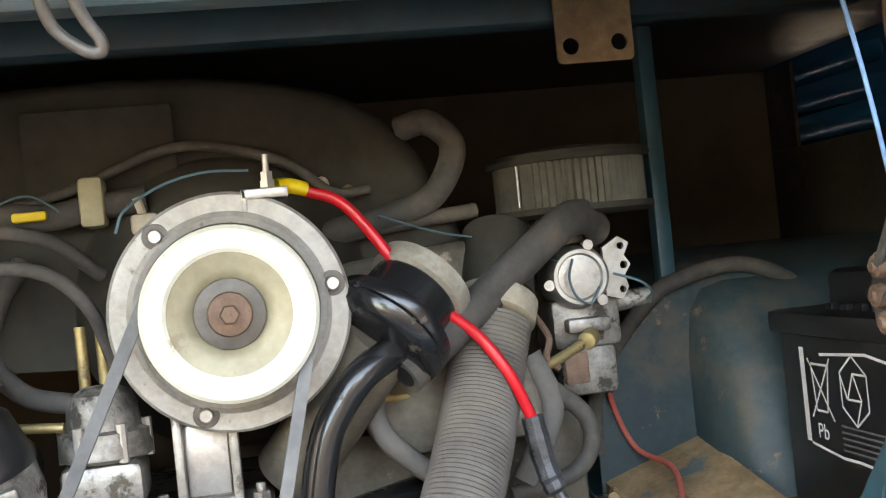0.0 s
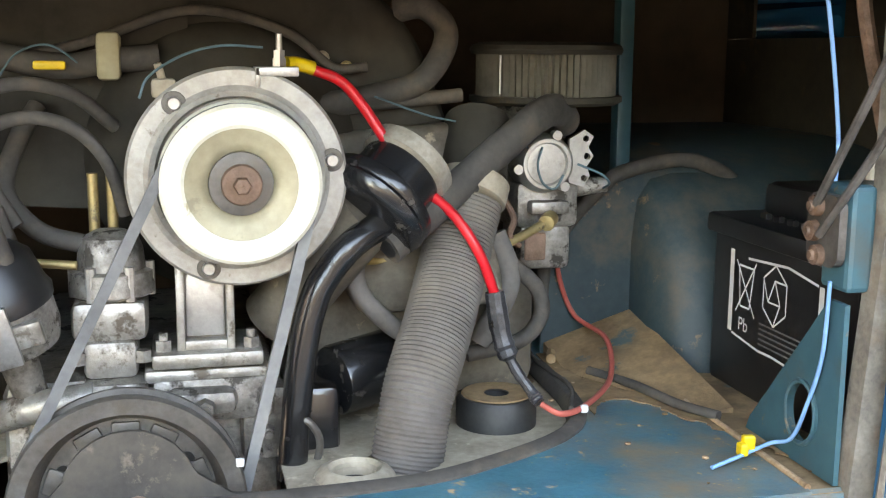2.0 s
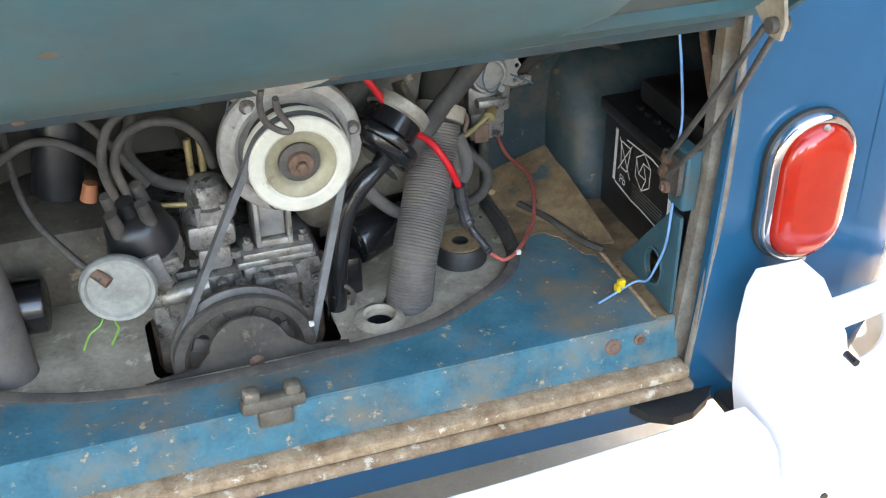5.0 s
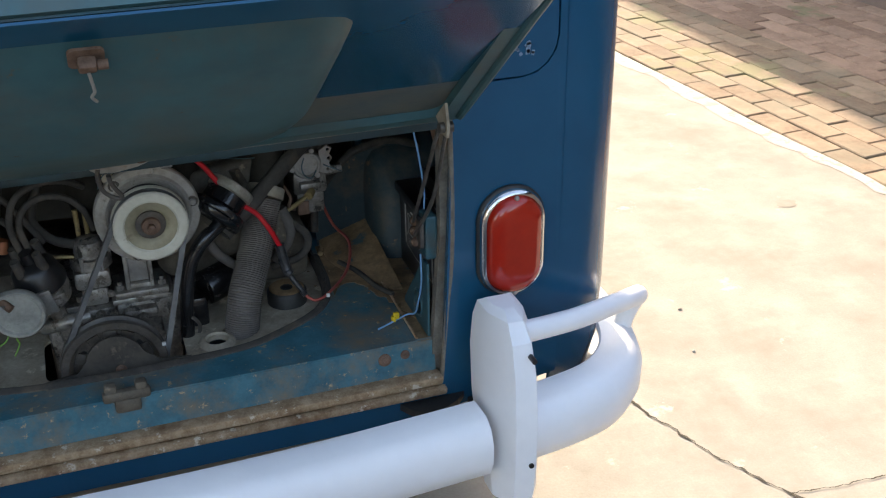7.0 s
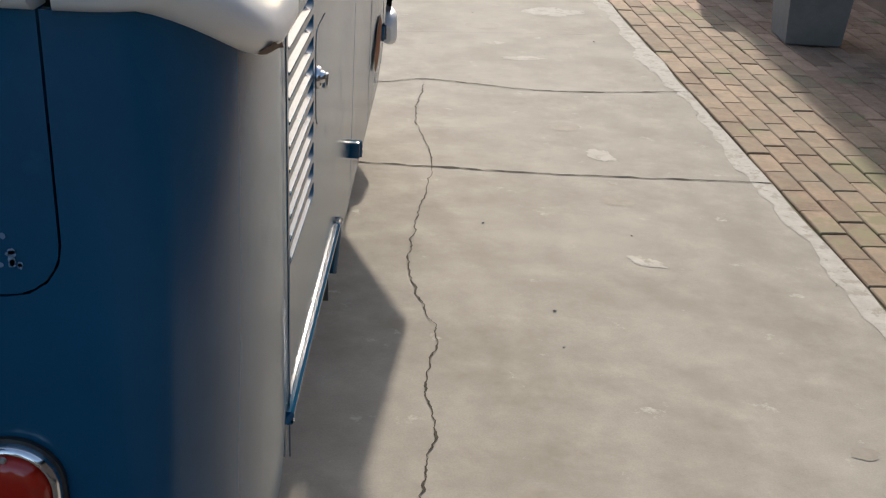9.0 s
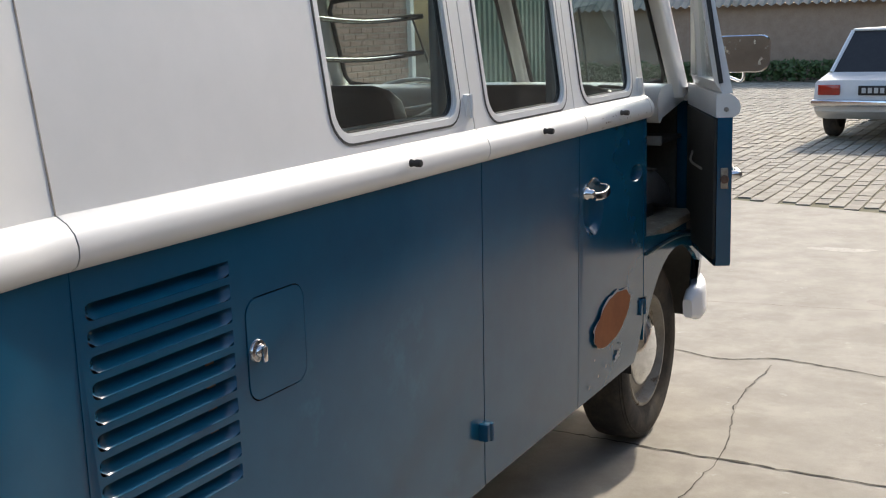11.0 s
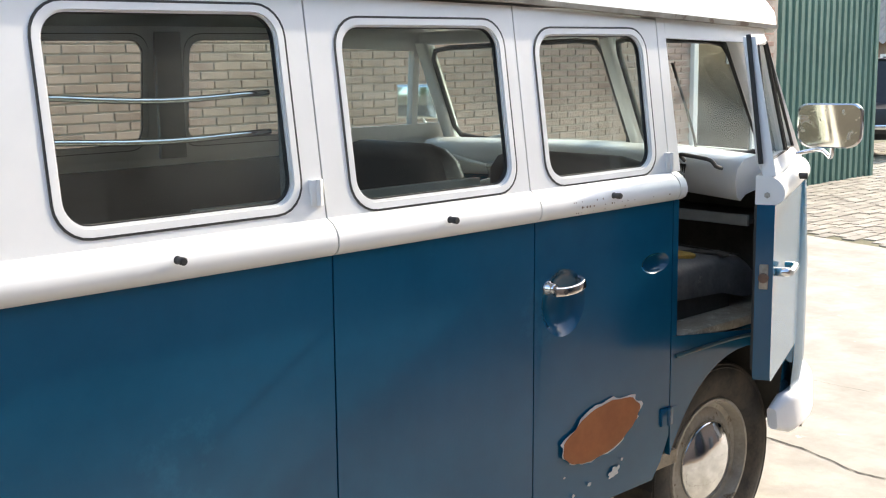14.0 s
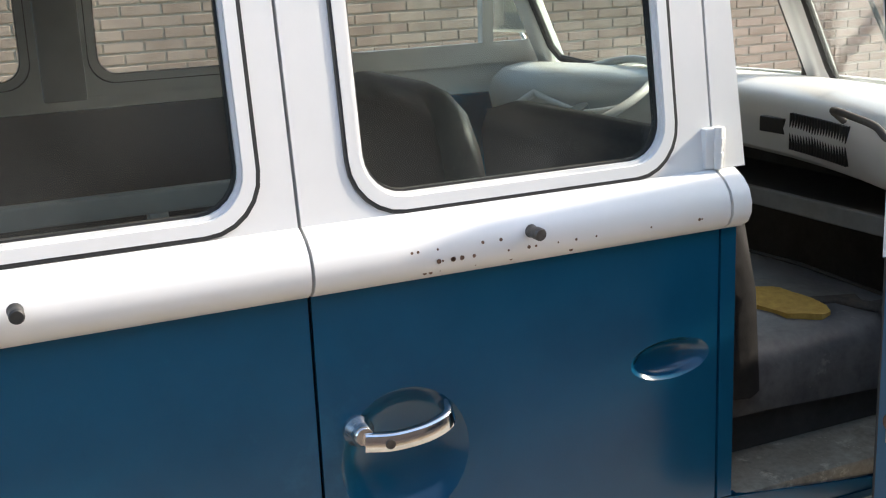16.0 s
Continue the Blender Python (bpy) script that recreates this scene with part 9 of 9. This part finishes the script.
# ---------------------------------------------------------------- parked cars
def car(name, label, x, y, yaw, paint, L=3.9, W=1.56, Hh=1.3):
    c = thing(name, label, "car", (x, y, 0), "parked cars")
    m = Matrix.Translation((x, y, 0)) @ Matrix.Rotation(radians(yaw), 4, "Z")       # local -y is its tail

    def add(nm, bm, mat, sm=40, parent=None):
        bmesh.ops.transform(bm, matrix=m, verts=bm.verts)
        o = part(nm, bm, mat, None, "", sm)
        if parent:
            o.parent = parent
        else:
            under(c, o)
        return o

    bm = bmesh.new()
    prof = [(-L / 2, 0.36), (-L / 2 - 0.02, 0.50), (-L / 2 + 0.03, 0.72), (-L / 2 + 0.55, 0.80), (L / 2 - 1.1, 0.80), (L / 2 - 0.2, 0.70), (L / 2, 0.55), (L / 2 - 0.02, 0.36), (L / 2 - 0.2, 0.26), (-L / 2 + 0.15, 0.26)]
    rows = []
    for u, k in ((-1, 0.86), (-0.97, 0.95), (-0.85, 1.0), (0.85, 1.0), (0.97, 0.95), (1, 0.86)):
        rows.append([bm.verts.new((u * W / 2, y_ * (0.985 if k < 1 else 1), 0.5 + (z - 0.5) * k)) for y_, z in prof])
    for a, b in zip(rows, rows[1:]):
        for i in range(len(prof)):
            bm.faces.new((a[i], a[(i + 1) % len(prof)], b[(i + 1) % len(prof)], b[i]))
    bm.faces.new(rows[0])
    bm.faces.new(rows[-1])
    add("body", bm, paint)
    bm = bmesh.new()
    g0 = [(-W / 2 * 0.90, -L / 2 + 0.50), (W / 2 * 0.90, -L / 2 + 0.50), (W / 2 * 0.90, L / 2 - 1.15), (-W / 2 * 0.90, L / 2 - 1.15)]
    g1 = [(-W / 2 * 0.72, -L / 2 + 0.95), (W / 2 * 0.72, -L / 2 + 0.95), (W / 2 * 0.72, L / 2 - 1.65), (-W / 2 * 0.72, L / 2 - 1.65)]
    a = [bm.verts.new((*p, 0.79)) for p in g0]
    b = [bm.verts.new((*p, Hh - 0.03)) for p in g1]
    for i in range(4):
        bm.faces.new((a[i], a[(i + 1) % 4], b[(i + 1) % 4], b[i]))
    add("glasshouse", bm, M_BLACK)
    bm = bmesh.new()
    box(bm, -W / 2 * 0.72, W / 2 * 0.72, -L / 2 + 0.93, L / 2 - 1.63, Hh - 0.035, Hh, 0.02)
    for i in range(4):
        p, q = V(*g0[i], 0.79), V(*g1[i], Hh - 0.03)
        sweep(bm, [p, (p + q) / 2, q], circle(0.025, 6))
    add("roof", bm, paint)
    bm = bmesh.new()
    box(bm, -W / 2 - 0.01, W / 2 + 0.01, -L / 2 - 0.10, -L / 2 - 0.01, 0.42, 0.50, 0.02)
    add("bumper", bm, M_CHROME)
    for s in (1, -1):
        bm = bmesh.new()
        box(bm, s * W / 2 * 0.60, s * W / 2 * 0.93, -L / 2 - 0.03, -L / 2 + 0.02, 0.55, 0.67, 0.01)
        add("tail_lamp", bm, M_LENS)
        for yy in (-L / 2 + 0.72, L / 2 - 0.72):
            bm = bmesh.new()
            revolve(bm, [(0.18, -0.08), (0.27, -0.08), (0.29, -0.05), (0.29, 0.05), (0.27, 0.08), (0.18, 0.08)], Matrix.Translation((s * (W / 2 - 0.08), yy, 0.29)) @ Matrix.Rotation(radians(90), 4, "Y"), 28)
            t = add("wheel", bm, M_TYRE)
            bm = bmesh.new()
            cyl(bm, (s * (W / 2 - 0.06), yy, 0.29), (s * (W / 2 - 0.005), yy, 0.29), 0.185, 0.15, 20)
            add("rim", bm, M_ZINC, 40, t)
    bm = bmesh.new()
    box(bm, -0.24, 0.24, -L / 2 - 0.035, -L / 2 - 0.015, 0.55, 0.66, 0.004)
    pl = add("number_plate", bm, M_BLACK)
    for k in range(6):
        bm = bmesh.new()
        box(bm, -0.20 + 0.068 * k, -0.155 + 0.068 * k, -L / 2 - 0.039, -L / 2 - 0.034, 0.575, 0.635)
        add("plate_bar", bm, M_LABEL, 40, pl)
    return c


M_CARBLUE = material("car_blue", (0.02, 0.09, 0.25), (0.03, 0.12, 0.32), 0.25, 0, 3, 0.0, coat=0.6)
car("parked_car", "blue metallic coupe parked on the pavers", 1.82, 12.55, -4, M_CARBLUE, 3.8, 1.40)
car("parked_car", "white saloon parked on the pavers", 0.35, 15.3, -4, M_WHITE, 3.9, 1.5)
car("parked_car", "black estate car parked by the shed", -6.7, 17.8, 35, M_BLACK, 4.2, 1.7, 1.45)
car("parked_car", "dark car parked by the house", 3.0, 14.6, 0, M_BLACK, 4.0, 1.5)

# ---------------------------------------------------------------- pavers
PL, PW, PG = 0.21, 0.105, 0.006
pav = bmesh.new()
box(pav, 0, PL - PG, 0, PW - PG, -0.06, -0.004, 0.004, None, 1)
pav_me = bpy.data.meshes.new("paver")
pav.to_mesh(pav_me)
pav.free()
pav_me.materials.append(M_PAVER)
bm = bmesh.new()
box(bm, 2.0, HX + 0.1, YARD_END, 10.4, -0.10, -0.018)
paving = setting("pavement", bm, M_MOSS, "red clay pavers in running bond with mossy joints", "pavement")
pv = [tuple(v.co) for v in pav_me.vertices]
pf = [tuple(p.vertices) for p in pav_me.polygons]
verts, faces, count = [], [], 0
random.seed(21)
rot = Matrix.Rotation(math.atan(0.075), 3, "Z")
for j in range(0, 42):
    for i in range(-40, 86):
        # courses run along the slab's edge
        u = PW * j
        v = PL * i + (PL / 2 if j % 2 else 0.0)
        p = rot @ V(2.635 + u, v, 0)
        if p.y < YARD_END + 0.12 or p.y > 8.6 or p.x > HX - 0.01:
            continue
        z = random.uniform(-0.004, 0.002)
        tilt = rot @ Matrix.Rotation(radians(90), 3, "Z")
        if count < 300 and 1.2 < p.y < 6.4 and j < 7:
            o = new("paver", pav_me)
            o.matrix_basis = Matrix.Translation((p.x + PW - PG, p.y, z)) @ tilt.to_4x4()
            o.parent = paving
            count += 1
        else:
            k = len(verts)
            for c in pv:
                q = tilt @ V(*c)
                verts.append((p.x + PW - PG + q.x, p.y + q.y, z + q.z))
            faces += [tuple(a + k for a in f) for f in pf]
me = bpy.data.meshes.new("paver_field")
me.from_pydata(verts, [], faces)
M_PAVER2 = material("clay_paver_field", (0.26, 0.165, 0.11), (0.46, 0.31, 0.215), 0.85, 0, 9, 0.25, wear=(0.26, 0.23, 0.13), wear_scale=2.0, wear_at=0.6, vary=0.9, island=True)
me.materials.append(M_PAVER2)
o = tagged(new("paver_field", me), "red clay pavers", kind="stuff")
o.parent = paving
# grey pavers of the yard ahead
bm = bmesh.new()
box(bm, -30, 12, 7.6, 60, -0.12, -0.02)
yard = setting("yard_paving", bm, M_MOSS, "grey brown pavers of the yard", "pavement")
verts, faces = [], []
gl, gw = 0.24, 0.13
for j in range(-52, 62):
    for i in range(0, 78):
        x, y = 0.2 + gw * j, 8.0 + gl * i + (gl / 2 if j % 2 else 0)
        far = 8.12 - 0.27 * (x - 2.05) if x < 2.05 else 7.9
        if y < far + 0.02 or (x > 2.05 and y < 8.6):
            continue
        z = -0.008 + random.uniform(-0.006, 0.003)
        k = len(verts)
        verts += [(x, y, z - 0.05), (x + gw - 0.012, y, z - 0.05), (x + gw - 0.012, y + gl - 0.012, z - 0.05), (x, y + gl - 0.012, z - 0.05), (x + 0.003, y + 0.003, z), (x + gw - 0.015, y + 0.003, z), (x + gw - 0.015, y + gl - 0.015, z), (x + 0.003, y + gl - 0.015, z)]
        faces += [(k + 4, k + 5, k + 6, k + 7), (k, k + 1, k + 5, k + 4), (k + 1, k + 2, k + 6, k + 5), (k + 2, k + 3, k + 7, k + 6), (k + 3, k, k + 4, k + 7)]
me = bpy.data.meshes.new("yard_paver_field")
me.from_pydata(verts, [], faces)
M_COBBLE2 = material("grey_paver_field", (0.22, 0.195, 0.155), (0.38, 0.345, 0.28), 0.85, 0, 7, 0.25, wear=(0.30, 0.28, 0.23), wear_scale=3, wear_at=0.6, vary=0.6, island=True)
me.materials.append(M_COBBLE2)
o = tagged(new("yard_paver_field", me), "grey brown pavers laid in running bond", kind="stuff")
o.parent = yard


# ---------------------------------------------------------------- what belongs to the bus hangs under it
def fold(e, main):
    """Makes an Empty's group one part of the bus: its main mesh takes the name, the rest become its sub-parts."""
    kids = list(e.children)
    top = next(k for k in kids if k.name.split(".")[0] == main)
    name, label = e.name.split(".")[0], e.get("label", "")
    bpy.data.objects.remove(e)
    top.name = name
    tagged(top, label)
    under(bus, top)
    for k in kids:
        if k is not top:
            k.parent = top
            k.matrix_parent_inverse = Matrix.Identity(4)


for e in [o for o in scene.objects if o.type == "EMPTY" and o.parent is None]:
    main = {"engine_lid": "outer_skin", "cab_door": "door_skin", "tail_light": "lens", "wheel": "tyre", "rear_bumper": "centre_bar", "front_bumper": "bumper_bar", "lid_stay": "stay_bracket", "dashboard": "panel", "steering_wheel": "rim", "side_mirror": "mirror_shell"}.get(e.name.split(".")[0])
    if main:
        fold(e, main)
